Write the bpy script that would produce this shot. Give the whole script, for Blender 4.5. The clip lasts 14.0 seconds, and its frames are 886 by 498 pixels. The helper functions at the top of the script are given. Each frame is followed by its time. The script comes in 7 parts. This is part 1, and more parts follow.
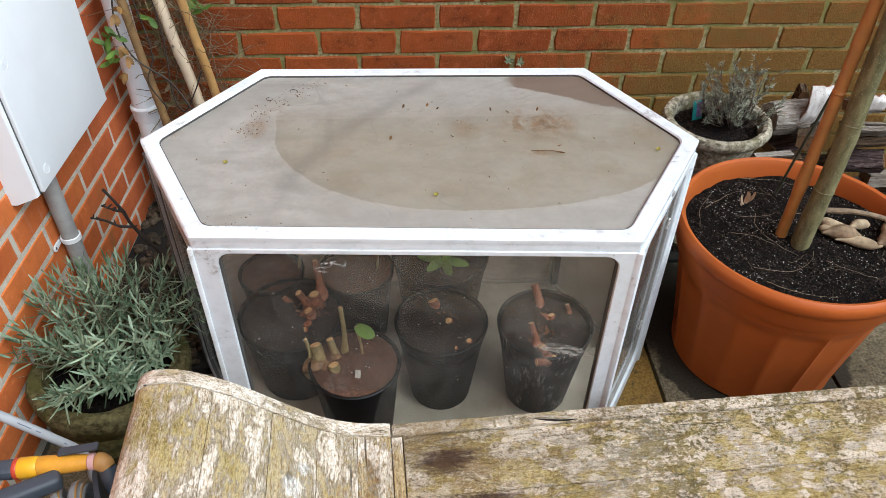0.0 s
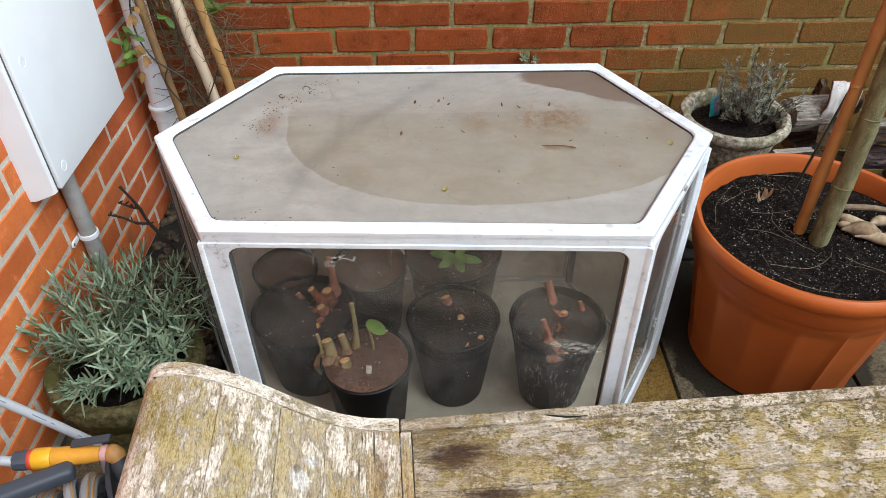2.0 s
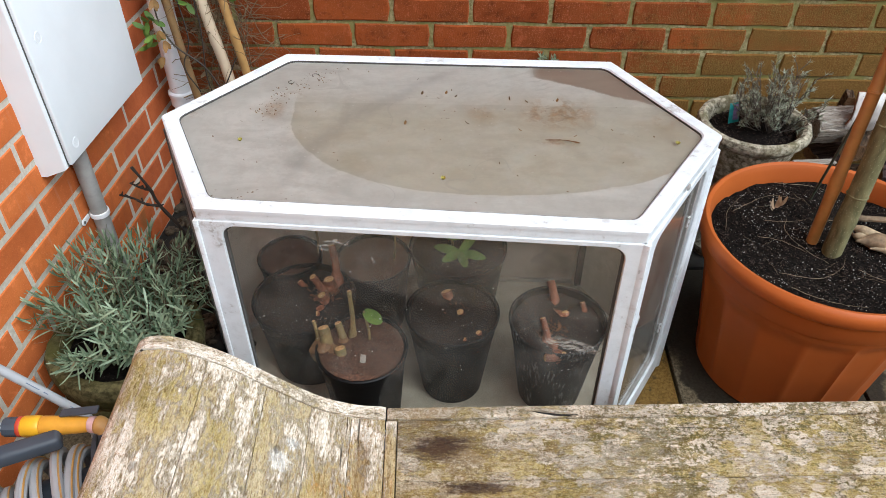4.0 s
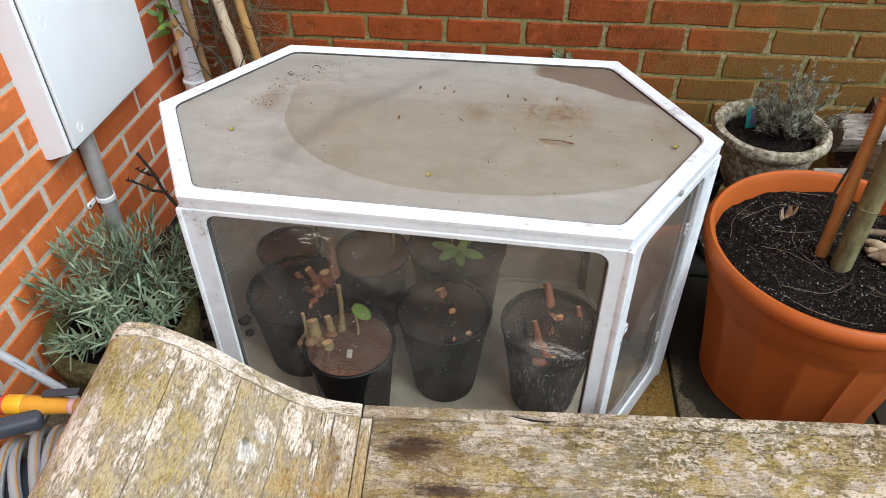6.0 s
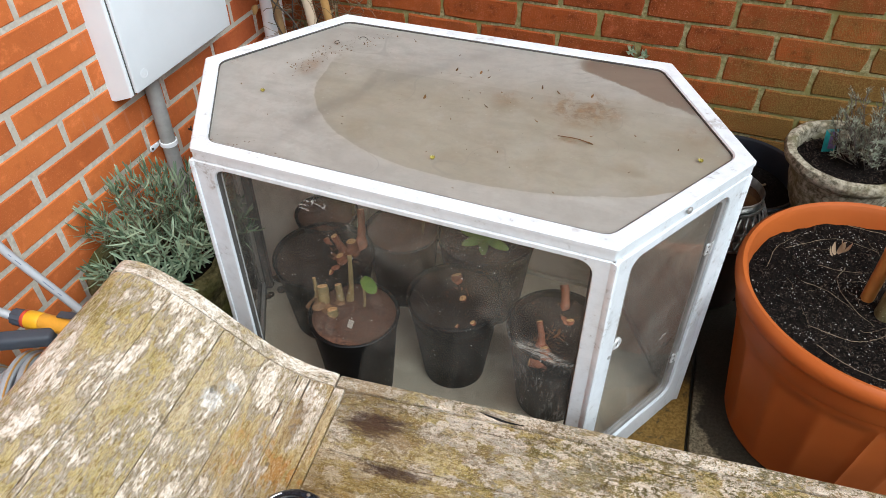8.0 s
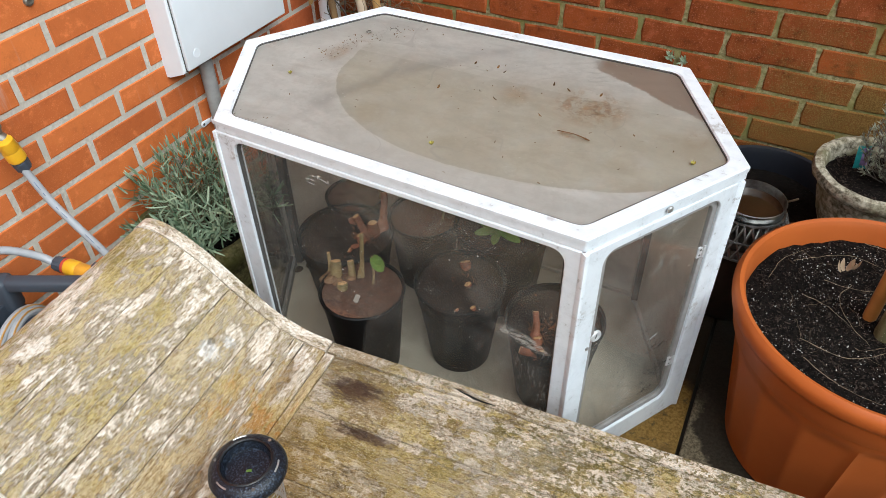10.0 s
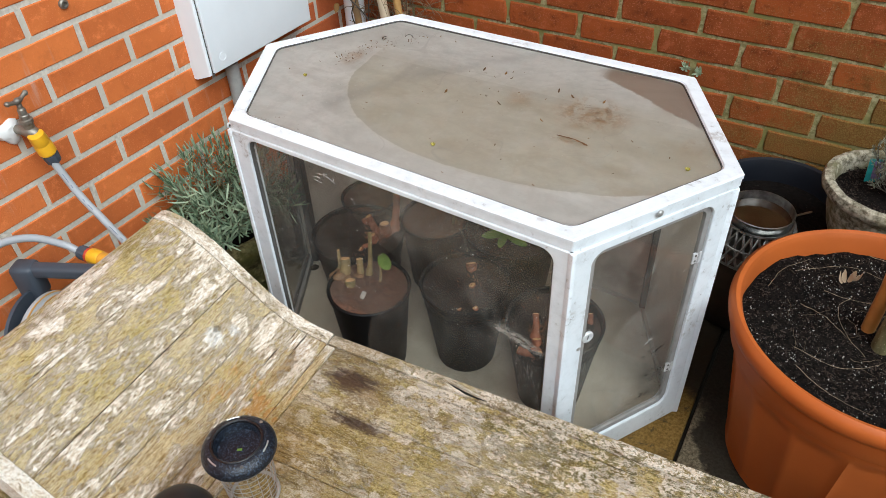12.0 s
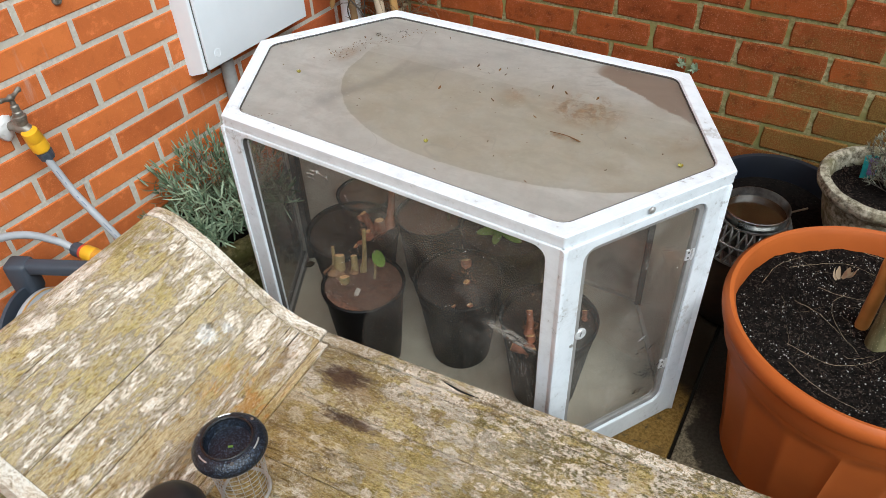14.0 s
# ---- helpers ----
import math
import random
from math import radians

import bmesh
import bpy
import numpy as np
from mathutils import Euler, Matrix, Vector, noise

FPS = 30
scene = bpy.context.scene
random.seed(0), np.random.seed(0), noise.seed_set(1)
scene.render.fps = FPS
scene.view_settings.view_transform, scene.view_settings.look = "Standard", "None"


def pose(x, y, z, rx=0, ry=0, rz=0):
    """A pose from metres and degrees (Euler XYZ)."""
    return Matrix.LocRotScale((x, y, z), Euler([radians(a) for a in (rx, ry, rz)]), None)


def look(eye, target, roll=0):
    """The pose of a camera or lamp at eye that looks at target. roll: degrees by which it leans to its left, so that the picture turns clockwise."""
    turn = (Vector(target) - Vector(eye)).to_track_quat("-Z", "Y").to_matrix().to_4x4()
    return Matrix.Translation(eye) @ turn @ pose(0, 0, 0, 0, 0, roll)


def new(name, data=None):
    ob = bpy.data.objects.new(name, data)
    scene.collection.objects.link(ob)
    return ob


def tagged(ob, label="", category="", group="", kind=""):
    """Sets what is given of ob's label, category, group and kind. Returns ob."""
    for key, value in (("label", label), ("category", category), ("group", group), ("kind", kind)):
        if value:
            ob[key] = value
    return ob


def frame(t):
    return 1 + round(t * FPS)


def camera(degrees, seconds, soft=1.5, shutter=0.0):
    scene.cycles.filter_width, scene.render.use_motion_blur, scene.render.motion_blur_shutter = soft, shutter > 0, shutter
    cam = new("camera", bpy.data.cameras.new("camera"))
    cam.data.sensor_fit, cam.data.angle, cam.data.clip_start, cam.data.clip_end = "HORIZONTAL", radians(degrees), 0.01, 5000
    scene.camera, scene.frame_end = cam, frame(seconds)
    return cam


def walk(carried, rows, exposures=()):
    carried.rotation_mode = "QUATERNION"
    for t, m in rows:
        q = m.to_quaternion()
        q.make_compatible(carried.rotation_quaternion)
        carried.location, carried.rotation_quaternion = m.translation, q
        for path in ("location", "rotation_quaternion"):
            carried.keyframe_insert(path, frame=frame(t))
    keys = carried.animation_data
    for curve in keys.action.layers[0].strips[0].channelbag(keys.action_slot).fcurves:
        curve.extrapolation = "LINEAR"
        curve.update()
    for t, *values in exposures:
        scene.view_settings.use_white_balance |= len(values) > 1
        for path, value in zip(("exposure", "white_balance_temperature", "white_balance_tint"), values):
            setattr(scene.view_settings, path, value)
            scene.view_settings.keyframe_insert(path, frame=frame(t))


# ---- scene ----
cam = camera(62.3, 14.0, soft=0.5)
PATH = [
    (0, (-0.326, -1.989, 1.448), (-0.229, -0.481, 0.138), 0.9),
    (0.5, (-0.323, -1.991, 1.449), (-0.224, -0.484, 0.138), 0.8),
    (1, (-0.321, -1.991, 1.446), (-0.231, -0.476, 0.144), 0.5),
    (1.5, (-0.315, -1.992, 1.441), (-0.255, -0.467, 0.149), 0.1),
    (2, (-0.301, -1.997, 1.436), (-0.267, -0.482, 0.131), -0.6),
    (2.5, (-0.283, -1.999, 1.431), (-0.293, -0.472, 0.139), -1.0),
    (3, (-0.257, -2.012, 1.417), (-0.306, -0.477, 0.137), -0.4),
    (5.5, (-0.2, -1.998, 1.396), (-0.247, -0.477, 0.099), 0.6),
    (6, (-0.138, -1.985, 1.393), (-0.296, -0.471, 0.097), -0.3),
    (6.5, (-0.076, -1.97, 1.387), (-0.324, -0.473, 0.085), -0.3),
    (7, (-0.036, -1.959, 1.388), (-0.377, -0.503, 0.06), 0.2),
    (7.5, (0.002, -1.942, 1.388), (-0.383, -0.498, 0.06), 0.3),
    (8, (0.076, -1.925, 1.387), (-0.394, -0.509, 0.055), -0.3),
    (8.5, (0.136, -1.921, 1.39), (-0.416, -0.532, 0.061), -1.6),
    (9, (0.184, -1.923, 1.392), (-0.418, -0.557, 0.061), -1.9),
    (11.5, (0.329, -1.932, 1.404), (-0.443, -0.63, 0.097), -1.8),
    (12, (0.346, -1.933, 1.404), (-0.442, -0.631, 0.106), -2.4),
    (12.5, (0.352, -1.935, 1.405), (-0.443, -0.637, 0.108), -2.7),
    (13, (0.361, -1.931, 1.405), (-0.434, -0.63, 0.111), -2.8),
    (13.5, (0.361, -1.927, 1.404), (-0.428, -0.625, 0.106), -2.6),
    (14, (0.359, -1.924, 1.402), (-0.429, -0.629, 0.098), -2.5),
]
walk(cam, [(t, look(eye, target, roll)) for t, eye, target, roll in PATH], exposures=[(0.0, 1.09, 5980, 3), (6.0, 1.09, 6080, 4), (9.0, 1.07, 6100, 3), (12.0, 1.01, 6100, 2)])

# ---- light ----
world = bpy.data.worlds.new("world")
scene.world = world
world.use_nodes = True
wt = world.node_tree
sky = wt.nodes.new("ShaderNodeTexSky")
sky.sky_type = "NISHITA"
sky.sun_disc = False
sky.sun_elevation, sky.sun_rotation = radians(50), radians(150)
grey = wt.nodes.new("ShaderNodeHueSaturation")
grey.inputs["Saturation"].default_value = 0.35
wt.links.new(sky.outputs["Color"], grey.inputs["Color"])
wt.links.new(grey.outputs["Color"], wt.nodes["Background"].inputs["Color"])
wt.nodes["Background"].inputs["Strength"].default_value = 0.15
sun = new("sun", bpy.data.lights.new("sun", "SUN"))
sun.data.energy, sun.data.angle, sun.data.color = 1.5, radians(45), (1.0, 0.98, 0.95)
sun.matrix_world = look((0, 0, 0), (-0.62, 0.34, -0.85))

# ---- materials ----
class Nodes:
    """A small writer of node materials."""
    def __init__(self, name):
        self.m = bpy.data.materials.new(name)
        self.m.use_nodes = True
        self.t = self.m.node_tree
        self.p = self.t.nodes["Principled BSDF"]
        self.end = self.t.nodes["Material Output"]
        self.co = self.add("ShaderNodeTexCoord").outputs["Object"]

    def add(self, kind):
        return self.t.nodes.new(kind)

    def put(self, socket, value):
        if isinstance(value, bpy.types.NodeSocket):
            self.t.links.new(value, socket)
        elif isinstance(value, (tuple, list)) and len(value) == 3 and socket.type == "RGBA":
            socket.default_value = (*value, 1)
        else:
            socket.default_value = value

    def scaled(self, scale, co=None, turn=(0, 0, 0), shift=(0, 0, 0)):
        n = self.add("ShaderNodeMapping")
        self.put(n.inputs["Vector"], co or self.co)
        n.inputs["Scale"].default_value = scale
        n.inputs["Rotation"].default_value = turn
        n.inputs["Location"].default_value = shift
        return n.outputs["Vector"]

    def own(self, amount=7.0):
        """Object coordinates shifted by each object's random number."""
        r = self.add("ShaderNodeObjectInfo").outputs["Random"]
        n = self.add("ShaderNodeVectorMath")
        n.operation = "ADD"
        self.put(n.inputs[0], self.co)
        self.put(n.inputs[1], self.calc("MULTIPLY", r, amount))
        return n.outputs["Vector"]

    def random(self):
        return self.add("ShaderNodeObjectInfo").outputs["Random"]

    def island(self):
        return self.add("ShaderNodeNewGeometry").outputs["Random Per Island"]

    def noise(self, scale, detail=4.0, rough=0.55, co=None, warp=0.0):
        n = self.add("ShaderNodeTexNoise")
        self.put(n.inputs["Vector"], co or self.co)
        n.inputs["Scale"].default_value, n.inputs["Detail"].default_value = scale, detail
        n.inputs["Roughness"].default_value, n.inputs["Distortion"].default_value = rough, warp
        return n.outputs["Fac"]

    def cells(self, scale, co=None, feature="F1", jitter=1.0):
        n = self.add("ShaderNodeTexVoronoi")
        n.feature = feature
        self.put(n.inputs["Vector"], co or self.co)
        n.inputs["Scale"].default_value = scale
        n.inputs["Randomness"].default_value = jitter
        return n.outputs["Distance"]

    def calc(self, op, a, b=0.0):
        n = self.add("ShaderNodeMath")
        n.operation = op
        self.put(n.inputs[0], a)
        self.put(n.inputs[1], b)
        return n.outputs[0]

    def step(self, fac, lo, hi, a=0.0, b=1.0):
        n = self.add("ShaderNodeMapRange")
        n.interpolation_type = "SMOOTHSTEP"
        self.put(n.inputs[0], fac)
        for i, v in enumerate((lo, hi, a, b)):
            n.inputs[i + 1].default_value = v
        return n.outputs[0]

    def mix(self, fac, a, b, how="MIX"):
        n = self.add("ShaderNodeMix")
        n.data_type, n.blend_type = "RGBA", how
        self.put(n.inputs[0], fac)
        self.put(n.inputs[6], a)
        self.put(n.inputs[7], b)
        return n.outputs[2]

    def axis(self, which, co=None):
        n = self.add("ShaderNodeSeparateXYZ")
        self.put(n.inputs[0], co or self.co)
        return n.outputs["XYZ".index(which)]

    def bump(self, height, strength=0.4, distance=0.004):
        n = self.add("ShaderNodeBump")
        n.inputs["Strength"].default_value, n.inputs["Distance"].default_value = strength, distance
        self.put(n.inputs["Height"], height)
        self.put(self.p.inputs["Normal"], n.outputs["Normal"])
        return n.outputs["Normal"]

    def done(self, colour, rough=0.7, metal=0.0, gloss=None):
        self.put(self.p.inputs["Base Color"], colour)
        self.put(self.p.inputs["Roughness"], rough)
        self.put(self.p.inputs["Metallic"], metal)
        if gloss is not None:
            self.put(self.p.inputs["Specular IOR Level"], gloss)
        return self.m


def plain(name, colour, rough=0.6, metal=0.0, vary=0.25, scale=30.0, dirt=None, bump=0.15):
    """A plain surface with faint mottling and dirt."""
    n = Nodes(name)
    f = n.noise(scale, 5)
    g = n.noise(scale * 0.17, 3)
    low = tuple(c * (1 - vary) for c in colour)
    c = n.mix(n.step(f, 0.3, 0.7), low, colour)
    c = n.mix(n.step(g, 0.5, 0.75, 0, 0.6), c, dirt or tuple(v * (1 - vary) for v in low))
    n.bump(f, bump, 0.002)
    return n.done(c, n.step(g, 0.3, 0.7, rough * 0.8, min(1, rough * 1.15)), metal)


def brick_material(name, light, dark, stain, moss=None, bloom=0.0, burnt=0.55):
    n = Nodes(name)
    co = n.own()
    fine, mid, wide = n.noise(300, 4, 0.65, co=co), n.noise(26, 7, 0.68, co=co), n.noise(9, 5, 0.6, co=co)
    speck = n.step(n.noise(300, 2, co=co), 0.60, 0.65)
    c = n.mix(n.random(), dark, light)
    c = n.mix(n.step(wide, 0.38, 0.66, 0, 0.8), c, stain)
    c = n.mix(n.step(mid, 0.52, 0.70, 0, burnt), c, tuple(v * 0.45 for v in dark))
    c = n.mix(n.step(mid, 0.46, 0.30, 0, 0.45), c, tuple(min(1, v * 1.35 + 0.03) for v in light))
    c = n.mix(n.calc("MULTIPLY", speck, n.step(wide, 0.35, 0.60, 0.05, 0.25) if bloom else n.step(wide, 0.35, 0.60, 0.20, 0.55)), c, tuple(min(1, v * 1.5 + 0.09) for v in light))
    c = n.mix(n.step(fine, 0.58, 0.74, 0, burnt), c, tuple(v * 0.3 for v in dark))
    if moss:
        # algae, thicker towards the damp end of the wall and the ground
        place = n.add("ShaderNodeNewGeometry").outputs["Position"]
        wx, wz = n.axis("X", place), n.axis("Z", place)
        damp = n.calc("MULTIPLY", n.step(wx, -0.3, 0.9, 0.12, 1), n.step(wz, 0.22, 0.80, 1, 0.42))
        rough_edge = n.calc("MULTIPLY", n.calc("SUBTRACT", fine, 0.5), 0.5)
        spread = n.step(n.calc("ADD", n.calc("ADD", n.calc("MULTIPLY", n.noise(9, 8, 0.7, co=place), 0.75), rough_edge), n.calc("MULTIPLY", damp, 0.70)), 0.52, 0.88)
        c = n.mix(n.calc("MULTIPLY", spread, 0.75), c, n.mix(n.step(fine, 0.4, 0.6), tuple(v * 0.7 for v in moss), tuple(v * 1.25 for v in moss)))
    if bloom:
        # chalky bloom and thin run-down streaks
        place = n.add("ShaderNodeNewGeometry").outputs["Position"]
        runs = n.calc("MULTIPLY", n.step(n.noise(1, 5, 0.65, n.scaled((26, 26, 2.2), place)), 0.54, 0.70), n.step(n.noise(3.5, 4, 0.6, place), 0.50, 0.66, 0, bloom))
        c = n.mix(runs, c, (0.50, 0.40, 0.34))
        grime = n.calc("MULTIPLY", n.step(n.noise(1, 6, 0.7, n.scaled((11, 11, 3.0), place, shift=(5, 2, 1))), 0.53, 0.68), bloom * 0.3)
        c = n.mix(grime, c, (0.16, 0.085, 0.045))
        # downpipe corner: shade and dirt painted in deep red, with a faint green run
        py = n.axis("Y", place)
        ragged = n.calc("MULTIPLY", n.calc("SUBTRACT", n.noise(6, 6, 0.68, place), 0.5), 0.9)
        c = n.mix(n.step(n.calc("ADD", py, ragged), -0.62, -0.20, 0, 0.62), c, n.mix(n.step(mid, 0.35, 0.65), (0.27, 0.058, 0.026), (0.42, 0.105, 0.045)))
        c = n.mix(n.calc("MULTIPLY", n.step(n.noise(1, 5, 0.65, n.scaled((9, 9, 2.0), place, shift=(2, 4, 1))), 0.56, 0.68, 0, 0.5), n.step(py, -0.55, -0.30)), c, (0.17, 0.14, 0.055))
    n.bump(n.calc("ADD", n.calc("MULTIPLY", fine, 0.8), n.calc("ADD", mid, n.calc("MULTIPLY", wide, 0.6))), 0.40 if bloom else 0.75, 0.005)
    return n.done(c, 0.92, gloss=0.12)


def mortar_material(name, light, dark, moss):
    n = Nodes(name)
    a, b = n.noise(120, 5), n.noise(9, 4)
    c = n.mix(n.step(a, 0.3, 0.7), dark, light)
    c = n.mix(n.step(b, 0.35, 0.65), c, moss)
    n.bump(a, 0.7, 0.004)
    return n.done(c, 0.95, gloss=0.1)


def wood_material(name, along, white=0.0, brown=0.0, knots=(), stains=(), rot=(0.050, 0.024, 0.016), moss=0.0, tip=False, discs=False, crusts=()):
    """Weathered bare timber: straw-grey grain, a granular film of yellow-green algae, pale lacy lichen and brown rot. along: the axis of the grain."""
    n = Nodes(name)
    k = "XYZ".index(along)

    def stretched(across, length, co):
        s = [across] * 3
        s[k] = length
        return n.scaled(s, co)

    def moved(x, y, z):
        return n.scaled((1, 1, 1), co, shift=(x, y, z))
    shift = n.add("ShaderNodeVectorMath")
    shift.operation = "ADD"
    n.put(shift.inputs[0], n.co)
    n.put(shift.inputs[1], n.calc("MULTIPLY", n.random(), 3.0))
    co = shift.outputs["Vector"]
    px, py = n.axis("X"), n.axis("Y")

    def total(*terms):
        out = terms[0][0] if terms[0][1] == 1 else n.calc("MULTIPLY", *terms[0])
        for a, w in terms[1:]:
            out = n.calc("ADD", out, n.calc("MULTIPLY", n.calc("SUBTRACT", a, 0.5), w))
        return out
    grain = n.noise(1.0, 7, 0.68, stretched(130, 13, co), 0.3)
    fibre = n.noise(1.0, 5, 0.74, stretched(430, 75, co), 0.25)
    grit = n.noise(400, 4, 0.8, co)
    clot = n.noise(130, 5, 0.72, moved(1, 5, 3))
    lace = n.noise(1.0, 7, 0.74, stretched(210, 95, co), 0.3)
    lace2 = n.noise(1.0, 7, 0.74, stretched(240, 120, moved(4, 9, 2)), 0.3)
    mid = n.noise(1.0, 6, 0.66, stretched(46, 19, moved(7, 1, 5)), 0.35)
    blot = n.noise(1.0, 4, 0.6, stretched(24, 9.5, co), 0.3)
    wide = n.noise(6.0, 6, 0.64, n.co)
    wide2 = n.noise(8.0, 6, 0.66, n.scaled((1, 1, 1), n.co, shift=(3, 5, 1)))
    # bare silvered wood
    c = n.mix(n.step(grain, 0.36, 0.62), (0.31, 0.220, 0.118), (0.60, 0.490, 0.310))
    c = n.mix(n.step(fibre, 0.40, 0.62, 0, 0.6), c, (0.68, 0.575, 0.390))
    # algae: a dull olive-yellow film, darker and grainier where it is thick, thickest over the rolled end
    roll = n.step(n.calc("ADD", px, n.calc("MULTIPLY", n.calc("SUBTRACT", mid, 0.5), 0.10)), -0.285, -0.350) if tip else 0.0
    film = n.calc("ADD", total((wide, 1), (mid, 0.55), (lace, 0.40), (grain, 0.35)), n.calc("ADD", moss, n.calc("MULTIPLY", roll, 0.10)))
    c = n.mix(n.step(film, 0.44, 0.58, 0.06, 0.74), c, n.mix(n.step(total((grit, 1), (lace2, 0.6)), 0.40, 0.60), (0.28, 0.200, 0.038), (0.65, 0.515, 0.170)))
    c = n.mix(n.step(total((film, 1), (grit, 0.45), (clot, 0.5)), 0.58, 0.66, 0, 0.75), c, (0.185, 0.140, 0.036))
    # brown, rotten streaks
    c = n.mix(n.step(total((wide2, 1), (grain, 0.75), (lace2, 0.5)), 0.60 - brown, 0.70 - brown, 0, 0.8), c, n.mix(n.step(fibre, 0.4, 0.6), (0.100, 0.060, 0.026), (0.235, 0.150, 0.070)))
    if tip:
        # the slats next to the joint are ochre and carry less lichen
        near = n.step(n.calc("ADD", total((px, 1), (lace, 0.04), (mid, 0.08)), n.calc("MULTIPLY", n.calc("ADD", py, 0.14), -0.28)), -0.135, -0.075)
        c = n.mix(n.calc("MULTIPLY", near, n.step(total((mid, 1), (lace, 0.5)), 0.36, 0.62, 0.25, 0.85)), c, n.mix(n.step(grain, 0.40, 0.62), (0.225, 0.128, 0.034), (0.470, 0.315, 0.118)))
        c = n.mix(n.calc("MULTIPLY", near, n.step(total((wide, 1), (mid, 0.8), (grain, 0.5)), 0.56, 0.64, 0, 0.75)), c, n.mix(n.step(grit, 0.4, 0.6), (0.36, 0.165, 0.040), (0.58, 0.290, 0.085)))
    # lichen: a thin greyish bloom, then lacy pinkish-white crusts
    cover = n.calc("ADD", n.calc("MULTIPLY", n.calc("SUBTRACT", wide2, 0.5), -0.45), n.calc("SUBTRACT", white, n.calc("MULTIPLY", roll, 0.05)))
    if tip:
        cover = n.calc("SUBTRACT", cover, n.calc("MULTIPLY", near, 0.075))
    if discs:
        cover = n.calc("ADD", n.calc("SUBTRACT", cover, n.step(px, 0.42, 0.15, 0, 0.015)), n.step(total((py, 1), (mid, 0.10)), -0.20, -0.07, 0, 0.060))
    if discs:
        crust = n.calc("ADD", total((n.noise(1.0, 5, 0.62, stretched(34, 20, co), 0.3), 1), (mid, 0.45), (lace2, 0.65), (grain, 0.30), (grit, 0.22), (clot, 0.30)), cover)
    else:
        crust = n.calc("ADD", total((blot, 1), (mid, 0.70), (lace, 0.70), (grain, 0.45), (grit, 0.40), (fibre, 0.40)), cover)
    c = n.mix(n.step(crust, 0.45, 0.54, 0, 0.30 if discs else 0.60), c, n.mix(n.step(grit, 0.42, 0.58), (0.55, 0.435, 0.230), (0.81, 0.680, 0.440)))
    shell = n.mix(n.step(total((fibre, 1), (grit, 0.6)), 0.40, 0.60), (0.66, 0.545, 0.425), (0.93, 0.825, 0.710))
    c = n.mix(n.step(crust, 0.550, 0.605, 0, 0.84), c, shell)
    c = n.mix(n.step(total((crust, 1), (lace2, 0.45)), 0.73, 0.80, 0, 0.75), c, (0.92, 0.88, 0.81))
    if discs:
        # round pale rosettes and dark moss cushions, thicker along the open end
        out = n.step(px, 0.02, 0.30, 0.45, 1.0)
        for scale, size, lo, move in ((30, 0.46, 0.42, (1, 4, 2)), (52, 0.44, 0.45, (6, 2, 8))):
            disc = n.step(total((n.cells(scale, n.scaled((0.72, 1, 1), n.co, shift=move)), 1), (lace, 0.65), (mid, 0.35), (grit, 0.25)), size, size - 0.05)
            disc = n.calc("MULTIPLY", n.calc("MULTIPLY", disc, out), n.step(n.noise(8, 4, 0.6, n.scaled((1, 1, 1), n.co, shift=move)), lo, lo + 0.09, 0, 0.9))
            c = n.mix(disc, c, n.mix(n.step(grit, 0.38, 0.62), (0.66, 0.565, 0.45), (0.93, 0.83, 0.72)))
        # dark mossy sheets over the open end, earth-brown bare patches nearer the joint
        sheet = n.calc("MULTIPLY", n.step(total((n.noise(4.5, 6, 0.66, n.scaled((0.6, 1, 1), n.co, shift=(2, 6, 4))), 1), (lace, 0.6), (clot, 0.7)), 0.48, 0.54, 0, 0.85), n.step(px, 0.30, 0.56, 0.35, 1.0))
        c = n.mix(sheet, c, n.mix(n.step(total((grit, 1), (clot, 0.6)), 0.38, 0.62), (0.045, 0.042, 0.014), (0.205, 0.170, 0.055)))
        soaked = n.calc("MULTIPLY", n.step(total((px, 1), (lace2, 0.15), (mid, 0.25)), 0.34, 0.12), n.step(total((py, 1), (lace, 0.12)), -0.13, -0.22))
        c = n.mix(n.calc("MULTIPLY", soaked, n.step(total((mid, 1), (clot, 0.8), (grit, 0.5)), 0.40, 0.56, 0.25, 0.85)), c, n.mix(n.step(total((grit, 1), (grain, 0.8)), 0.40, 0.60), (0.115, 0.072, 0.022), (0.400, 0.270, 0.095)))
        earth = n.step(total((n.noise(7, 6, 0.68, n.scaled((0.6, 1, 1), n.co, shift=(9, 1, 3))), 1), (lace2, 0.7), (clot, 0.7)), 0.53, 0.60, 0, 0.75)
        c = n.mix(earth, c, n.mix(n.step(total((grit, 1), (grain, 0.6)), 0.38, 0.62), (0.085, 0.050, 0.018), (0.330, 0.215, 0.085)))
        cushion = n.step(total((n.noise(5, 5, 0.66, n.scaled((0.7, 1, 1), n.co, shift=(7, 7, 7))), 1), (lace2, 0.5), (grit, 0.3), (clot, 0.4)), 0.57, 0.65, 0, 0.7)
        c = n.mix(cushion, c, n.mix(n.step(grit, 0.4, 0.6), (0.060, 0.054, 0.014), (0.215, 0.185, 0.050)))
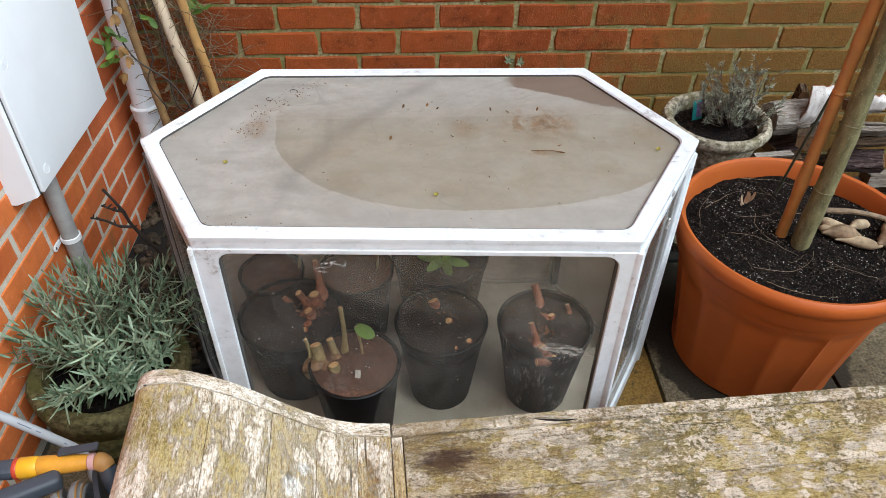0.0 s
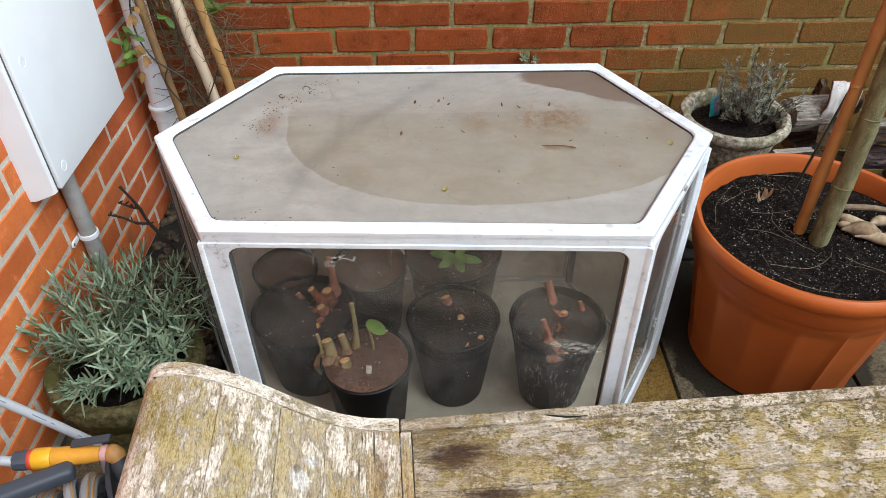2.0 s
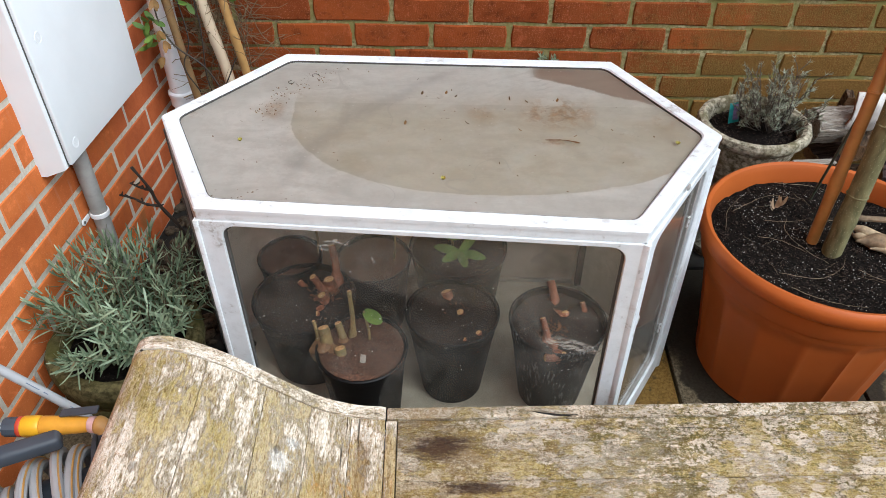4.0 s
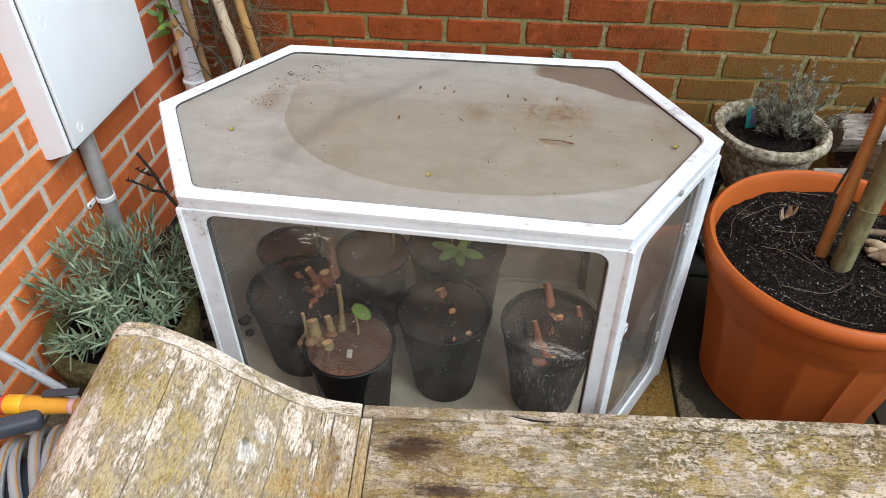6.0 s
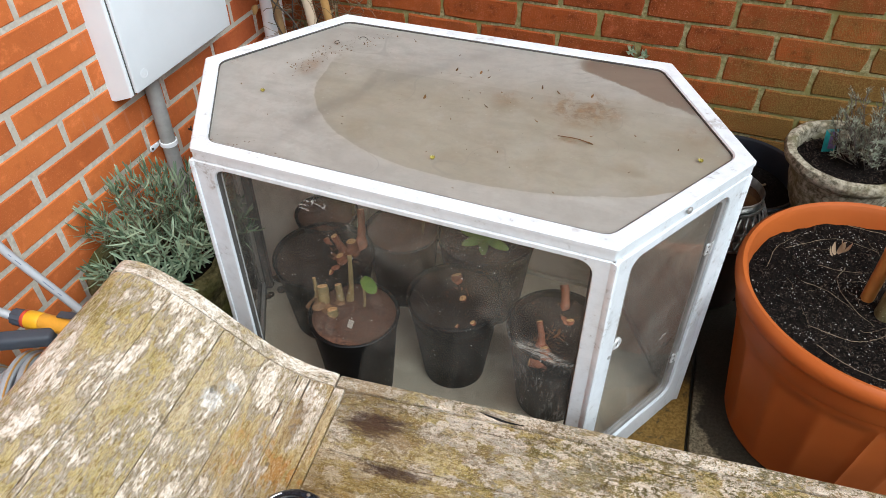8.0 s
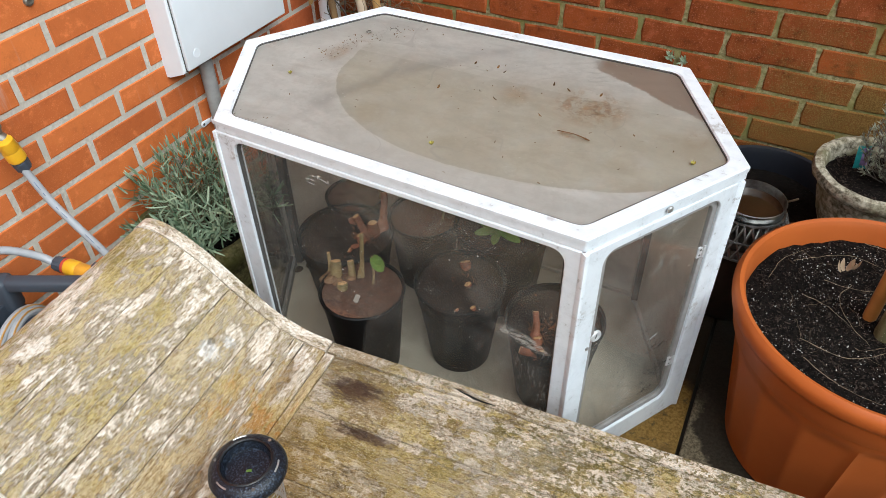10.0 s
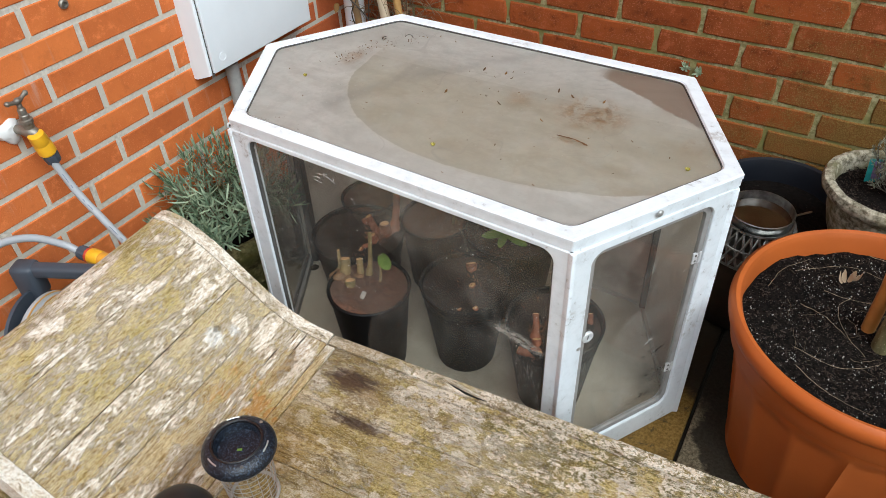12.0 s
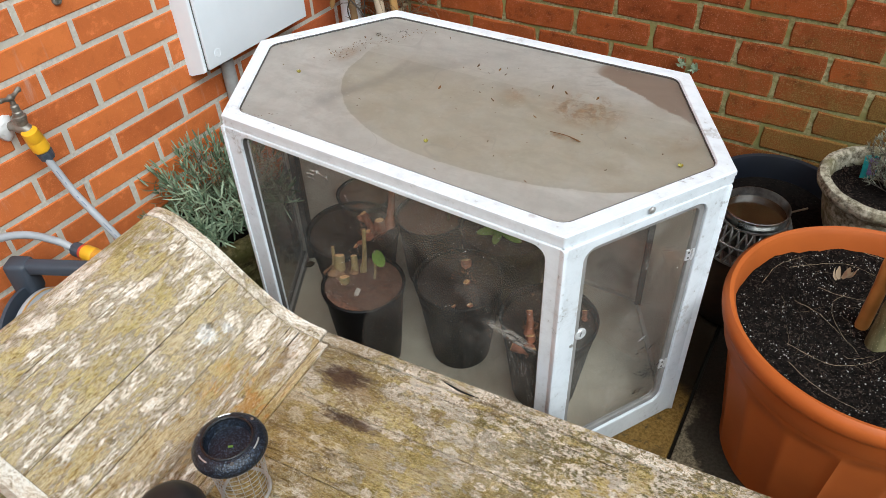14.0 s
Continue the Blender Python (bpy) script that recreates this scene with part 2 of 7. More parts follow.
    for kx, ky, r in crusts:
        dx, dy = n.calc("DIVIDE", n.calc("SUBTRACT", px, kx), r), n.calc("DIVIDE", n.calc("SUBTRACT", py, ky), r * 1.2)
        away = n.calc("ADD", n.calc("ADD", n.calc("MULTIPLY", dx, dx), n.calc("MULTIPLY", dy, dy)), n.calc("MULTIPLY", n.calc("SUBTRACT", n.calc("ADD", n.calc("MULTIPLY", lace2, 0.6), n.calc("MULTIPLY", mid, 0.4)), 0.5), 7.0))
        c = n.mix(n.step(away, 0.55, 0.75, 0.95, 0), c, (0.93, 0.90, 0.85))
    # grit, pinholes and dark fibres
    c = n.mix(n.step(grit, 0.565, 0.62, 0, 0.70 if discs else 0.50), c, (0.095, 0.068, 0.028) if discs else (0.150, 0.108, 0.040))
    c = n.mix(n.step(grit, 0.45, 0.38, 0, 0.55), c, (0.84, 0.740, 0.540))
    c = n.mix(n.step(fibre, 0.445, 0.385, 0, 0.40 if discs else 0.60), c, (0.40, 0.29, 0.16), "MULTIPLY")
    c = n.mix(n.step(lace2, 0.46, 0.40, 0, 0.55), c, (0.50, 0.385, 0.215), "MULTIPLY")
    c = n.mix(n.step(clot, 0.45, 0.33, 0, 0.50), c, (0.48, 0.37, 0.20), "MULTIPLY")
    for list_, inner, outer, wild, colour, amount in ((stains, 0.1, 1.5, 5.0, rot, 0.85 if not tip else 0.55), (knots, 0.2, 1.2, 5.0, (0.060, 0.042, 0.022), 0.6)):
        for kx, ky, rx, ry in list_:
            dx, dy = n.calc("DIVIDE", n.calc("SUBTRACT", px, kx), rx), n.calc("DIVIDE", n.calc("SUBTRACT", py, ky), ry)
            away = n.calc("ADD", n.calc("ADD", n.calc("MULTIPLY", dx, dx), n.calc("MULTIPLY", dy, dy)), n.calc("MULTIPLY", n.calc("SUBTRACT", n.calc("ADD", n.calc("MULTIPLY", lace, 0.6), n.calc("MULTIPLY", grain, 0.4)), 0.5), wild))
            c = n.mix(n.step(away, inner, outer, amount, 0), c, colour)
    crack = n.step(n.noise(1.0, 4, 0.65, stretched(120, 3.6, moved(2, 3, 9))), 0.285, 0.325)
    c = n.mix(n.calc("MULTIPLY", n.calc("SUBTRACT", 1.0, crack), 0.85), c, (0.045, 0.032, 0.018))
    h = n.calc("ADD", n.calc("ADD", n.calc("MULTIPLY", fibre, 0.5), n.calc("MULTIPLY", grit, 0.35)), n.calc("ADD", n.calc("MULTIPLY", crack, 0.8), n.calc("ADD", n.calc("MULTIPLY", grain, 0.8), n.calc("MULTIPLY", n.step(crust, 0.55, 0.66), 0.4))))
    n.bump(h, 1.0, 0.005)
    return n.done(c, 0.92, gloss=0.12)


def pane_material(name, dust, scratch=0.4):
    """Clear plastic sheet, dusty and scratched."""
    n = Nodes(name)
    n.t.nodes.remove(n.p)
    clear, gloss, film = n.add("ShaderNodeBsdfTransparent"), n.add("ShaderNodeBsdfGlossy"), n.add("ShaderNodeBsdfDiffuse")
    clear.inputs["Color"].default_value = (0.93, 0.93, 0.92, 1)
    gloss.inputs["Roughness"].default_value = 0.06
    film.inputs["Color"].default_value = (0.58, 0.55, 0.50, 1)
    slant = n.add("ShaderNodeLayerWeight").outputs["Facing"]
    a, b = n.add("ShaderNodeMixShader"), n.add("ShaderNodeMixShader")
    n.put(a.inputs[0], n.calc("ADD", 0.035, n.calc("MULTIPLY", n.calc("POWER", slant, 5.0), 0.9)))
    n.put(a.inputs[1], clear.outputs[0])
    n.put(a.inputs[2], gloss.outputs[0])
    cloud = n.step(n.noise(6, 7, 0.68), 0.34, 0.74, dust * 0.4, dust * 2.0)
    drop = n.calc("MULTIPLY", n.step(n.cells(110), 0.085, 0.045), n.step(n.noise(9, 3), 0.42, 0.54, 0.2, 0.9))
    fine = n.calc("MULTIPLY", n.step(n.cells(170), 0.13, 0.07), n.step(n.noise(7, 5, 0.6, n.scaled((1, 1, 1), shift=(4, 1, 2))), 0.48, 0.60, 0.05, 0.7))
    drop = n.calc("MAXIMUM", drop, fine)
    # hair scratches in worn patches
    ridge = n.calc("ABSOLUTE", n.calc("SUBTRACT", n.noise(4, 1, 0.4, n.scaled((1, 1, 1.6), shift=(2, 7, 3))), 0.5))
    line = n.calc("MULTIPLY", n.step(ridge, 0.0010, 0.0003), n.step(n.noise(4, 3, 0.5, n.scaled((1, 1, 1), shift=(2, 7, 3))), 0.52, 0.60, 0, scratch * 0.6))
    worn = n.calc("MULTIPLY", n.step(n.noise(1, 4, 0.65, n.scaled((70, 70, 600), turn=(0.0, 0.25, 0.0))), 0.57, 0.68), n.step(n.noise(5.5, 6, 0.7, n.scaled((1, 1, 1), shift=(1, 6, 2))), 0.52, 0.66, 0, scratch * 0.55))
    # the scuffed patch low on the sheet
    px, pz = n.axis("X"), n.axis("Z")
    ex, ez = n.calc("DIVIDE", n.calc("SUBTRACT", px, -0.025), 0.060), n.calc("DIVIDE", n.calc("SUBTRACT", n.calc("ADD", pz, n.calc("MULTIPLY", px, 0.22)), 0.368), 0.016)
    patch = n.step(n.calc("ADD", n.calc("MULTIPLY", ex, ex), n.calc("MULTIPLY", ez, ez)), 0.2, 1.3, 1, 0)
    worn = n.calc("MAXIMUM", worn, n.calc("MULTIPLY", patch, n.step(n.noise(1, 5, 0.7, n.scaled((60, 60, 330), turn=(0, 0.3, 0))), 0.46, 0.62, 0, 0.6)))
    # dusty diagonal smears
    soft_streak = n.calc("MULTIPLY", n.step(n.noise(1, 6, 0.72, n.scaled((22, 22, 7), turn=(0.0, 0.5, 0.0), shift=(3, 3, 1)), 0.6), 0.50, 0.68), n.step(n.noise(3.2, 3, 0.6, n.scaled((1, 1, 1), shift=(8, 2, 5))), 0.45, 0.62, dust * 0.6, dust * 2.6))
    cloud = n.calc("ADD", cloud, soft_streak)
    n.put(b.inputs[0], n.calc("MINIMUM", n.calc("MAXIMUM", n.calc("ADD", cloud, worn), n.calc("MAXIMUM", drop, line)), 0.9))
    n.put(b.inputs[1], a.outputs[0])
    n.put(b.inputs[2], film.outputs[0])
    n.put(n.end.inputs["Surface"], b.outputs[0])
    return n.m


def lid_material():
    """Clouded plastic sheet with dried silt, a rain film over its middle and brown settled dirt."""
    n = Nodes("lid_sheet")
    place = n.co
    x, y = n.axis("X", place), n.axis("Y", place)
    wob = n.calc("MULTIPLY", n.calc("SUBTRACT", n.noise(7, 6, 0.65), 0.5), 0.16)
    # front shore of the rain film, an arc; it fades out towards the back
    ex = n.calc("DIVIDE", n.calc("SUBTRACT", x, -0.17), 0.42)
    ey = n.calc("DIVIDE", n.calc("SUBTRACT", y, -0.66), 0.315)
    ey = n.calc("MINIMUM", ey, 0.0)
    e = n.calc("ADD", n.calc("ADD", n.calc("POWER", n.calc("ABSOLUTE", ex), 2.3), n.calc("POWER", n.calc("ABSOLUTE", ey), 2.3)), wob)
    inside = n.calc("MULTIPLY", n.step(e, 0.985, 1.015, 1, 0), n.step(y, -0.56, -0.74))
    rim = n.calc("MULTIPLY", n.step(e, 0.86, 1.0), inside)
    swirl = n.noise(5, 7, 0.66, n.scaled((1, 2.4, 1), turn=(0, 0, 0.35)), 1.6)
    fine = n.noise(60, 6, 0.7)
    dry = n.mix(n.step(swirl, 0.3, 0.7), (0.51, 0.492, 0.452), (0.70, 0.682, 0.640))
    wet = n.mix(n.step(swirl, 0.3, 0.68), (0.470, 0.428, 0.335), (0.570, 0.533, 0.435))
    c = n.mix(inside, dry, wet)
    c = n.mix(n.calc("MULTIPLY", rim, 0.12), c, (0.30, 0.27, 0.21))
    # dark streak by the left shore: a moving reflection fixed into the colour
    mx = n.calc("DIVIDE", n.calc("SUBTRACT", x, -0.478), 0.011)
    my = n.calc("DIVIDE", n.calc("SUBTRACT", y, -0.690), 0.105)
    soft_streak = n.step(n.calc("ADD", n.calc("ADD", n.calc("POWER", mx, 2.0), n.calc("POWER", my, 2.0)), n.calc("MULTIPLY", n.calc("SUBTRACT", n.noise(30, 7, 0.75), 0.5), 5.0)), -0.3, 1.3, 0.34, 0)
    c = n.mix(soft_streak, c, (0.15, 0.14, 0.13))
    arcs = n.calc("MULTIPLY", n.step(n.noise(1.0, 4, 0.6, n.scaled((4, 26, 1), turn=(0, 0, -0.25)), 0.8), 0.54, 0.70), n.step(y, -0.66, -0.56))
    c = n.mix(n.calc("MULTIPLY", arcs, 0.35), c, (0.22, 0.21, 0.20))
    # grey arcs that sweep from the shore round to the back edge
    dx, dy = n.calc("SUBTRACT", x, 0.228), n.calc("SUBTRACT", y, -1.188)
    reach = n.calc("ADD", n.calc("SQRT", n.calc("ADD", n.calc("MULTIPLY", dx, dx), n.calc("MULTIPLY", dy, dy))), n.calc("MULTIPLY", n.calc("SUBTRACT", n.noise(9, 5, 0.65), 0.5), 0.05))
    arc_band = n.calc("MULTIPLY", n.step(n.calc("ABSOLUTE", n.calc("SUBTRACT", reach, 0.832)), 0.004, 0.032, 1, 0), n.step(n.noise(22, 6, 0.72), 0.34, 0.62, 0.15, 1.0))
    strand = n.calc("MULTIPLY", n.step(n.calc("SINE", n.calc("MULTIPLY", reach, 310.0)), 0.2, 0.9), n.step(n.calc("ABSOLUTE", n.calc("SUBTRACT", reach, 0.70)), 0.02, 0.10, 1, 0))
    strand = n.calc("MULTIPLY", strand, n.calc("MULTIPLY", n.step(y, -0.66, -0.58), n.step(n.noise(16, 4, 0.6), 0.44, 0.60)))
    c = n.mix(n.calc("MULTIPLY", n.calc("MULTIPLY", n.calc("MAXIMUM", arc_band, strand), n.step(x, -0.60, -0.53)), 0.42), c, (0.15, 0.145, 0.145))
    c = n.mix(n.step(fine, 0.5, 0.75, 0, 0.16), c, (0.25, 0.24, 0.22))
    c = n.mix(n.step(n.noise(38, 6, 0.7), 0.42, 0.62, 0, 0.36), c, (0.33, 0.305, 0.26))
    c = n.mix(n.step(n.noise(11, 7, 0.74, n.scaled((1, 1.5, 1), shift=(6, 3, 0)), 0.8), 0.50, 0.66, 0, 0.40), c, (0.62, 0.60, 0.56))
    c = n.mix(n.calc("MULTIPLY", inside, n.step(n.noise(9, 7, 0.72, n.scaled((1, 1.8, 1), shift=(1, 7, 0)), 0.6), 0.48, 0.64, 0, 0.45)), c, (0.34, 0.265, 0.165))
    c = n.mix(n.step(n.noise(24, 7, 0.72, n.scaled((1, 1, 1), shift=(2, 8, 0))), 0.56, 0.70, 0, 0.45), c, (0.66, 0.65, 0.62))
    # rust-brown silt where leaves lay
    sx = n.calc("DIVIDE", n.calc("SUBTRACT", x, -0.05), 0.085)
    sy = n.calc("DIVIDE", n.calc("SUBTRACT", y, -0.685), 0.070)
    spot = n.calc("ADD", n.calc("POWER", sx, 2.0), n.calc("POWER", sy, 2.0))
    tail = n.calc("ADD", n.calc("POWER", n.calc("DIVIDE", n.calc("SUBTRACT", x, -0.058), 0.045), 2.0), n.calc("POWER", n.calc("DIVIDE", n.calc("SUBTRACT", y, -0.797), 0.012), 2.0))
    side = n.calc("ADD", n.calc("POWER", n.calc("DIVIDE", n.calc("SUBTRACT", x, 0.160), 0.035), 2.0), n.calc("POWER", n.calc("DIVIDE", n.calc("SUBTRACT", y, -0.715), 0.050), 2.0))
    spot = n.calc("MINIMUM", spot, n.calc("MINIMUM", tail, n.calc("ADD", side, 0.55)))
    for bx, by, rx, ry, less in ((-0.625, -0.690, 0.030, 0.050, 0.35), (-0.595, -0.630, 0.035, 0.030, 0.35), (-0.785, -0.705, 0.030, 0.035, 0.45), (-0.20, -0.690, 0.05, 0.06, 0.6)):
        patch = n.calc("ADD", n.calc("POWER", n.calc("DIVIDE", n.calc("SUBTRACT", x, bx), rx), 2.0), n.calc("POWER", n.calc("DIVIDE", n.calc("SUBTRACT", y, by), ry), 2.0))
        spot = n.calc("MINIMUM", spot, n.calc("ADD", patch, less))
    silt = n.calc("MULTIPLY", n.step(spot, 0.1, 1.3, 1, 0), n.calc("MULTIPLY", n.step(n.noise(24, 9, 0.78, None, 0.5), 0.485, 0.53), n.step(n.noise(130, 4, 0.7), 0.36, 0.60, 0.5, 1.0)))
    c = n.mix(n.calc("MULTIPLY", silt, 0.95), c, n.mix(n.step(n.noise(70, 5, 0.7), 0.40, 0.60), (0.17, 0.075, 0.016), (0.39, 0.195, 0.055)))
    # deeper muddy water in one corner
    ragged = n.calc("ADD", n.calc("MULTIPLY", wob, 0.16), n.calc("MULTIPLY", n.calc("SUBTRACT", n.noise(40, 5, 0.7), 0.5), 0.03))
    q = n.calc("SUBTRACT", n.calc("ADD", y, ragged), n.calc("SUBTRACT", -0.573, n.calc("MULTIPLY", x, 0.46)))
    mud = n.calc("MULTIPLY", n.step(q, -0.004, 0.004), n.step(x, -0.10, -0.07))
    c = n.mix(mud, c, n.mix(n.step(swirl, 0.35, 0.65), (0.25, 0.18, 0.135), (0.32, 0.25, 0.20)))
    grit = n.calc("MULTIPLY", n.step(n.cells(85), 0.11, 0.06), n.step(n.noise(8, 4), 0.45, 0.60, 0, 0.8))
    c = n.mix(grit, c, (0.20, 0.15, 0.10))
    scrape = n.calc("MULTIPLY", n.step(n.calc("ABSOLUTE", n.calc("SUBTRACT", n.noise(4, 2, 0.5, n.scaled((1, 1, 1), shift=(5, 2, 0))), 0.5)), 0.004, 0.001), n.step(n.noise(5, 2), 0.48, 0.58, 0, 0.5))
    c = n.mix(scrape, c, (0.30, 0.28, 0.25))
    dots = n.calc("MULTIPLY", n.step(n.cells(62), 0.15, 0.07), n.step(n.noise(12, 3), 0.50, 0.60, 0, 0.85))
    c = n.mix(dots, c, (0.62, 0.61, 0.58))
    n.bump(n.calc("ADD", fine, n.calc("MULTIPLY", swirl, 0.5)), 0.08, 0.002)
    n.done(c, 0.3)
    damp = n.calc("MAXIMUM", n.calc("MULTIPLY", inside, 0.75), mud)
    n.put(n.p.inputs["Roughness"], n.step(damp, 0, 1, 0.40, 0.07))
    thin = n.add("ShaderNodeBsdfTranslucent")
    thin.inputs["Color"].default_value = (0.83, 0.83, 0.81, 1)
    both = n.add("ShaderNodeMixShader")
    both.inputs[0].default_value = 0.56
    n.put(both.inputs[1], n.p.outputs[0])
    n.put(both.inputs[2], thin.outputs[0])
    see = n.add("ShaderNodeBsdfTransparent")
    clear = n.add("ShaderNodeMixShader")
    n.put(clear.inputs[0], n.step(inside, 0, 1, 0.05, 0.13))
    n.put(clear.inputs[1], both.outputs[0])
    n.put(clear.inputs[2], see.outputs[0])
    n.put(n.end.inputs["Surface"], clear.outputs[0])
    return n.m


def soil_material():
    n = Nodes("potting_soil")
    f = n.noise(120, 6, 0.7)
    c = n.mix(n.step(f, 0.35, 0.7), (0.0015, 0.0013, 0.0013), (0.016, 0.012, 0.010))
    c = n.mix(n.step(n.cells(190), 0.10, 0.06, 0, 0.7), c, (0.30, 0.27, 0.23))
    n.bump(f, 1.0, 0.008)
    return n.done(c, 0.95, gloss=0.1)


def slab_material(name, ochre):
    """Damp concrete paving, some slabs ochre-stained."""
    n = Nodes(name)
    co = n.own(4.0)
    f, g = n.noise(150, 6, 0.68, co), n.noise(5, 5, 0.6, co)
    c = n.mix(n.step(f, 0.3, 0.7), (0.050, 0.043, 0.028), (0.240, 0.208, 0.145))
    c = n.mix(ochre, c, n.mix(n.step(f, 0.3, 0.7), (0.13, 0.068, 0.008), (0.25, 0.138, 0.020)))
    c = n.mix(n.step(g, 0.50, 0.72, 0, 0.6), c, (0.060, 0.050, 0.028))
    # a damp stain has crept out from under the tub
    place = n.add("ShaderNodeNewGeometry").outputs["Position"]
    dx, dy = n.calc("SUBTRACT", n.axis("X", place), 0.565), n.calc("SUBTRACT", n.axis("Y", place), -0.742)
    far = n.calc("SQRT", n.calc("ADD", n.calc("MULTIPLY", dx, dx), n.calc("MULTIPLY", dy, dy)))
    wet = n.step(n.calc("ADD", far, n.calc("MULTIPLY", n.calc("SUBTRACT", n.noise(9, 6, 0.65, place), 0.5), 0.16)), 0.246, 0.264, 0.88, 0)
    # the gap's deep shade and its wet painted together as one dark blob
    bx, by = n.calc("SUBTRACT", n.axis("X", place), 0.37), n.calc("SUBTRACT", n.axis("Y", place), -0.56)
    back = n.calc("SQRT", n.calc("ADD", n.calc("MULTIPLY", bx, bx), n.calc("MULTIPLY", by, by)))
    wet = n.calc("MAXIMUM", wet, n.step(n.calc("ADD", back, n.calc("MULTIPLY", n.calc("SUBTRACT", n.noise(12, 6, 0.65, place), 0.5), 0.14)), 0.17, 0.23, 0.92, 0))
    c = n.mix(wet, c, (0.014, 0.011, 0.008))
    c = n.mix(n.step(n.noise(30, 6, 0.7, co), 0.56, 0.66, 0, 0.7), c, (0.03, 0.026, 0.015))
    n.bump(f, 0.5, 0.004)
    return n.done(c, n.step(g, 0.4, 0.7, 0.8, 0.55), gloss=0.2)


def leaf_material(name, young, old, rough=0.55):
    n = Nodes(name)
    c = n.mix(n.island(), old, young)
    c = n.mix(n.step(n.noise(40, 3), 0.4, 0.7, 0, 0.5), c, tuple(v * 0.6 for v in old))
    n.done(c, rough)
    thin = n.add("ShaderNodeBsdfTranslucent")
    n.put(thin.inputs["Color"], c)
    both = n.add("ShaderNodeMixShader")
    both.inputs[0].default_value = 0.2
    n.put(both.inputs[1], n.p.outputs[0])
    n.put(both.inputs[2], thin.outputs[0])
    n.put(n.end.inputs["Surface"], both.outputs[0])
    return n.m


def stone_material(name, light, dark, moss):
    n = Nodes(name)
    f, g, h = n.noise(70, 7, 0.7), n.noise(11, 5, 0.6), n.cells(38)
    c = n.mix(n.step(f, 0.32, 0.68), dark, light)
    c = n.mix(n.step(g, 0.45, 0.66, 0, 0.85), c, moss)
    c = n.mix(n.step(n.calc("ADD", h, n.calc("MULTIPLY", n.calc("SUBTRACT", f, 0.5), 0.6)), 0.28, 0.16, 0, 0.45), c, tuple(min(1, v * 1.35) for v in light))
    n.bump(n.calc("ADD", f, n.calc("MULTIPLY", g, 0.7)), 0.8, 0.006)
    return n.done(c, 0.92, gloss=0.15)


def painted_material():
    """White-painted metal frame, scuffed grey in places."""
    n = Nodes("white_frame")
    a, b = n.noise(22, 7, 0.7), n.noise(110, 4)
    c = n.mix(n.step(a, 0.42, 0.70, 0, 0.8), (0.70, 0.745, 0.79), (0.58, 0.615, 0.65))
    c = n.mix(n.calc("MULTIPLY", n.step(b, 0.55, 0.68), n.step(a, 0.52, 0.66, 0, 0.75)), c, (0.24, 0.23, 0.215))
    smudge = n.calc("MULTIPLY", n.step(n.noise(6.5, 4, 0.6), 0.60, 0.66), n.step(n.noise(70, 6, 0.7), 0.45, 0.6, 0, 0.6))
    c = n.mix(smudge, c, (0.36, 0.34, 0.32))
    n.bump(b, 0.06, 0.001)
    return n.done(c, n.step(a, 0.3, 0.7, 0.35, 0.55))


def bark_material(name, light, dark, spots, dots=110, size=0.17):
    n = Nodes(name)
    f = n.noise(1, 5, 0.6, n.scaled((60, 60, 18)))
    c = n.mix(n.step(f, 0.3, 0.7), dark, light)
    c = n.mix(n.step(n.cells(dots), size, size * 0.65, 0, 0.9), c, spots)
    n.bump(f, 0.4, 0.003)
    return n.done(c, 0.7)


BACK_BRICK = brick_material("red_brick", (0.335, 0.080, 0.019), (0.205, 0.047, 0.013), (0.235, 0.063, 0.018), (0.165, 0.116, 0.032), burnt=0.66)
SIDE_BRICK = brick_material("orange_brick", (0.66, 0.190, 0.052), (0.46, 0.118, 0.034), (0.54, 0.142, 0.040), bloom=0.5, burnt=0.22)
BACK_MORTAR = mortar_material("mossy_mortar", (0.44, 0.385, 0.22), (0.16, 0.138, 0.062), (0.215, 0.20, 0.070))
SIDE_MORTAR = mortar_material("grey_mortar", (0.66, 0.615, 0.54), (0.46, 0.420, 0.360), (0.52, 0.48, 0.41))
WOOD_LONG = wood_material("weathered_plank", "X", -0.022, 0.030, [(0.45, -0.20, 0.010, 0.007)], [(0.095, -0.085, 0.052, 0.026), (0.16, -0.165, 0.060, 0.012)], (0.060, 0.030, 0.024), moss=0.045, discs=True)
WOOD_CROSS = wood_material("weathered_slat", "Y", 0.112, -0.05, [(-0.330, -0.240, 0.006, 0.010), (-0.165, -0.133, 0.006, 0.009), (-0.045, -0.205, 0.004, 0.005), (-0.150, -0.40, 0.006, 0.008)], [(-0.035, -0.10, 0.012, 0.07), (-0.055, -0.36, 0.020, 0.08)], (0.21, 0.115, 0.04), 0.0, True, crusts=[(-0.158, -0.150, 0.020), (-0.145, -0.112, 0.012)])
WOOD_SIDE = wood_material("lichened_side_rail", "X", 0.085, 0.0, discs=True)
WOOD_RAIL = wood_material("worn_rail", "X", 0.240, -0.06, moss=-0.08)
PANE = pane_material("dusty_pane", 0.031)
# dust, plus haze painted in for the sky this side pane reflects
PANE_HAZY = pane_material("hazy_pane", 0.045)


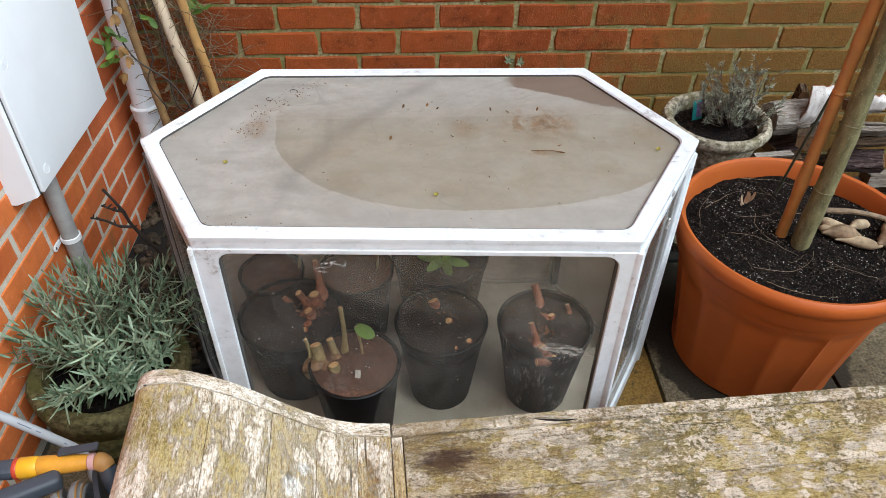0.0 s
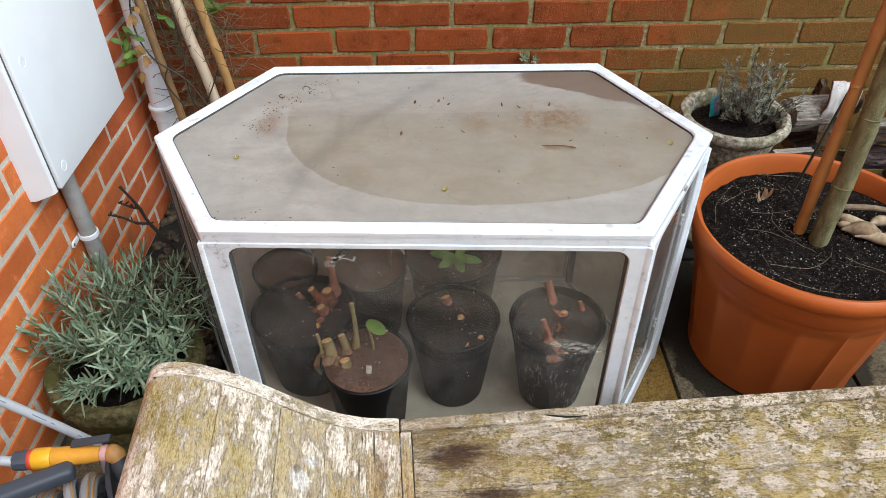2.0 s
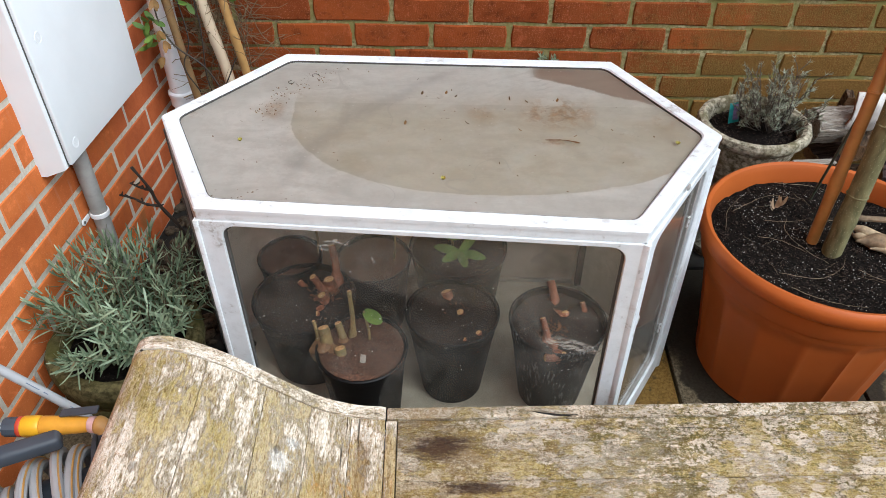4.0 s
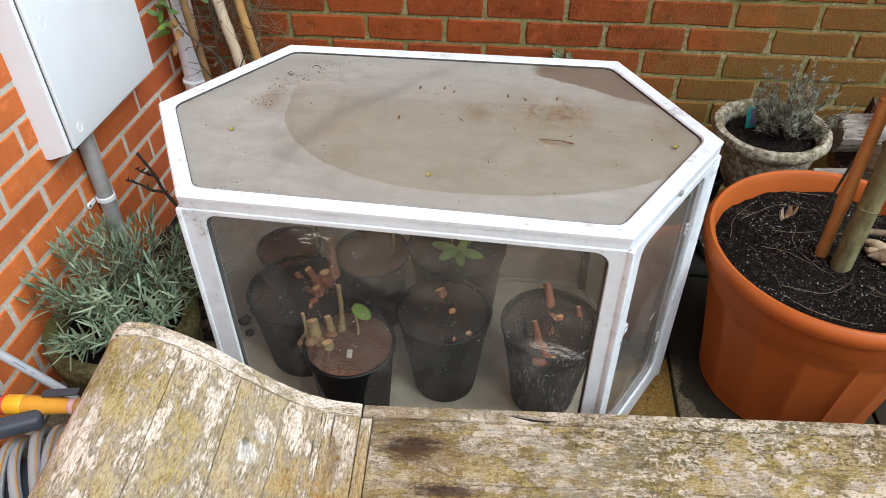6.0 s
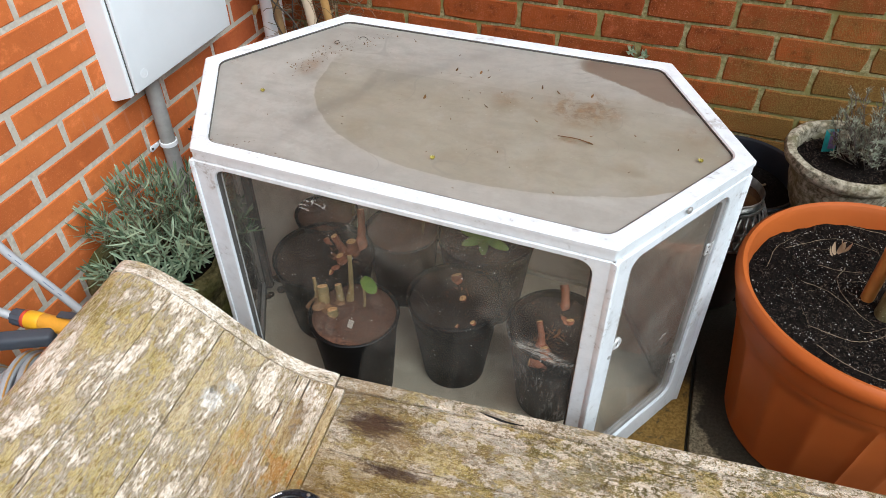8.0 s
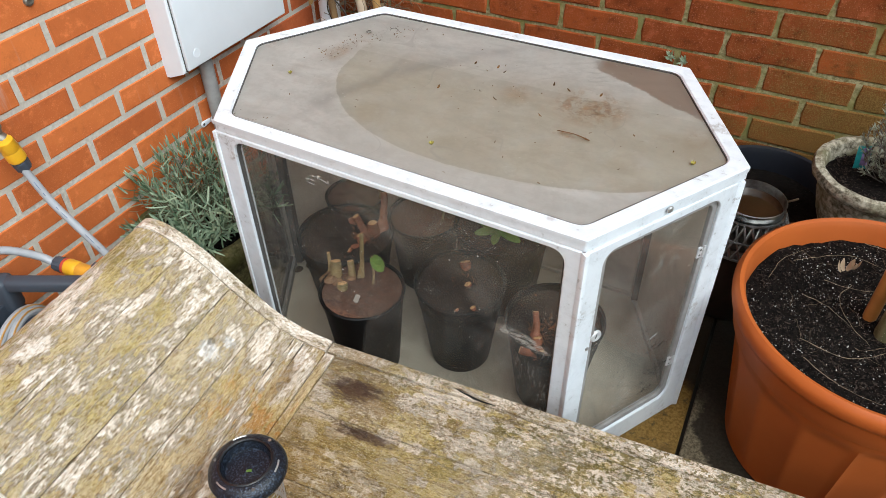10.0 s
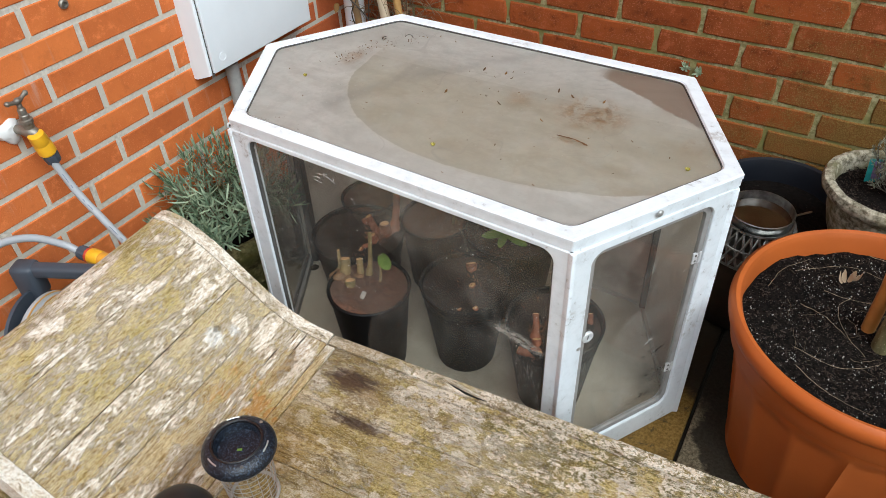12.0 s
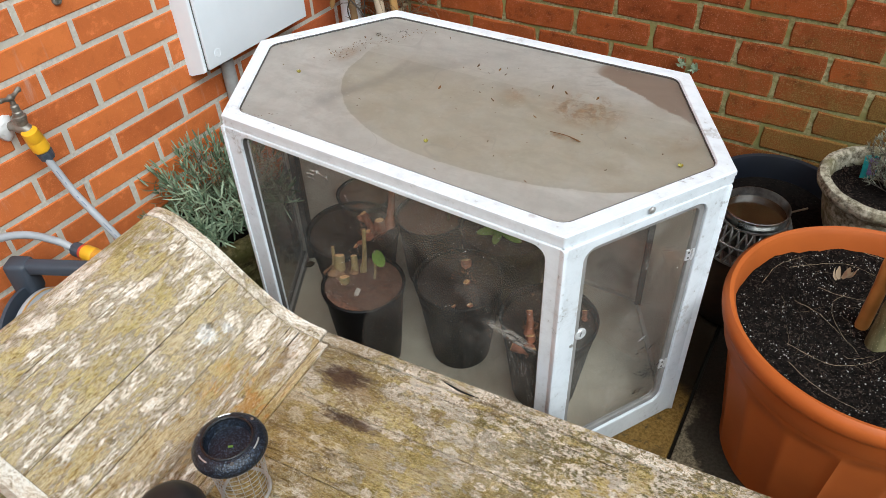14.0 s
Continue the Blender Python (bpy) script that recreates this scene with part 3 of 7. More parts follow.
def board_material():
    """Pale corrugated plastic board that lets some daylight through."""
    n = Nodes("pale_corrugated_board")
    rib = n.calc("SINE", n.calc("MULTIPLY", n.axis("Z"), 1500.0))
    f, g = n.noise(60, 5), n.noise(7, 5, 0.65)
    c = n.mix(n.step(f, 0.3, 0.7), (0.68, 0.65, 0.58), (0.78, 0.75, 0.68))
    c = n.mix(n.step(g, 0.5, 0.72, 0, 0.6), c, (0.40, 0.37, 0.31))
    n.bump(n.calc("ADD", n.calc("MULTIPLY", rib, 0.5), f), 0.25, 0.002)
    n.done(c, 0.55)
    thin = n.add("ShaderNodeBsdfTranslucent")
    n.put(thin.inputs["Color"], c)
    both = n.add("ShaderNodeMixShader")
    both.inputs[0].default_value = 0.6
    n.put(both.inputs[1], n.p.outputs[0])
    n.put(both.inputs[2], thin.outputs[0])
    n.put(n.end.inputs["Surface"], both.outputs[0])
    return n.m


CLOUDED = board_material()
TRAY = plain("grey_base_board", (0.52, 0.465, 0.375), 0.7, vary=0.2, scale=22, dirt=(0.33, 0.29, 0.23))
LID = lid_material()
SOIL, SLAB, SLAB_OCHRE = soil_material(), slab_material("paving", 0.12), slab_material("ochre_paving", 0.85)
WHITE = painted_material()
SEAL = plain("dark_gasket", (0.09, 0.085, 0.08), 0.6)
HINGE = plain("bright_hinge", (0.72, 0.73, 0.74), 0.4, 0.3, vary=0.2, scale=60)
STEEL = plain("dull_steel", (0.60, 0.60, 0.59), 0.42, 0.75)
TERRACOTTA = plain("terracotta_plastic", (0.435, 0.106, 0.021), 0.5, vary=0.1, scale=9, dirt=(0.37, 0.096, 0.025), bump=0.03)
TERRACOTTA.node_tree.nodes["Principled BSDF"].inputs["Specular IOR Level"].default_value = 0.3
LEAD_STONE = stone_material("grey_urn_stone", (0.52, 0.48, 0.375), (0.085, 0.072, 0.045), (0.150, 0.135, 0.072))
MOSS_STONE = stone_material("mossy_stone", (0.150, 0.130, 0.060), (0.038, 0.033, 0.013), (0.070, 0.068, 0.018))
BLACK_PLASTIC = plain("black_plastic", (0.0045, 0.0045, 0.005), 0.6, vary=0.3, scale=18, dirt=(0.010, 0.009, 0.008))
BLACK_PLASTIC.node_tree.nodes["Principled BSDF"].inputs["Specular IOR Level"].default_value = 0.22


def scuffed_pot_material():
    """Black plastic with chalky streaks run down the side."""
    n = Nodes("scuffed_black_plastic")
    streak = n.noise(1, 5, 0.7, n.scaled((190, 190, 16)))
    patch = n.calc("MULTIPLY", n.step(n.noise(13, 4), 0.44, 0.60), n.step(n.axis("Y"), 0.0, -0.05))
    c = n.mix(n.calc("MULTIPLY", n.step(streak, 0.50, 0.64), n.calc("MULTIPLY", patch, 0.75)), (0.005, 0.005, 0.0055), (0.36, 0.36, 0.36))
    return n.done(c, 0.6, gloss=0.22)


NAVY_PLASTIC = plain("navy_black_plastic", (0.006, 0.008, 0.014), 0.45, vary=0.3, scale=18, dirt=(0.010, 0.011, 0.014))
SCUFFED = scuffed_pot_material()
BROWN_SOIL = plain("brown_compost", (0.115, 0.052, 0.030), 0.95, vary=0.6, scale=170, dirt=(0.07, 0.035, 0.02), bump=1.0)
DARK_SOIL = plain("dark_brown_compost", (0.026, 0.015, 0.010), 0.95, vary=0.8, scale=150, dirt=(0.014, 0.008, 0.006), bump=1.0)
METER_WHITE = plain("off_white_panel", (0.80, 0.84, 0.88), 0.45, vary=0.05, scale=7, dirt=(0.70, 0.735, 0.77), bump=0.03)
PIPE_WHITE = plain("white_pipe", (0.86, 0.89, 0.93), 0.35, vary=0.06, scale=7, dirt=(0.58, 0.57, 0.54), bump=0.03)
PIPE_GREY = plain("grey_conduit", (0.36, 0.36, 0.35), 0.55, vary=0.2, scale=40, dirt=(0.25, 0.25, 0.22))
CANE = plain("bamboo", (0.44, 0.255, 0.09), 0.5, vary=0.25, scale=25, dirt=(0.30, 0.16, 0.06))
CANE_DARK = plain("brown_bamboo", (0.30, 0.18, 0.075), 0.55, vary=0.35, scale=25, dirt=(0.17, 0.10, 0.05))
CANE_PALE = plain("pale_bamboo", (0.62, 0.50, 0.36), 0.5, vary=0.15, scale=25, dirt=(0.45, 0.33, 0.22))
CANE_ORANGE = plain("orange_bamboo", (0.48, 0.21, 0.055), 0.45, vary=0.25, scale=22, dirt=(0.32, 0.12, 0.03))
BARK = bark_material("green_bark", (0.21, 0.195, 0.095), (0.085, 0.080, 0.032), (0.44, 0.41, 0.27), 210, 0.20)
LAVENDER = leaf_material("lavender_leaf", (0.43, 0.55, 0.38), (0.075, 0.140, 0.075))
LAVENDER_DRY = leaf_material("dry_lavender_leaf", (0.39, 0.45, 0.34), (0.17, 0.155, 0.115))
GREEN = leaf_material("green_leaf", (0.17, 0.28, 0.05), (0.08, 0.16, 0.025))
DRY = leaf_material("dry_stem", (0.30, 0.215, 0.12), (0.10, 0.065, 0.035), 0.8)
TWIG = plain("dark_twig", (0.035, 0.026, 0.02), 0.8)
ROOT = plain("pale_root", (0.33, 0.25, 0.16), 0.8, vary=0.5, scale=60, dirt=(0.20, 0.14, 0.09))
TUBER = plain("tuber_skin", (0.30, 0.205, 0.12), 0.85, vary=0.55, scale=60, dirt=(0.07, 0.045, 0.028), bump=0.7)
TUBER_PALE = plain("pale_tuber_skin", (0.46, 0.35, 0.22), 0.85, vary=0.45, scale=70, dirt=(0.15, 0.10, 0.06), bump=0.6)
RHIZOME = plain("red_stalk", (0.34, 0.12, 0.06), 0.65, vary=0.55, scale=70, dirt=(0.13, 0.05, 0.028), bump=0.5)
STALK = plain("pale_stalk", (0.31, 0.235, 0.105), 0.6, vary=0.5, scale=60, dirt=(0.20, 0.12, 0.05), bump=0.4)
def log_material(name, light, dark, torn):
    """Split firewood: fibres along x, dark bark flakes and torn paler patches."""
    n = Nodes(name)
    co = n.own(5.0)
    fibre = n.noise(1, 6, 0.7, n.scaled((14, 150, 150), co), 0.4)
    flake = n.noise(1, 7, 0.72, n.scaled((22, 60, 60), co), 0.6)
    c = n.mix(n.step(fibre, 0.36, 0.62), dark, light)
    c = n.mix(n.step(flake, 0.54, 0.60, 0, 0.85), c, torn)
    c = n.mix(n.step(fibre, 0.42, 0.34, 0, 0.8), c, tuple(v * 0.25 for v in dark))
    n.bump(n.calc("ADD", fibre, flake), 1.0, 0.01)
    return n.done(c, 0.95, gloss=0.1)


def end_material():
    """Sawn end grain with growth rings and drying cracks."""
    n = Nodes("end_grain")
    y, z = n.axis("Y"), n.axis("Z")
    r = n.calc("SQRT", n.calc("ADD", n.calc("MULTIPLY", y, y), n.calc("MULTIPLY", z, z)))
    ring = n.calc("SINE", n.calc("ADD", n.calc("MULTIPLY", r, 1500.0), n.calc("MULTIPLY", n.noise(45, 5), 16.0)))
    c = n.mix(n.step(ring, -0.6, 0.8), (0.15, 0.088, 0.046), (0.22, 0.14, 0.08))
    c = n.mix(n.step(n.noise(60, 6, 0.7), 0.5, 0.66, 0, 0.8), c, (0.045, 0.03, 0.02))
    n.bump(n.noise(150, 4), 0.6, 0.004)
    return n.done(c, 0.95, gloss=0.1)


BIRCH = bark_material("birch_bark", (0.62, 0.60, 0.585), (0.40, 0.37, 0.35), (0.16, 0.09, 0.07), 95, 0.17)
LOG = log_material("dark_split_log", (0.115, 0.075, 0.048), (0.035, 0.024, 0.018), (0.19, 0.135, 0.095))
LOG_PALE = log_material("pale_split_wood", (0.40, 0.355, 0.31), (0.22, 0.18, 0.145), (0.50, 0.46, 0.42))
LOG_ROUGH = log_material("plum_bark", (0.085, 0.058, 0.055), (0.020, 0.014, 0.014), (0.13, 0.095, 0.09))
END_GRAIN = end_material()
YELLOW = plain("yellow_plastic", (0.80, 0.42, 0.02), 0.4, vary=0.15, scale=30, dirt=(0.45, 0.20, 0.02))
GREY_PLASTIC = plain("slate_plastic", (0.050, 0.062, 0.082), 0.5, vary=0.12, scale=12, bump=0.05)
HOSE = plain("grey_hose", (0.385, 0.40, 0.425), 0.35, vary=0.12, scale=20, bump=0.02)
HOSE_STRIPE = plain("hose_stripe", (0.55, 0.30, 0.08), 0.4)
HOSE_PRINT = plain("blue_print", (0.13, 0.17, 0.26), 0.5)
BRASS = plain("dull_brass", (0.30, 0.275, 0.235), 0.5, 0.7, vary=0.35, scale=60)


def hammered_material():
    """Blue-black hammer-finish paint with bright flecks."""
    n = Nodes("hammered_black")
    f = n.noise(380, 2, 0.6)
    c = n.mix(n.step(f, 0.50, 0.64, 0, 0.8), (0.006, 0.008, 0.013), (0.050, 0.070, 0.110))
    n.bump(n.noise(240, 3, 0.6), 0.9, 0.002)
    return n.done(c, 0.3, 0.25)


HAMMERED = hammered_material()
WHITE_PLAIN = plain("white_plastic", (0.75, 0.75, 0.74), 0.45, vary=0.08, scale=30)
TEAL = plain("teal_print", (0.03, 0.30, 0.30), 0.4, vary=0.3, scale=90)
PURPLE = plain("purple_print", (0.28, 0.20, 0.42), 0.4, vary=0.5, scale=120)
CHROME = plain("tarnished_chrome", (0.52, 0.52, 0.51), 0.32, 1.0, vary=0.6, scale=38, dirt=(0.10, 0.08, 0.06))
RUST = plain("rusty_water", (0.030, 0.016, 0.007), 0.12, vary=0.5, scale=30)
EARTH = plain("dark_earth", (0.016, 0.013, 0.010), 0.95, vary=0.5, scale=50, bump=1.0)
# dark surface of the added light-blocking walls
BLOCKER_DARK = plain("weathered_render", (0.110, 0.098, 0.080), 0.95, vary=0.3, scale=9, dirt=(0.070, 0.066, 0.048), bump=0.4)
GROUND = plain("damp_ground", (0.050, 0.043, 0.030), 0.85, vary=0.4, scale=6)
PEBBLE = stone_material("pebble", (0.12, 0.088, 0.060), (0.022, 0.017, 0.013), (0.035, 0.028, 0.02))
DARK_POT = plain("embossed_brown_pot", (0.055, 0.032, 0.022), 0.5, vary=0.4, scale=35)
PINK = plain("pink_washer", (0.75, 0.45, 0.45), 0.5)
RED = plain("red_ring", (0.55, 0.06, 0.03), 0.45)

def drip_material():
    """Thin chalky film dried on plastic."""
    n = Nodes("dried_drip")
    n.done((0.66, 0.65, 0.62), 0.8)
    see, both = n.add("ShaderNodeBsdfTransparent"), n.add("ShaderNodeMixShader")
    n.put(both.inputs[0], n.step(n.noise(260, 4, 0.7), 0.42, 0.62, 0.92, 0.40))
    n.put(both.inputs[1], n.p.outputs[0])
    n.put(both.inputs[2], see.outputs[0])
    n.put(n.end.inputs["Surface"], both.outputs[0])
    return n.m


DRIP = drip_material()
GREY_BEAD = plain("grey_bead", (0.30, 0.29, 0.28), 0.5)
DUST = plain("pale_dust", (0.62, 0.60, 0.56), 0.9)

# ---- mesh tools ----
def smooth_by(me, degrees=35):
    for p in me.polygons:
        p.use_smooth = True
    me.set_sharp_from_angle(angle=radians(degrees))


def mesh_of(name, bm, material, degrees=35):
    me = bpy.data.meshes.new(name)
    bm.normal_update()
    bm.to_mesh(me)
    bm.free()
    me.materials.append(material)
    smooth_by(me, degrees)
    return me


def part(name, bm, material, parent=None, label="", degrees=35):
    """One mesh object under its thing."""
    ob = new(name, mesh_of(name, bm, material, degrees))
    if parent:
        ob.parent = parent
    if label:
        ob["label"] = label
    return ob


def thing(name, label, category, m=None, group="", kind=""):
    ob = new(name)
    ob.empty_display_size = 0.05
    if m:
        ob.matrix_world = m
    return tagged(ob, label, category, group, kind)


def add_box(bm, lo, hi, bevel=0.0, segments=2, m=None):
    made = bmesh.ops.create_cube(bm, size=1.0)["verts"]
    for v in made:
        v.co = Vector([(a + b) / 2 + c * (b - a) for a, b, c in zip(lo, hi, v.co)])
    if m:
        bmesh.ops.transform(bm, matrix=m, verts=made)
    if bevel:
        edges = list({e for v in made for e in v.link_edges})
        bmesh.ops.bevel(bm, geom=edges, offset=bevel, segments=segments, affect="EDGES", profile=0.5)
    return bm


def boxed(lo, hi, bevel=0.0, segments=2, m=None):
    return add_box(bmesh.new(), lo, hi, bevel, segments, m)


def add_lathe(bm, profile, steps=40, centre=(0, 0, 0), flute=None):
    """Turns a profile of (radius, height) round the z axis. flute(angle, radius, height) may change the radius."""
    rings = []
    for r, z in profile:
        ring = []
        for i in range(steps):
            a = 2 * math.pi * i / steps
            rr = flute(a, r, z) if flute else r
            ring.append(bm.verts.new((centre[0] + rr * math.cos(a), centre[1] + rr * math.sin(a), centre[2] + z)))
        rings.append(ring)
    for a, b in zip(rings, rings[1:]):
        for i in range(steps):
            bm.faces.new((a[i], a[(i + 1) % steps], b[(i + 1) % steps], b[i]))
    for ring, flip in ((rings[0], True), (rings[-1], False)) if profile[0] != profile[-1] else ():
        if profile[0 if flip else -1][0] > 1e-5:
            bm.faces.new(list(reversed(ring)) if flip else ring)
    return bm


def lathed(profile, steps=40, centre=(0, 0, 0), flute=None):
    return add_lathe(bmesh.new(), profile, steps, centre, flute)


def curved(points, count):
    """Points along a smooth curve through the given ones."""
    pts = [Vector(p) for p in points]
    pts = [pts[0] * 2 - pts[1], *pts, pts[-1] * 2 - pts[-2]]
    out = []
    for k in range(count):
        u = k / (count - 1) * (len(pts) - 3)
        i = min(int(u), len(pts) - 4)
        s = u - i
        a, b, c, d = pts[i:i + 4]
        out.append(0.5 * (2 * b + (c - a) * s + (2 * a - 5 * b + 4 * c - d) * s * s + (3 * b - a - 3 * c + d) * s ** 3))
    return out


def add_tube(bm, points, radius, sides=10, cap=True):
    """A round tube along points; radius is a number or one for each point."""
    pts = [Vector(p) for p in points]
    rad = radius if isinstance(radius, (list, tuple)) else [radius] * len(pts)
    rings, side = [], None
    for i, p in enumerate(pts):
        way = (pts[min(i + 1, len(pts) - 1)] - pts[max(i - 1, 0)]).normalized()
        if side is None:
            side = way.orthogonal().normalized()
        side = (side - way * side.dot(way)).normalized()
        up = way.cross(side)
        rings.append([bm.verts.new(p + (side * math.cos(2 * math.pi * k / sides) + up * math.sin(2 * math.pi * k / sides)) * rad[i]) for k in range(sides)])
    for a, b in zip(rings, rings[1:]):
        for k in range(sides):
            bm.faces.new((a[k], a[(k + 1) % sides], b[(k + 1) % sides], b[k]))
    if cap:
        bm.faces.new(list(reversed(rings[0])))
        bm.faces.new(rings[-1])
    return bm


def tubed(points, radius, sides=10, cap=True):
    return add_tube(bmesh.new(), points, radius, sides, cap)


def add_prism(bm, outline, z0, z1, bevel=0.0):
    """An upright prism over a flat outline (counter-clockwise)."""
    low = [bm.verts.new((x, y, z0)) for x, y in outline]
    top = [bm.verts.new((x, y, z1)) for x, y in outline]
    n = len(outline)
    faces = [bm.faces.new(list(reversed(low))), bm.faces.new(top)]
    for i in range(n):
        faces.append(bm.faces.new((low[i], low[(i + 1) % n], top[(i + 1) % n], top[i])))
    if bevel:
        bmesh.ops.bevel(bm, geom=list({e for f in faces for e in f.edges}), offset=bevel, segments=2, affect="EDGES", profile=0.5)
    return bm


def rounded_rect(x0, z0, x1, z1, r, steps=5):
    out = []
    for cx, cz, a0 in ((x1 - r, z0 + r, -90), (x1 - r, z1 - r, 0), (x0 + r, z1 - r, 90), (x0 + r, z0 + r, 180)):
        for k in range(steps + 1):
            a = radians(a0 + 90 * k / steps)
            out.append((cx + r * math.cos(a), cz + r * math.sin(a)))
    return out


def inset(outline, d):
    """The outline of a convex polygon (counter-clockwise) moved inwards by d."""
    n, lines, out = len(outline), [], []
    for i in range(n):
        a, b = Vector(outline[i]), Vector(outline[(i + 1) % n])
        w = (b - a).normalized()
        lines.append((a + Vector((-w.y, w.x)) * d, w))
    for i in range(n):
        (p, u), (q, v) = lines[i - 1], lines[i]
        k = ((q.x - p.x) * v.y - (q.y - p.y) * v.x) / (u.x * v.y - u.y * v.x)
        out.append(tuple(p + u * k))
    return out


def add_leaf(bm, base, way, up, length, width, bend=0.3, parts=3, strap=False):
    """A narrow leaf blade of a few quads that tapers to its tip; strap: of even width, curling along an arc."""
    way, side = way.normalized(), way.cross(up)
    side = side.normalized() if side.length > 1e-4 else way.orthogonal().normalized()
    lift = side.cross(way)
    last = None
    for k in range(parts + 1):
        s = k / parts
        w = width * ((0.62 + 1.5 * s - 1.5 * s * s) if strap else (0.45 + 2.2 * s - 2.2 * s * s)) if s < 1 else width * (0.40 if strap else 0.22)
        turn = bend * s
        p = base + (way * (length * math.sin(turn) / bend) + lift * (length * (1 - math.cos(turn)) / bend) if strap and abs(bend) > 0.05 else way * (length * s) + lift * (bend * length * s * s))
        pair = (bm.verts.new(p - side * w / 2), bm.verts.new(p + side * w / 2))
        if last:
            bm.faces.new((last[0], last[1], pair[1], pair[0]))
        last = pair
    return bm

# ---- ground and walls ----
WALL_X, WALL_TOP, HOUSE_TOP = -1.165, 2.4, 4.8
BACK_Z, SIDE_Z = 0.550, 0.525      # height of a bed joint in each wall
PITCH, COURSE = 0.225, 0.075
# the house wall runs slightly out of square
SKEW = pose(WALL_X, -0.755, 0, 0, 0, -2.4) @ pose(-WALL_X, 0.755, 0)

ground = tagged(part("ground", boxed((-400, -400, -0.30), (400, 400, -0.022)), GROUND), "damp brownish ground under the paving, out to the horizon", "ground", kind="structure")
wall_back = tagged(part("wall_back", boxed((WALL_X - 0.25, 0.0045, -0.05), (4.5, 0.24, WALL_TOP)), BACK_MORTAR), "old red brick garden wall with mossy mortar joints", "wall", kind="structure")
wall_left = tagged(part("wall_left", boxed((WALL_X - 0.25, -7.0, -0.05), (WALL_X - 0.0025, 0.0055, HOUSE_TOP), m=SKEW), SIDE_MORTAR), "orange-red brick house wall with pale grey mortar", "wall", kind="structure")
# two unseen walls, added and kept dark to cut low fill light
wall_front = tagged(part("wall_front", boxed((WALL_X - 0.25, -5.2, -0.05), (4.5, -5.0, 2.2)), BLOCKER_DARK), "unseen plain dark wall, added to close the yard and block low light", "wall", kind="structure")
wall_right = tagged(part("wall_right", boxed((3.6, -5.0, -0.05), (3.8, 0.0, 1.8)), BLOCKER_DARK), "unseen plain dark wall, added to close the yard and block low light", "wall", kind="structure")
bed = tagged(part("soil_bed", boxed((WALL_X, -0.76, -0.03), (-0.78, 0.0, 0.004), 0.003), EARTH), "dark bare earth in the corner between the walls", "soil", kind="structure")
bed_back = tagged(part("soil_strip", boxed((-0.776, -0.40, -0.03), (1.6, 0.0, 0.002), 0.002), EARTH), "dark earth strip along the foot of the brick wall", "soil", kind="structure")

# ---- hexagonal cold frame ----
HEX = [(-0.691, -1.035), (0.068, -1.076), (0.262, -0.772), (0.093, -0.459), (-0.648, -0.443), (-0.845, -0.733)]
# the side panels stand flush with the lid
BODY = [(-0.692, -1.036), (0.0715, -1.0775), (0.257, -0.779), (0.089, -0.466), (-0.644, -0.450), (-0.841, -0.741)]
LID_TOP, LID_DROP = 0.662, 0.022


def round_poly(outline, r, steps=4):
    """A convex polygon with rounded corners."""
    out, n = [], len(outline)
    for i in range(n):
        p = Vector(outline[i])
        a, b = (Vector(outline[i - 1]) - p).normalized(), (Vector(outline[(i + 1) % n]) - p).normalized()
        half = a.angle(b) / 2
        s, e = p + a * (r / math.tan(half)), p + b * (r / math.tan(half))
        for k in range(steps + 1):
            u = k / steps
            out.append(tuple(s * (1 - u) ** 2 + p * (2 * u * (1 - u)) + e * u * u))
    return out


def add_ring(bm, outer, inner, z0, z1, m=None, chamfer=0.0015):
    """A flat ring between two outlines of equal count, from z0 to z1, with broken edges."""
    n = len(outer)
    loops = []
    for outline, z, d in ((outer, z0, 0), (outer, z1 - chamfer, 0), (inset(outer, chamfer) if chamfer else outer, z1, 0), (inset(inner, -chamfer) if chamfer else inner, z1, 0), (inner, z1 - chamfer, 0), (inner, z0, 0)):
        vs = []
        for x, y in outline:
            p = Vector((x, y, z))
            vs.append(bm.verts.new(m @ p if m else p))
        loops.append(vs)
    loops.append(loops[0])
    for a, b in zip(loops, loops[1:]):
        for i in range(n):
            bm.faces.new((a[i], a[(i + 1) % n], b[(i + 1) % n], b[i]))
    return bm


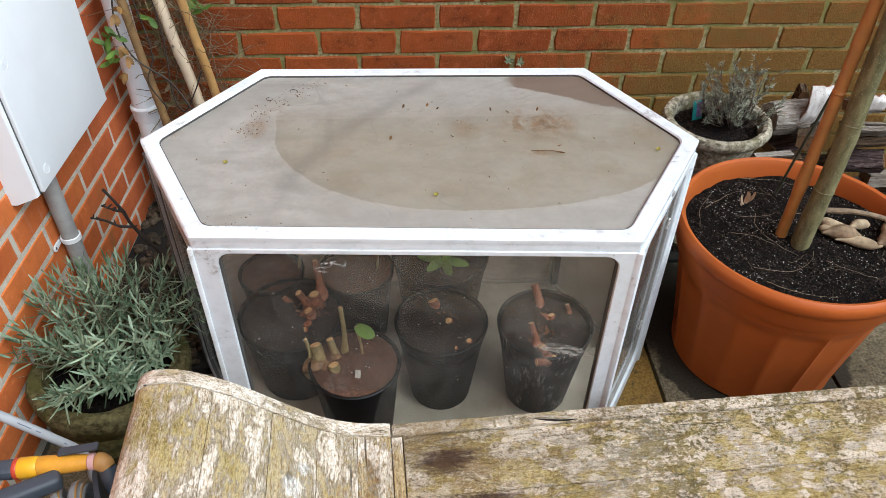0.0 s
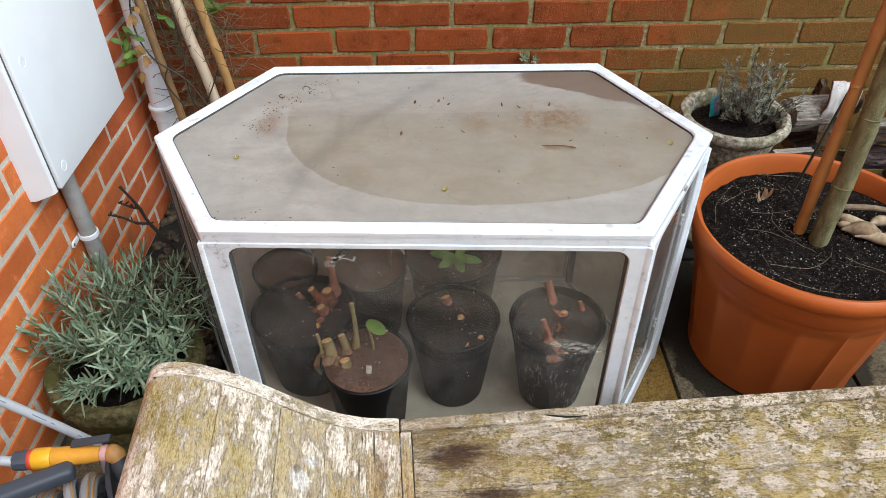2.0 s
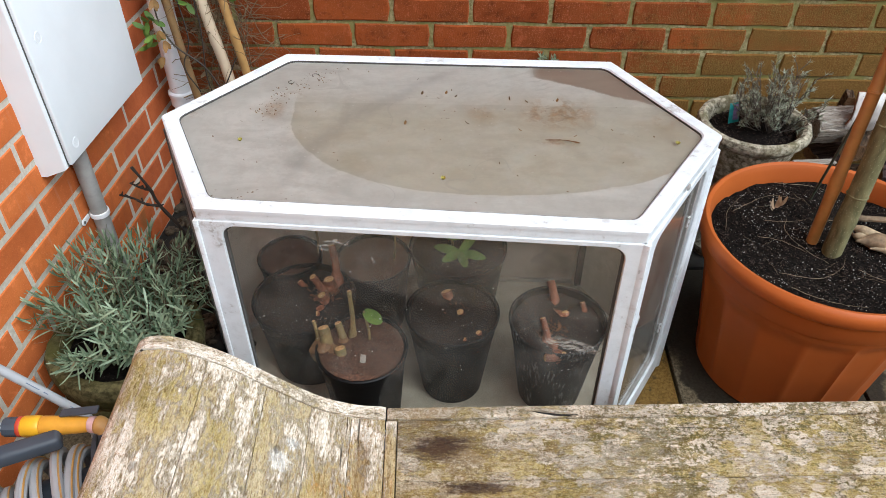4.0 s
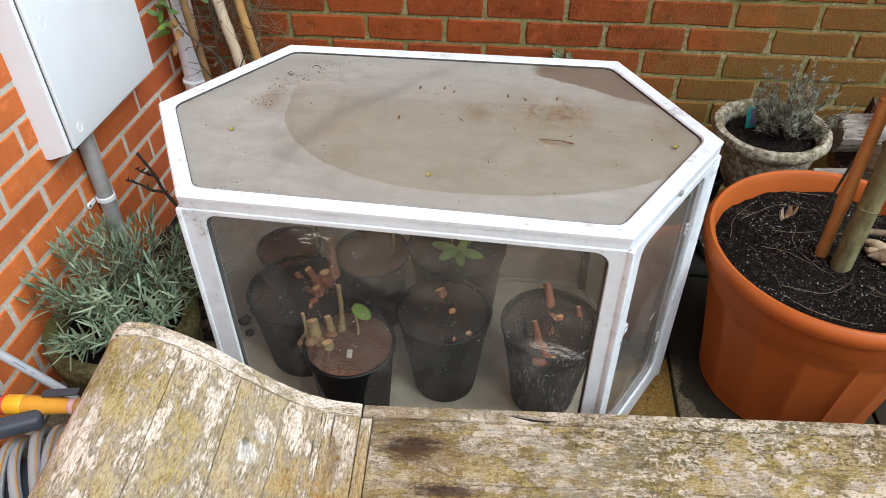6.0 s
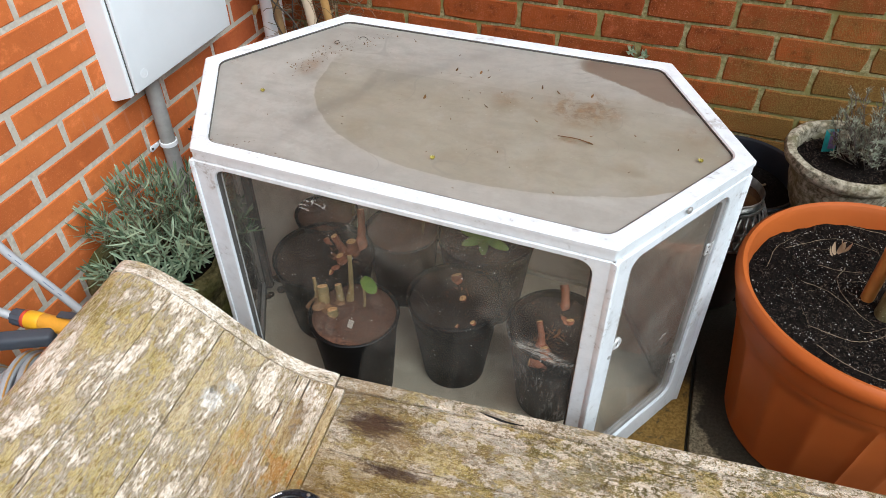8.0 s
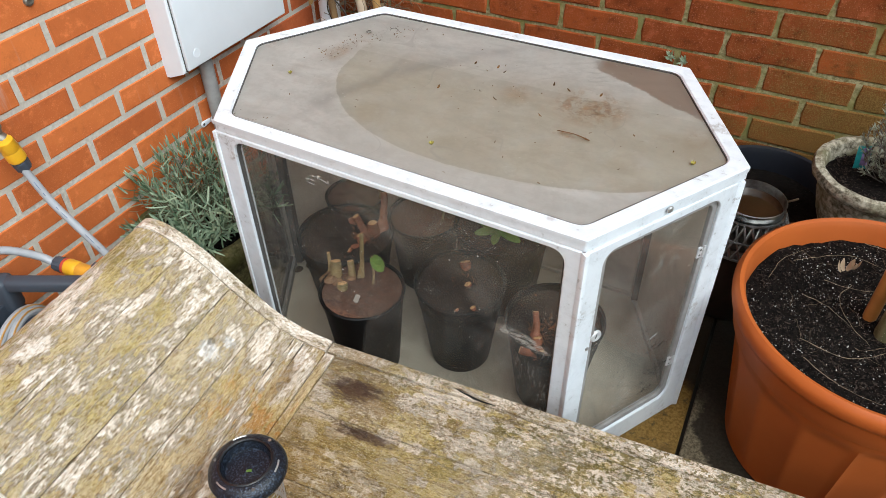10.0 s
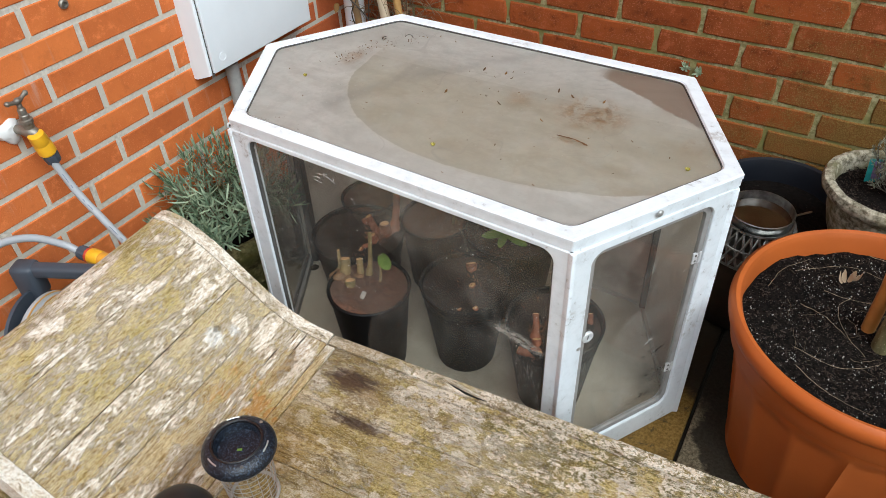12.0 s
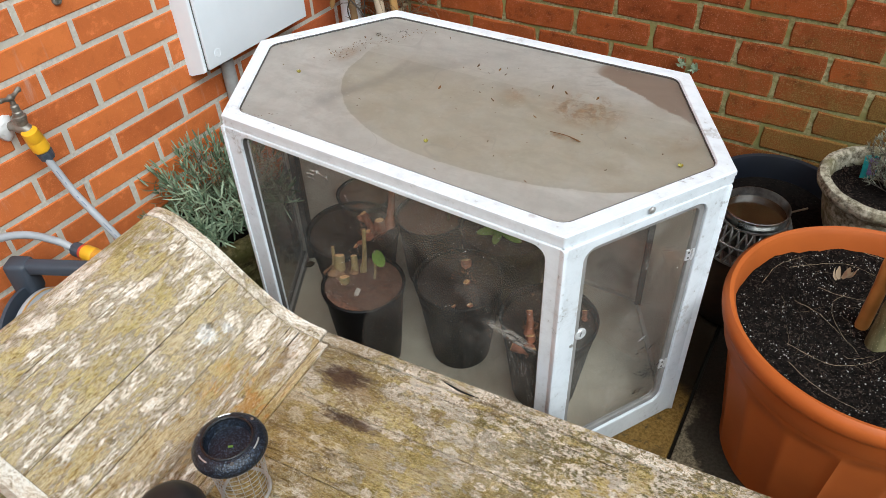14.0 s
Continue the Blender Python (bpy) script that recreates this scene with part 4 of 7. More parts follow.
def cold_frame():
    box = thing("cold_frame", "white hexagonal cold frame with dusty clear panes and a rain-stained lid", "cold frame")
    outer = round_poly(HEX, 0.006)
    inner = round_poly(inset(HEX, 0.0305), 0.030)
    lid = part("lid", add_ring(bmesh.new(), outer, inner, LID_TOP - 0.010, LID_TOP, chamfer=0.003), WHITE, box, "white lid frame with grey scuffs")
    skirt = inset(HEX, 0.0015)
    part("lid_skirt", add_ring(bmesh.new(), round_poly(skirt, 0.006), round_poly(inset(HEX, 0.016), 0.006), LID_TOP - LID_DROP - 0.004, LID_TOP - 0.0095, chamfer=0.0), WHITE, lid)
    part("lid_sheet", add_prism(bmesh.new(), inset(HEX, 0.027), LID_TOP - 0.0125, LID_TOP - 0.0065), LID, lid, "cloudy plastic sheet with silt and a film of rain")
    part("gasket", add_ring(bmesh.new(), round_poly(inset(HEX, 0.0302), 0.030), round_poly(inset(HEX, 0.0316), 0.029), LID_TOP - 0.0064, LID_TOP - 0.0025, chamfer=0), SEAL, lid)
    body = BODY
    part("base_board", add_prism(bmesh.new(), inset(BODY, 0.024), 0.001, 0.008), TRAY, box, "dusty grey base board")
    top = LID_TOP - LID_DROP - 0.005
    for i in range(6):
        a, b = Vector(body[i]), Vector(body[(i + 1) % 6])
        w = (b - a).normalized()
        length = (b - a).length
        # local x along the edge, local y up, local z outwards
        m = Matrix(((w.x, 0, w.y, a.x), (w.y, 0, -w.x, a.y), (0, 1, 0, 0), (0, 0, 0, 1)))
        near, stile, rail, foot = {0: (0.041, 0.035, 0.0105, 0.050), 1: (0.040, 0.044, 0.018, 0.066), 5: (0.010, 0.018, 0.016, 0.024)}.get(i, (0.031, 0.031, 0.023, 0.050))
        out = rounded_rect(0.001, 0.004, length - 0.001, top, 0.003)
        hole = rounded_rect(near, foot, length - stile, top - rail, 0.026 if i != 5 else 0.008)
        solid = i in (2, 3, 4)
        if solid:
            hole = rounded_rect(0.014, 0.016, length - 0.014, top - 0.014, 0.006)
        panel = part("side_panel", add_ring(bmesh.new(), out, hole, -0.022, 0.0, m), CLOUDED if solid else GREY_BEAD if i == 5 else WHITE, box, "grey rear board frame" if solid else "dull grey side frame round a clear pane" if i == 5 else "white side frame round a clear pane")
        if solid:
            board = bmesh.new()
            add_prism(board, rounded_rect(0.012, 0.014, length - 0.012, top - 0.012, 0.004), -0.014, -0.008)
            bmesh.ops.transform(board, matrix=m, verts=board.verts)
            part("board", board, CLOUDED, panel, "opaque pale grey rear board", 10)
        else:
            lap = 0.012 if i == 1 else 0.004
            bead = [(x, y) for x, y in rounded_rect(near - 0.001, foot - 0.001, length - stile + 0.001, top - rail + 0.001, 0.027 if i != 5 else 0.009)]
            part("bead", add_ring(bmesh.new(), bead, rounded_rect(near + lap, foot + lap, length - stile - lap, top - rail - lap, 0.027 - lap if i != 5 else 0.006), -0.014, -0.006, m, 0.001), GREY_BEAD if i == 1 else SEAL, panel, "flat grey inner frame" if i == 1 else "thin dark sealing bead")
            sheet = bmesh.new()
            add_prism(sheet, rounded_rect(near - 0.006, foot - 0.006, length - stile + 0.006, top - rail + 0.006, 0.03 if i != 5 else 0.012), -0.0125, -0.0095)
            bmesh.ops.transform(sheet, matrix=m, verts=sheet.verts)
            pane = part("pane", sheet, PANE_HAZY if i == 1 else PANE, panel, "scratched clear plastic pane", 10)
            pane.visible_shadow = False
            flecks = bmesh.new()
            dust = random.Random(40 + i)
            for k in range(900 if i == 0 else 260):
                x, z = dust.uniform(near, length - stile), dust.uniform(foot, top - rail)
                if dust.random() < 0.62 and noise.noise((x * 7, z * 7, i + 0.5)) < 0.12:
                    continue
                r = 0.0004 + 0.0012 * dust.random() ** 3
                ring = [flecks.verts.new(m @ Vector((x + r * dust.uniform(0.6, 1.3) * math.cos(a), z + r * dust.uniform(0.6, 1.3) * math.sin(a), -0.0092))) for a in (0, 1.2, 2.4, 3.7, 5.0)]
                flecks.faces.new(ring)
            part("dust_flecks", flecks, DUST, panel, "pale specks of dust on the pane")["kind"] = "stuff"
            if i == 0:
                # dried white drips and scuffs near the top of the sheet, one straight scratch low down
                for x, z, size, turn, bend in ((0.202, 0.583, 0.026, 8, 0.35), (0.232, 0.589, 0.017, 70, 0.2), (0.256, 0.588, 0.014, 80, -0.2), (0.215, 0.596, 0.030, 15, -0.3), (0.228, 0.598, 0.034, -20, 0.3), (0.205, 0.578, 0.020, -4, 0.1), (0.297, 0.566, 0.016, -65, 0.1)):
                    u, v = Vector((math.cos(radians(turn)), math.sin(radians(turn)), 0)), Vector((-math.sin(radians(turn)), math.cos(radians(turn)), 0))
                    w = tubed([Vector((x, z, -0.0093)) + u * (size * k / 8) + v * (bend * size * (k / 8) * (1 - k / 8)) for k in range(9)], [0.0004, 0.0012, 0.0024, 0.0014, 0.0008, 0.0018, 0.0026, 0.0010, 0.0004], 6)
                    for q in w.verts:
                        q.co.z = -0.0093 + (q.co.z + 0.0093) * 0.25
                    bmesh.ops.transform(w, matrix=m, verts=w.verts)
                    part("drip_mark", w, DRIP, panel, "dried white drip mark")
        # raised corner strip between neighbouring panels
        strip = bmesh.new()
        add_box(strip, (-0.005, 0.004, -0.010), (0.004, top, 0.003), 0.0015, 2, m)
        part("corner_post", strip, SEAL if i == 5 else WHITE, box)
        if i in (2, 3, 5):
            strip = bmesh.new()
            add_box(strip, (-0.010, 0.012, -0.040), (0.032 if i == 5 else 0.010, top - 0.01, -0.0225), 0.002, 1, m)
            part("inner_post", strip, SEAL, box, "dark inner corner strip")
        if i == 1:
            # two small leaf hinges screwed through the sheet
            for hz in (0.183, 0.491):
                hinge = bmesh.new()
                for x0, x1 in ((0.288, 0.3005), (0.3045, 0.317)):
                    add_box(hinge, (x0, hz - 0.013, -0.0092), (x1, hz + 0.013, -0.0058 if x0 < 0.3 else -0.0048), 0.0008, 1, m)
                add_tube(hinge, [m @ Vector((0.3025, hz - 0.0135, -0.0055)), m @ Vector((0.3025, hz + 0.0135, -0.0055))], 0.0018, 8)
                hinge = part("hinge", hinge, HINGE, panel, "small bright steel hinge")
                for x, high in ((0.2942, -0.0058), (0.3108, -0.0048)):
                    for dz in (-0.0065, 0.0065):
                        part("rivet", tubed([m @ Vector((x, hz + dz, high - 0.001)), m @ Vector((x, hz + dz, high + 0.0008))], 0.0024, 8), SEAL, hinge)
            # cam lock in the sheet, small screw on the stile below it
            lock = bmesh.new()
            add_lathe(lock, [(0.0125, 0), (0.0125, 0.0035), (0.0112, 0.0050), (0.0075, 0.0054), (0.0070, 0.0040), (0.0, 0.0040)], 24)
            bmesh.ops.transform(lock, matrix=m @ pose(0.058, 0.405, -0.0092), verts=lock.verts)
            lock = part("latch", lock, HINGE, panel, "round chrome cam lock")
            slot = bmesh.new()
            add_box(slot, (-0.0012, -0.0052, 0.0030), (0.0012, 0.0052, 0.0047), 0.0003, 1)
            bmesh.ops.transform(slot, matrix=m @ pose(0.058, 0.405, -0.0092, 0, 0, -12), verts=slot.verts)
            part("keyhole", slot, SEAL, lock, "dark key slot")
            h = bmesh.new()
            add_lathe(h, [(0.0042, -0.001), (0.0042, 0.0012), (0.0, 0.0016)], 10)
            bmesh.ops.transform(h, matrix=m @ pose(0.0335, 0.393, 0.0), verts=h.verts)
            part("stile_screw", h, STEEL, panel, "small dull screw head")
            # a dried white scratch and dark flecks of dirt low on the sheet
            w = tubed([Vector((0.212 + 0.028 * k / 8, 0.292 + 0.015 * k / 8 + 0.003 * math.sin(k * 0.5), -0.0093)) for k in range(9)], [0.0004, 0.0010, 0.0020, 0.0026, 0.0022, 0.0014, 0.0010, 0.0007, 0.0003], 6)
            for q in w.verts:
                q.co.z = -0.0093 + (q.co.z + 0.0093) * 0.25
            bmesh.ops.transform(w, matrix=m, verts=w.verts)
            part("drip_mark", w, DRIP, panel, "dried white scratch mark")
            spots = bmesh.new()
            for cx, cz, rx, rz, count in ((0.258, 0.180, 0.022, 0.028, 130), (0.240, 0.120, 0.016, 0.012, 40), (0.250, 0.262, 0.030, 0.012, 60), (0.205, 0.30, 0.03, 0.05, 40), (0.17, 0.22, 0.05, 0.07, 30)):
                for k in range(count):
                    x, z, r = dust.gauss(cx, rx * 0.6), dust.gauss(cz, rz * 0.6), 0.0004 + 0.0016 * dust.random() ** 2
                    if near + 0.012 < x < length - stile - 0.012 and z > foot + 0.015:
                        spots.faces.new([spots.verts.new(m @ Vector((x + r * dust.uniform(0.7, 2.0) * math.cos(a), z + r * dust.uniform(0.5, 1.2) * math.sin(a), -0.0091))) for a in (0, 1.2, 2.4, 3.7, 5.0)])
            part("dirt_flecks", spots, EARTH, panel, "dark flecks of dirt on the pane")["kind"] = "stuff"
            h = bmesh.new()
            add_lathe(h, [(0.0065, 0), (0.0065, 0.002), (0.004, 0.004), (0.0, 0.0042)], 12)
            bmesh.ops.transform(h, matrix=m @ pose(0.172, 0.650, 0.0), verts=h.verts)
            part("screw", h, STEEL, lid, "small steel screw head")
    return box


cold_frame()

# ---- timber lounger ----
BENCH = pose(-0.366, -1.189, 0, 0, 0, 2.94)
SEAT_Z, WIDE, LONG = 0.335, 0.545, 1.95


def head_profile(count=40):
    """The curve of the raised head end, from the seat to its curled tip: (x, z)."""
    pts = [(0.0, 0, SEAT_Z), (-0.055, 0, 0.343), (-0.115, 0, 0.368), (-0.18, 0, 0.418), (-0.25, 0, 0.478), (-0.31, 0, 0.515), (-0.35, 0, 0.527), (-0.383, 0, 0.522), (-0.403, 0, 0.495), (-0.408, 0, 0.45)]
    return curved(pts, count)


def add_slab_along(bm, line, y0, y1, thick, s0, s1, steps=4):
    """A board across the lounger whose top follows the curve between the shares s0 and s1."""
    def at(s):
        u = s * (len(line) - 1)
        i = min(int(u), len(line) - 2)
        p = line[i].lerp(line[i + 1], u - i)
        w = (line[i + 1] - line[i]).normalized()
        return p, Vector((w.z, 0, -w.x)) * (1 if w.x < 0 else 1)
    rows = []
    for k in range(steps + 1):
        s = s0 + (s1 - s0) * k / steps
        p, up = at(s)
        up = up if up.z > 0 or up.x < 0 else -up
        edge = 0.0012 if k in (0, steps) else 0.0
        rows.append([bm.verts.new(Vector((q.x, y, q.z))) for q, y in ((p - up * edge, y0), (p - up * edge, y1), (p - up * thick, y1), (p - up * thick, y0))])
    for a, b in zip(rows, rows[1:]):
        for i in range(4):
            bm.faces.new((a[i], a[(i + 1) % 4], b[(i + 1) % 4], b[i]))
    bm.faces.new(rows[0])
    bm.faces.new(list(reversed(rows[-1])))
    bmesh.ops.recalc_face_normals(bm, faces=bm.faces)
    return bm


def lounger():
    seat = thing("wooden_lounger", "weathered timber lounger with curled head end, green algae and pale lichen", "lounger", BENCH)
    line = head_profile(60)
    rail = 0.026
    marks = [0.0, -0.059, -0.125, -0.195, -0.279, -0.362]
    cuts = [min(range(600), key=lambda k: abs(line[int(k * 59 / 600)].lerp(line[int(k * 59 / 600) + 1], k * 59 / 600 - int(k * 59 / 600)).x - x)) / 600 for x in marks] + [1.0]
    for a, b in zip(cuts, cuts[1:]):
        bm = add_slab_along(bmesh.new(), line, -rail - 0.001, -WIDE + rail + 0.001, 0.024, a + 0.0008, b - 0.0008, 8)
        part("slat", bm, WOOD_CROSS, seat, degrees=40)
    for y0, y1 in ((0.0, -rail), (-WIDE + rail, -WIDE)):
        bm = add_slab_along(bmesh.new(), [p + Vector((0, 0, 0.003)) for p in line], y0, y1, 0.060, 0.0, 1.0, 50)
        part("head_rail", bm, WOOD_RAIL, seat, "curved side rail with pale worn edge", 40)
        part("side_rail", boxed((0.002, min(y0, y1), SEAT_Z - 0.075), (LONG, max(y0, y1), SEAT_Z + 0.002), 0.004), WOOD_SIDE, seat)
    # a split along the top of the far rail, with its splinter lifting
    split = bmesh.new()
    add_prism(split, [(0.262, -0.0145), (0.285, -0.0175), (0.312, -0.0215), (0.342, -0.0225), (0.325, -0.0245), (0.300, -0.0240), (0.278, -0.0195)], SEAT_Z + 0.001, SEAT_Z + 0.0028)
    part("split", split, EARTH, seat, "dark open split in the rail")
    splinter = bmesh.new()
    low = [splinter.verts.new(p) for p in ((0.258, -0.0135, SEAT_Z + 0.0025), (0.290, -0.0110, SEAT_Z + 0.0025), (0.345, -0.0205, SEAT_Z + 0.0025), (0.300, -0.0185, SEAT_Z + 0.0045), (0.280, -0.0160, SEAT_Z + 0.0050))]
    high = [splinter.verts.new(v.co + Vector((0, 0, d))) for v, d in zip(low, (0.0006, 0.0022, 0.0008, 0.0030, 0.0032))]
    for i in range(5):
        splinter.faces.new((low[i], low[(i + 1) % 5], high[(i + 1) % 5], high[i]))
    splinter.faces.new(high)
    splinter.faces.new(list(reversed(low)))
    bmesh.ops.recalc_face_normals(splinter, faces=splinter.faces)
    part("splinter", splinter, WOOD_RAIL, seat, "pale lifted splinter beside the split")
    # a narrow batten closes the joint, then long planks
    part("batten", boxed((0.001, -WIDE + rail + 0.002, SEAT_Z - 0.026), (0.020, -rail - 0.002, SEAT_Z), 0.002), WOOD_CROSS, seat)
    edges = [-rail - 0.002, -0.150, -0.285, -0.410, -WIDE + rail + 0.002]
    for a, b in zip(edges, edges[1:]):
        part("plank", boxed((0.022, b + 0.0005, SEAT_Z - 0.026), (LONG, a - 0.0005, SEAT_Z - 0.001), 0.0014), WOOD_LONG, seat)
    for x in (0.03, LONG - 0.12):
        for y in (-0.065, -WIDE + 0.01):
            part("leg", boxed((x, y, 0.0), (x + 0.07, y + 0.055, SEAT_Z - 0.027), 0.004), WOOD_LONG, seat)
    for y in (-0.065, -WIDE + 0.01):
        part("leg", boxed((-0.36, y, 0.0), (-0.29, y + 0.055, 0.47), 0.004), WOOD_LONG, seat)
    return seat


lounger()

# ---- terracotta tub with a young tree ----
TUB = (0.565, -0.742)


def terracotta_tub():
    pot = thing("plant_tub", "large orange terracotta-coloured plastic tub full of dark compost", "plant pot", pose(*TUB, 0))

    def flute(a, r, z):
        fade = max(0.0, min(1.0, (0.3005 - z) / 0.022)) * min(1.0, max(0.0, (z - 0.004) / 0.03))
        return r - 0.0095 * abs(math.sin(a * 8)) ** 0.45 * fade
    prof = [(0.0, 0.0), (0.194, 0.0), (0.200, 0.006), (0.204, 0.03), (0.217, 0.12), (0.232, 0.22), (0.2345, 0.235), (0.237, 0.25), (0.2395, 0.265), (0.242, 0.28), (0.2445, 0.295), (0.2465, 0.308), (0.2480, 0.3205), (0.2485, 0.3225), (0.2550, 0.3240), (0.2562, 0.3260),
            (0.2598, 0.3720), (0.2602, 0.3745), (0.2680, 0.3760), (0.2705, 0.3785), (0.2730, 0.388), (0.2745, 0.398), (0.2720, 0.409), (0.2640, 0.416), (0.2560, 0.413), (0.2500, 0.402),
            (0.2470, 0.36), (0.240, 0.30), (0.0, 0.30)]
    part("body", lathed(prof, 180, flute=flute), TERRACOTTA, pot, degrees=38)
    soil = bmesh.new()
    rings = [[soil.verts.new((0, 0, 0.368))]]
    for k in range(1, 15):
        r = 0.2475 * k / 14
        rings.append([soil.verts.new((r * math.cos(t), r * math.sin(t), 0.366 + 0.014 * (noise.noise((r * 9 * math.cos(t), r * 9 * math.sin(t), 3)) + 0.5 * noise.noise((r * 40 * math.cos(t), r * 40 * math.sin(t), 1))))) for t in [2 * math.pi * i / 72 for i in range(72)]])
    for i in range(72):
        soil.faces.new((rings[0][0], rings[1][i], rings[1][(i + 1) % 72]))
    for a, b in zip(rings[1:], rings[2:]):
        for i in range(72):
            soil.faces.new((a[i], b[i], b[(i + 1) % 72], a[(i + 1) % 72]))
    part("soil", soil, SOIL, pot, "black compost with white perlite specks")
    hole = bmesh.new()
    add_box(hole, (-0.014, -0.004, -0.006), (0.014, 0.004, 0.006), 0.003, 2, pose(-0.133, -0.141, 0.020, 0, 0, -43))
    part("drain_slot", hole, SEAL, pot, "dark drain slot at the foot")
    return pot


terracotta_tub()

tree = thing("young_tree", "young tree stem with smooth greenish-brown speckled bark", "tree", pose(0.573, -0.757, 0.352))
stem = [(0, 0, -0.05), (0.001, 0.0, 0.05), (0.004, 0.002, 0.25), (-0.002, 0.006, 0.55), (0.004, 0.0, 0.9), (0.0, 0.0, 1.25)]
pts = curved(stem, 40)
for z, tip_z in ((0.165, 4), (0.33, -3), (0.60, 5)):
    part("ring_scar", tubed([(0.003 + 0.0212 * math.cos(2 * math.pi * i / 24), 0.001 + 0.0212 * math.sin(2 * math.pi * i / 24), z + 0.002 * math.sin(2 * math.pi * i / 24 + tip_z)) for i in range(25)], 0.0013, 6, False), BARK, tree, "raised ring scar on the bark")
part("trunk", tubed(pts, [0.0215 - 0.0035 * k / 39 + (0.0016 if k % 7 == 3 else 0) for k in range(40)], 18), BARK, tree)
cane = thing("bamboo_cane", "thick orange-brown bamboo cane staking the tree", "cane", pose(0.543, -0.722, 0.355))
pts = [Vector((0.003 * k / 30, 0, -0.05 + k * 0.042)) for k in range(31)]
part("node_ring", lathed([(0.0122, -0.004), (0.0136, -0.002), (0.0140, 0.0), (0.0131, 0.0015), (0.0136, 0.003), (0.0122, 0.006)], 18, (0.001, 0, 0.380)), CANE_ORANGE, cane, "swollen cane joint")
part("stake", tubed(pts, [0.0125 + (0.0022 if k % 8 == 5 else 0) for k in range(31)], 14), CANE_ORANGE, cane)
wire = thing("thin_stake", "thin dark green wire stake leaning in the compost", "stake", pose(0.587, -0.567, 0.36))
part("rod", tubed([(0, 0, -0.03), (0.035, -0.035, 0.37)], 0.0032, 8), plain("dark_green_wire", (0.035, 0.045, 0.03), 0.5), wire)

# ---- on the house wall ----
def meter_box():
    box = thing("meter_cabinet", "off-white wall-hung meter cabinet with a closed door", "meter box", SKEW)
    y0, y1, z0, z1 = -0.704, -0.282, 0.486, 1.085
    bm = bmesh.new()
    rows = [[bm.verts.new((x, a, b)) for a, b in ((y0 + d, z0 + e), (y1 - d, z0 + e), (y1 - d, z1 - e), (y0 + d, z1 - e))] for x, d, e in ((WALL_X - 0.002, 0, 0), (WALL_X + 0.012, 0, 0), (-1.108, 0.006, 0.016), (-1.104, 0.009, 0.019))]
    for a, b in zip(rows, rows[1:]):
        for i in range(4):
            bm.faces.new((a[i], a[(i + 1) % 4], b[(i + 1) % 4], b[i]))
    bm.faces.new(rows[-1])
    bmesh.ops.recalc_face_normals(bm, faces=bm.faces)
    part("case", bm, METER_WHITE, box, degrees=20)
    door = part("door", boxed((-1.1065, y0 + 0.016, z0 + 0.023), (-1.094, y1 - 0.010, z1 - 0.036), 0.003, 3), METER_WHITE, box, "flat off-white door panel")
    part("door_gap", boxed((-1.1065, y0 + 0.0135, z0 + 0.0205), (-1.1022, y1 - 0.0085, z1 - 0.0335)), SEAL, box, "dark gap round the door")
    for y, z in ((-0.646, 0.785), (-0.650, 0.544)):
        k = lathed([(0.012, 0.0), (0.012, 0.0008), (0.0112, 0.0012), (0.0105, 0.0004), (0.0, 0.0005)], 24)
        add_box(k, (-0.006, -0.0010, 0.0003), (0.006, 0.0010, 0.0010), 0.0003, 1, pose(0, 0, 0, 0, 0, 40))
        bmesh.ops.transform(k, matrix=pose(-1.0942, y, z, 0, 90, 0), verts=k.verts)
        part("lock", k, METER_WHITE, door, "round white key lock")
    return box


meter_box()

pipe = thing("downpipe", "white plastic rainwater downpipe standing in the wall corner", "downpipe", pose(-1.068, -0.085, 0))
part("pipe", tubed([(0, 0, 0.0), (0, 0, 1.2), (0, 0, HOUSE_TOP)], 0.033, 24), PIPE_WHITE, pipe)
for z in (0.33, 0.22):
    part("socket", lathed([(0.0335, 0), (0.038, 0.003), (0.0385, 0.03), (0.041, 0.034), (0.041, 0.043), (0.037, 0.046), (0.0335, 0.047)], 24, (0, 0, z)), PIPE_WHITE, pipe)
part("shoe", tubed(curved([(0, 0, 0.13), (0.004, -0.01, 0.09), (0.02, -0.04, 0.05), (0.03, -0.06, 0.035)], 10), 0.0375, 20), PIPE_WHITE, pipe)

duct = thing("cable_conduit", "grey cable conduit running down below the meter cabinet", "conduit", pose(-1.134, -0.591, 0))
part("tube", tubed([(0, 0, -0.02), (0, 0, 0.25), (0, 0, 0.49)], 0.0195, 20), PIPE_GREY, duct)
clip = bmesh.new()
add_ring(clip, [(0.0235 * math.cos(2 * math.pi * i / 24), 0.0235 * math.sin(2 * math.pi * i / 24)) for i in range(24)], [(0.0200 * math.cos(2 * math.pi * i / 24), 0.0200 * math.sin(2 * math.pi * i / 24)) for i in range(24)], 0.2985, 0.3115)
ear = bmesh.new()
add_prism(ear, [(-0.016, -0.006), (-0.016, 0.006)] + [(-0.043 + 0.0088 * math.cos(radians(a)), 0.0088 * math.sin(radians(a))) for a in range(50, 311, 20)], 0.0, 0.0034, 0.0008)
bmesh.ops.transform(ear, matrix=Matrix(((0, 0, 1, -0.0225), (1, 0, 0, 0), (0, 1, 0, 0.305), (0, 0, 0, 1))), verts=ear.verts)
clamp = part("clip", clip, PIPE_WHITE, duct, "white saddle clip screwed to the brick")
part("ear", ear, PIPE_WHITE, clamp, "flat rounded ear of the clip")
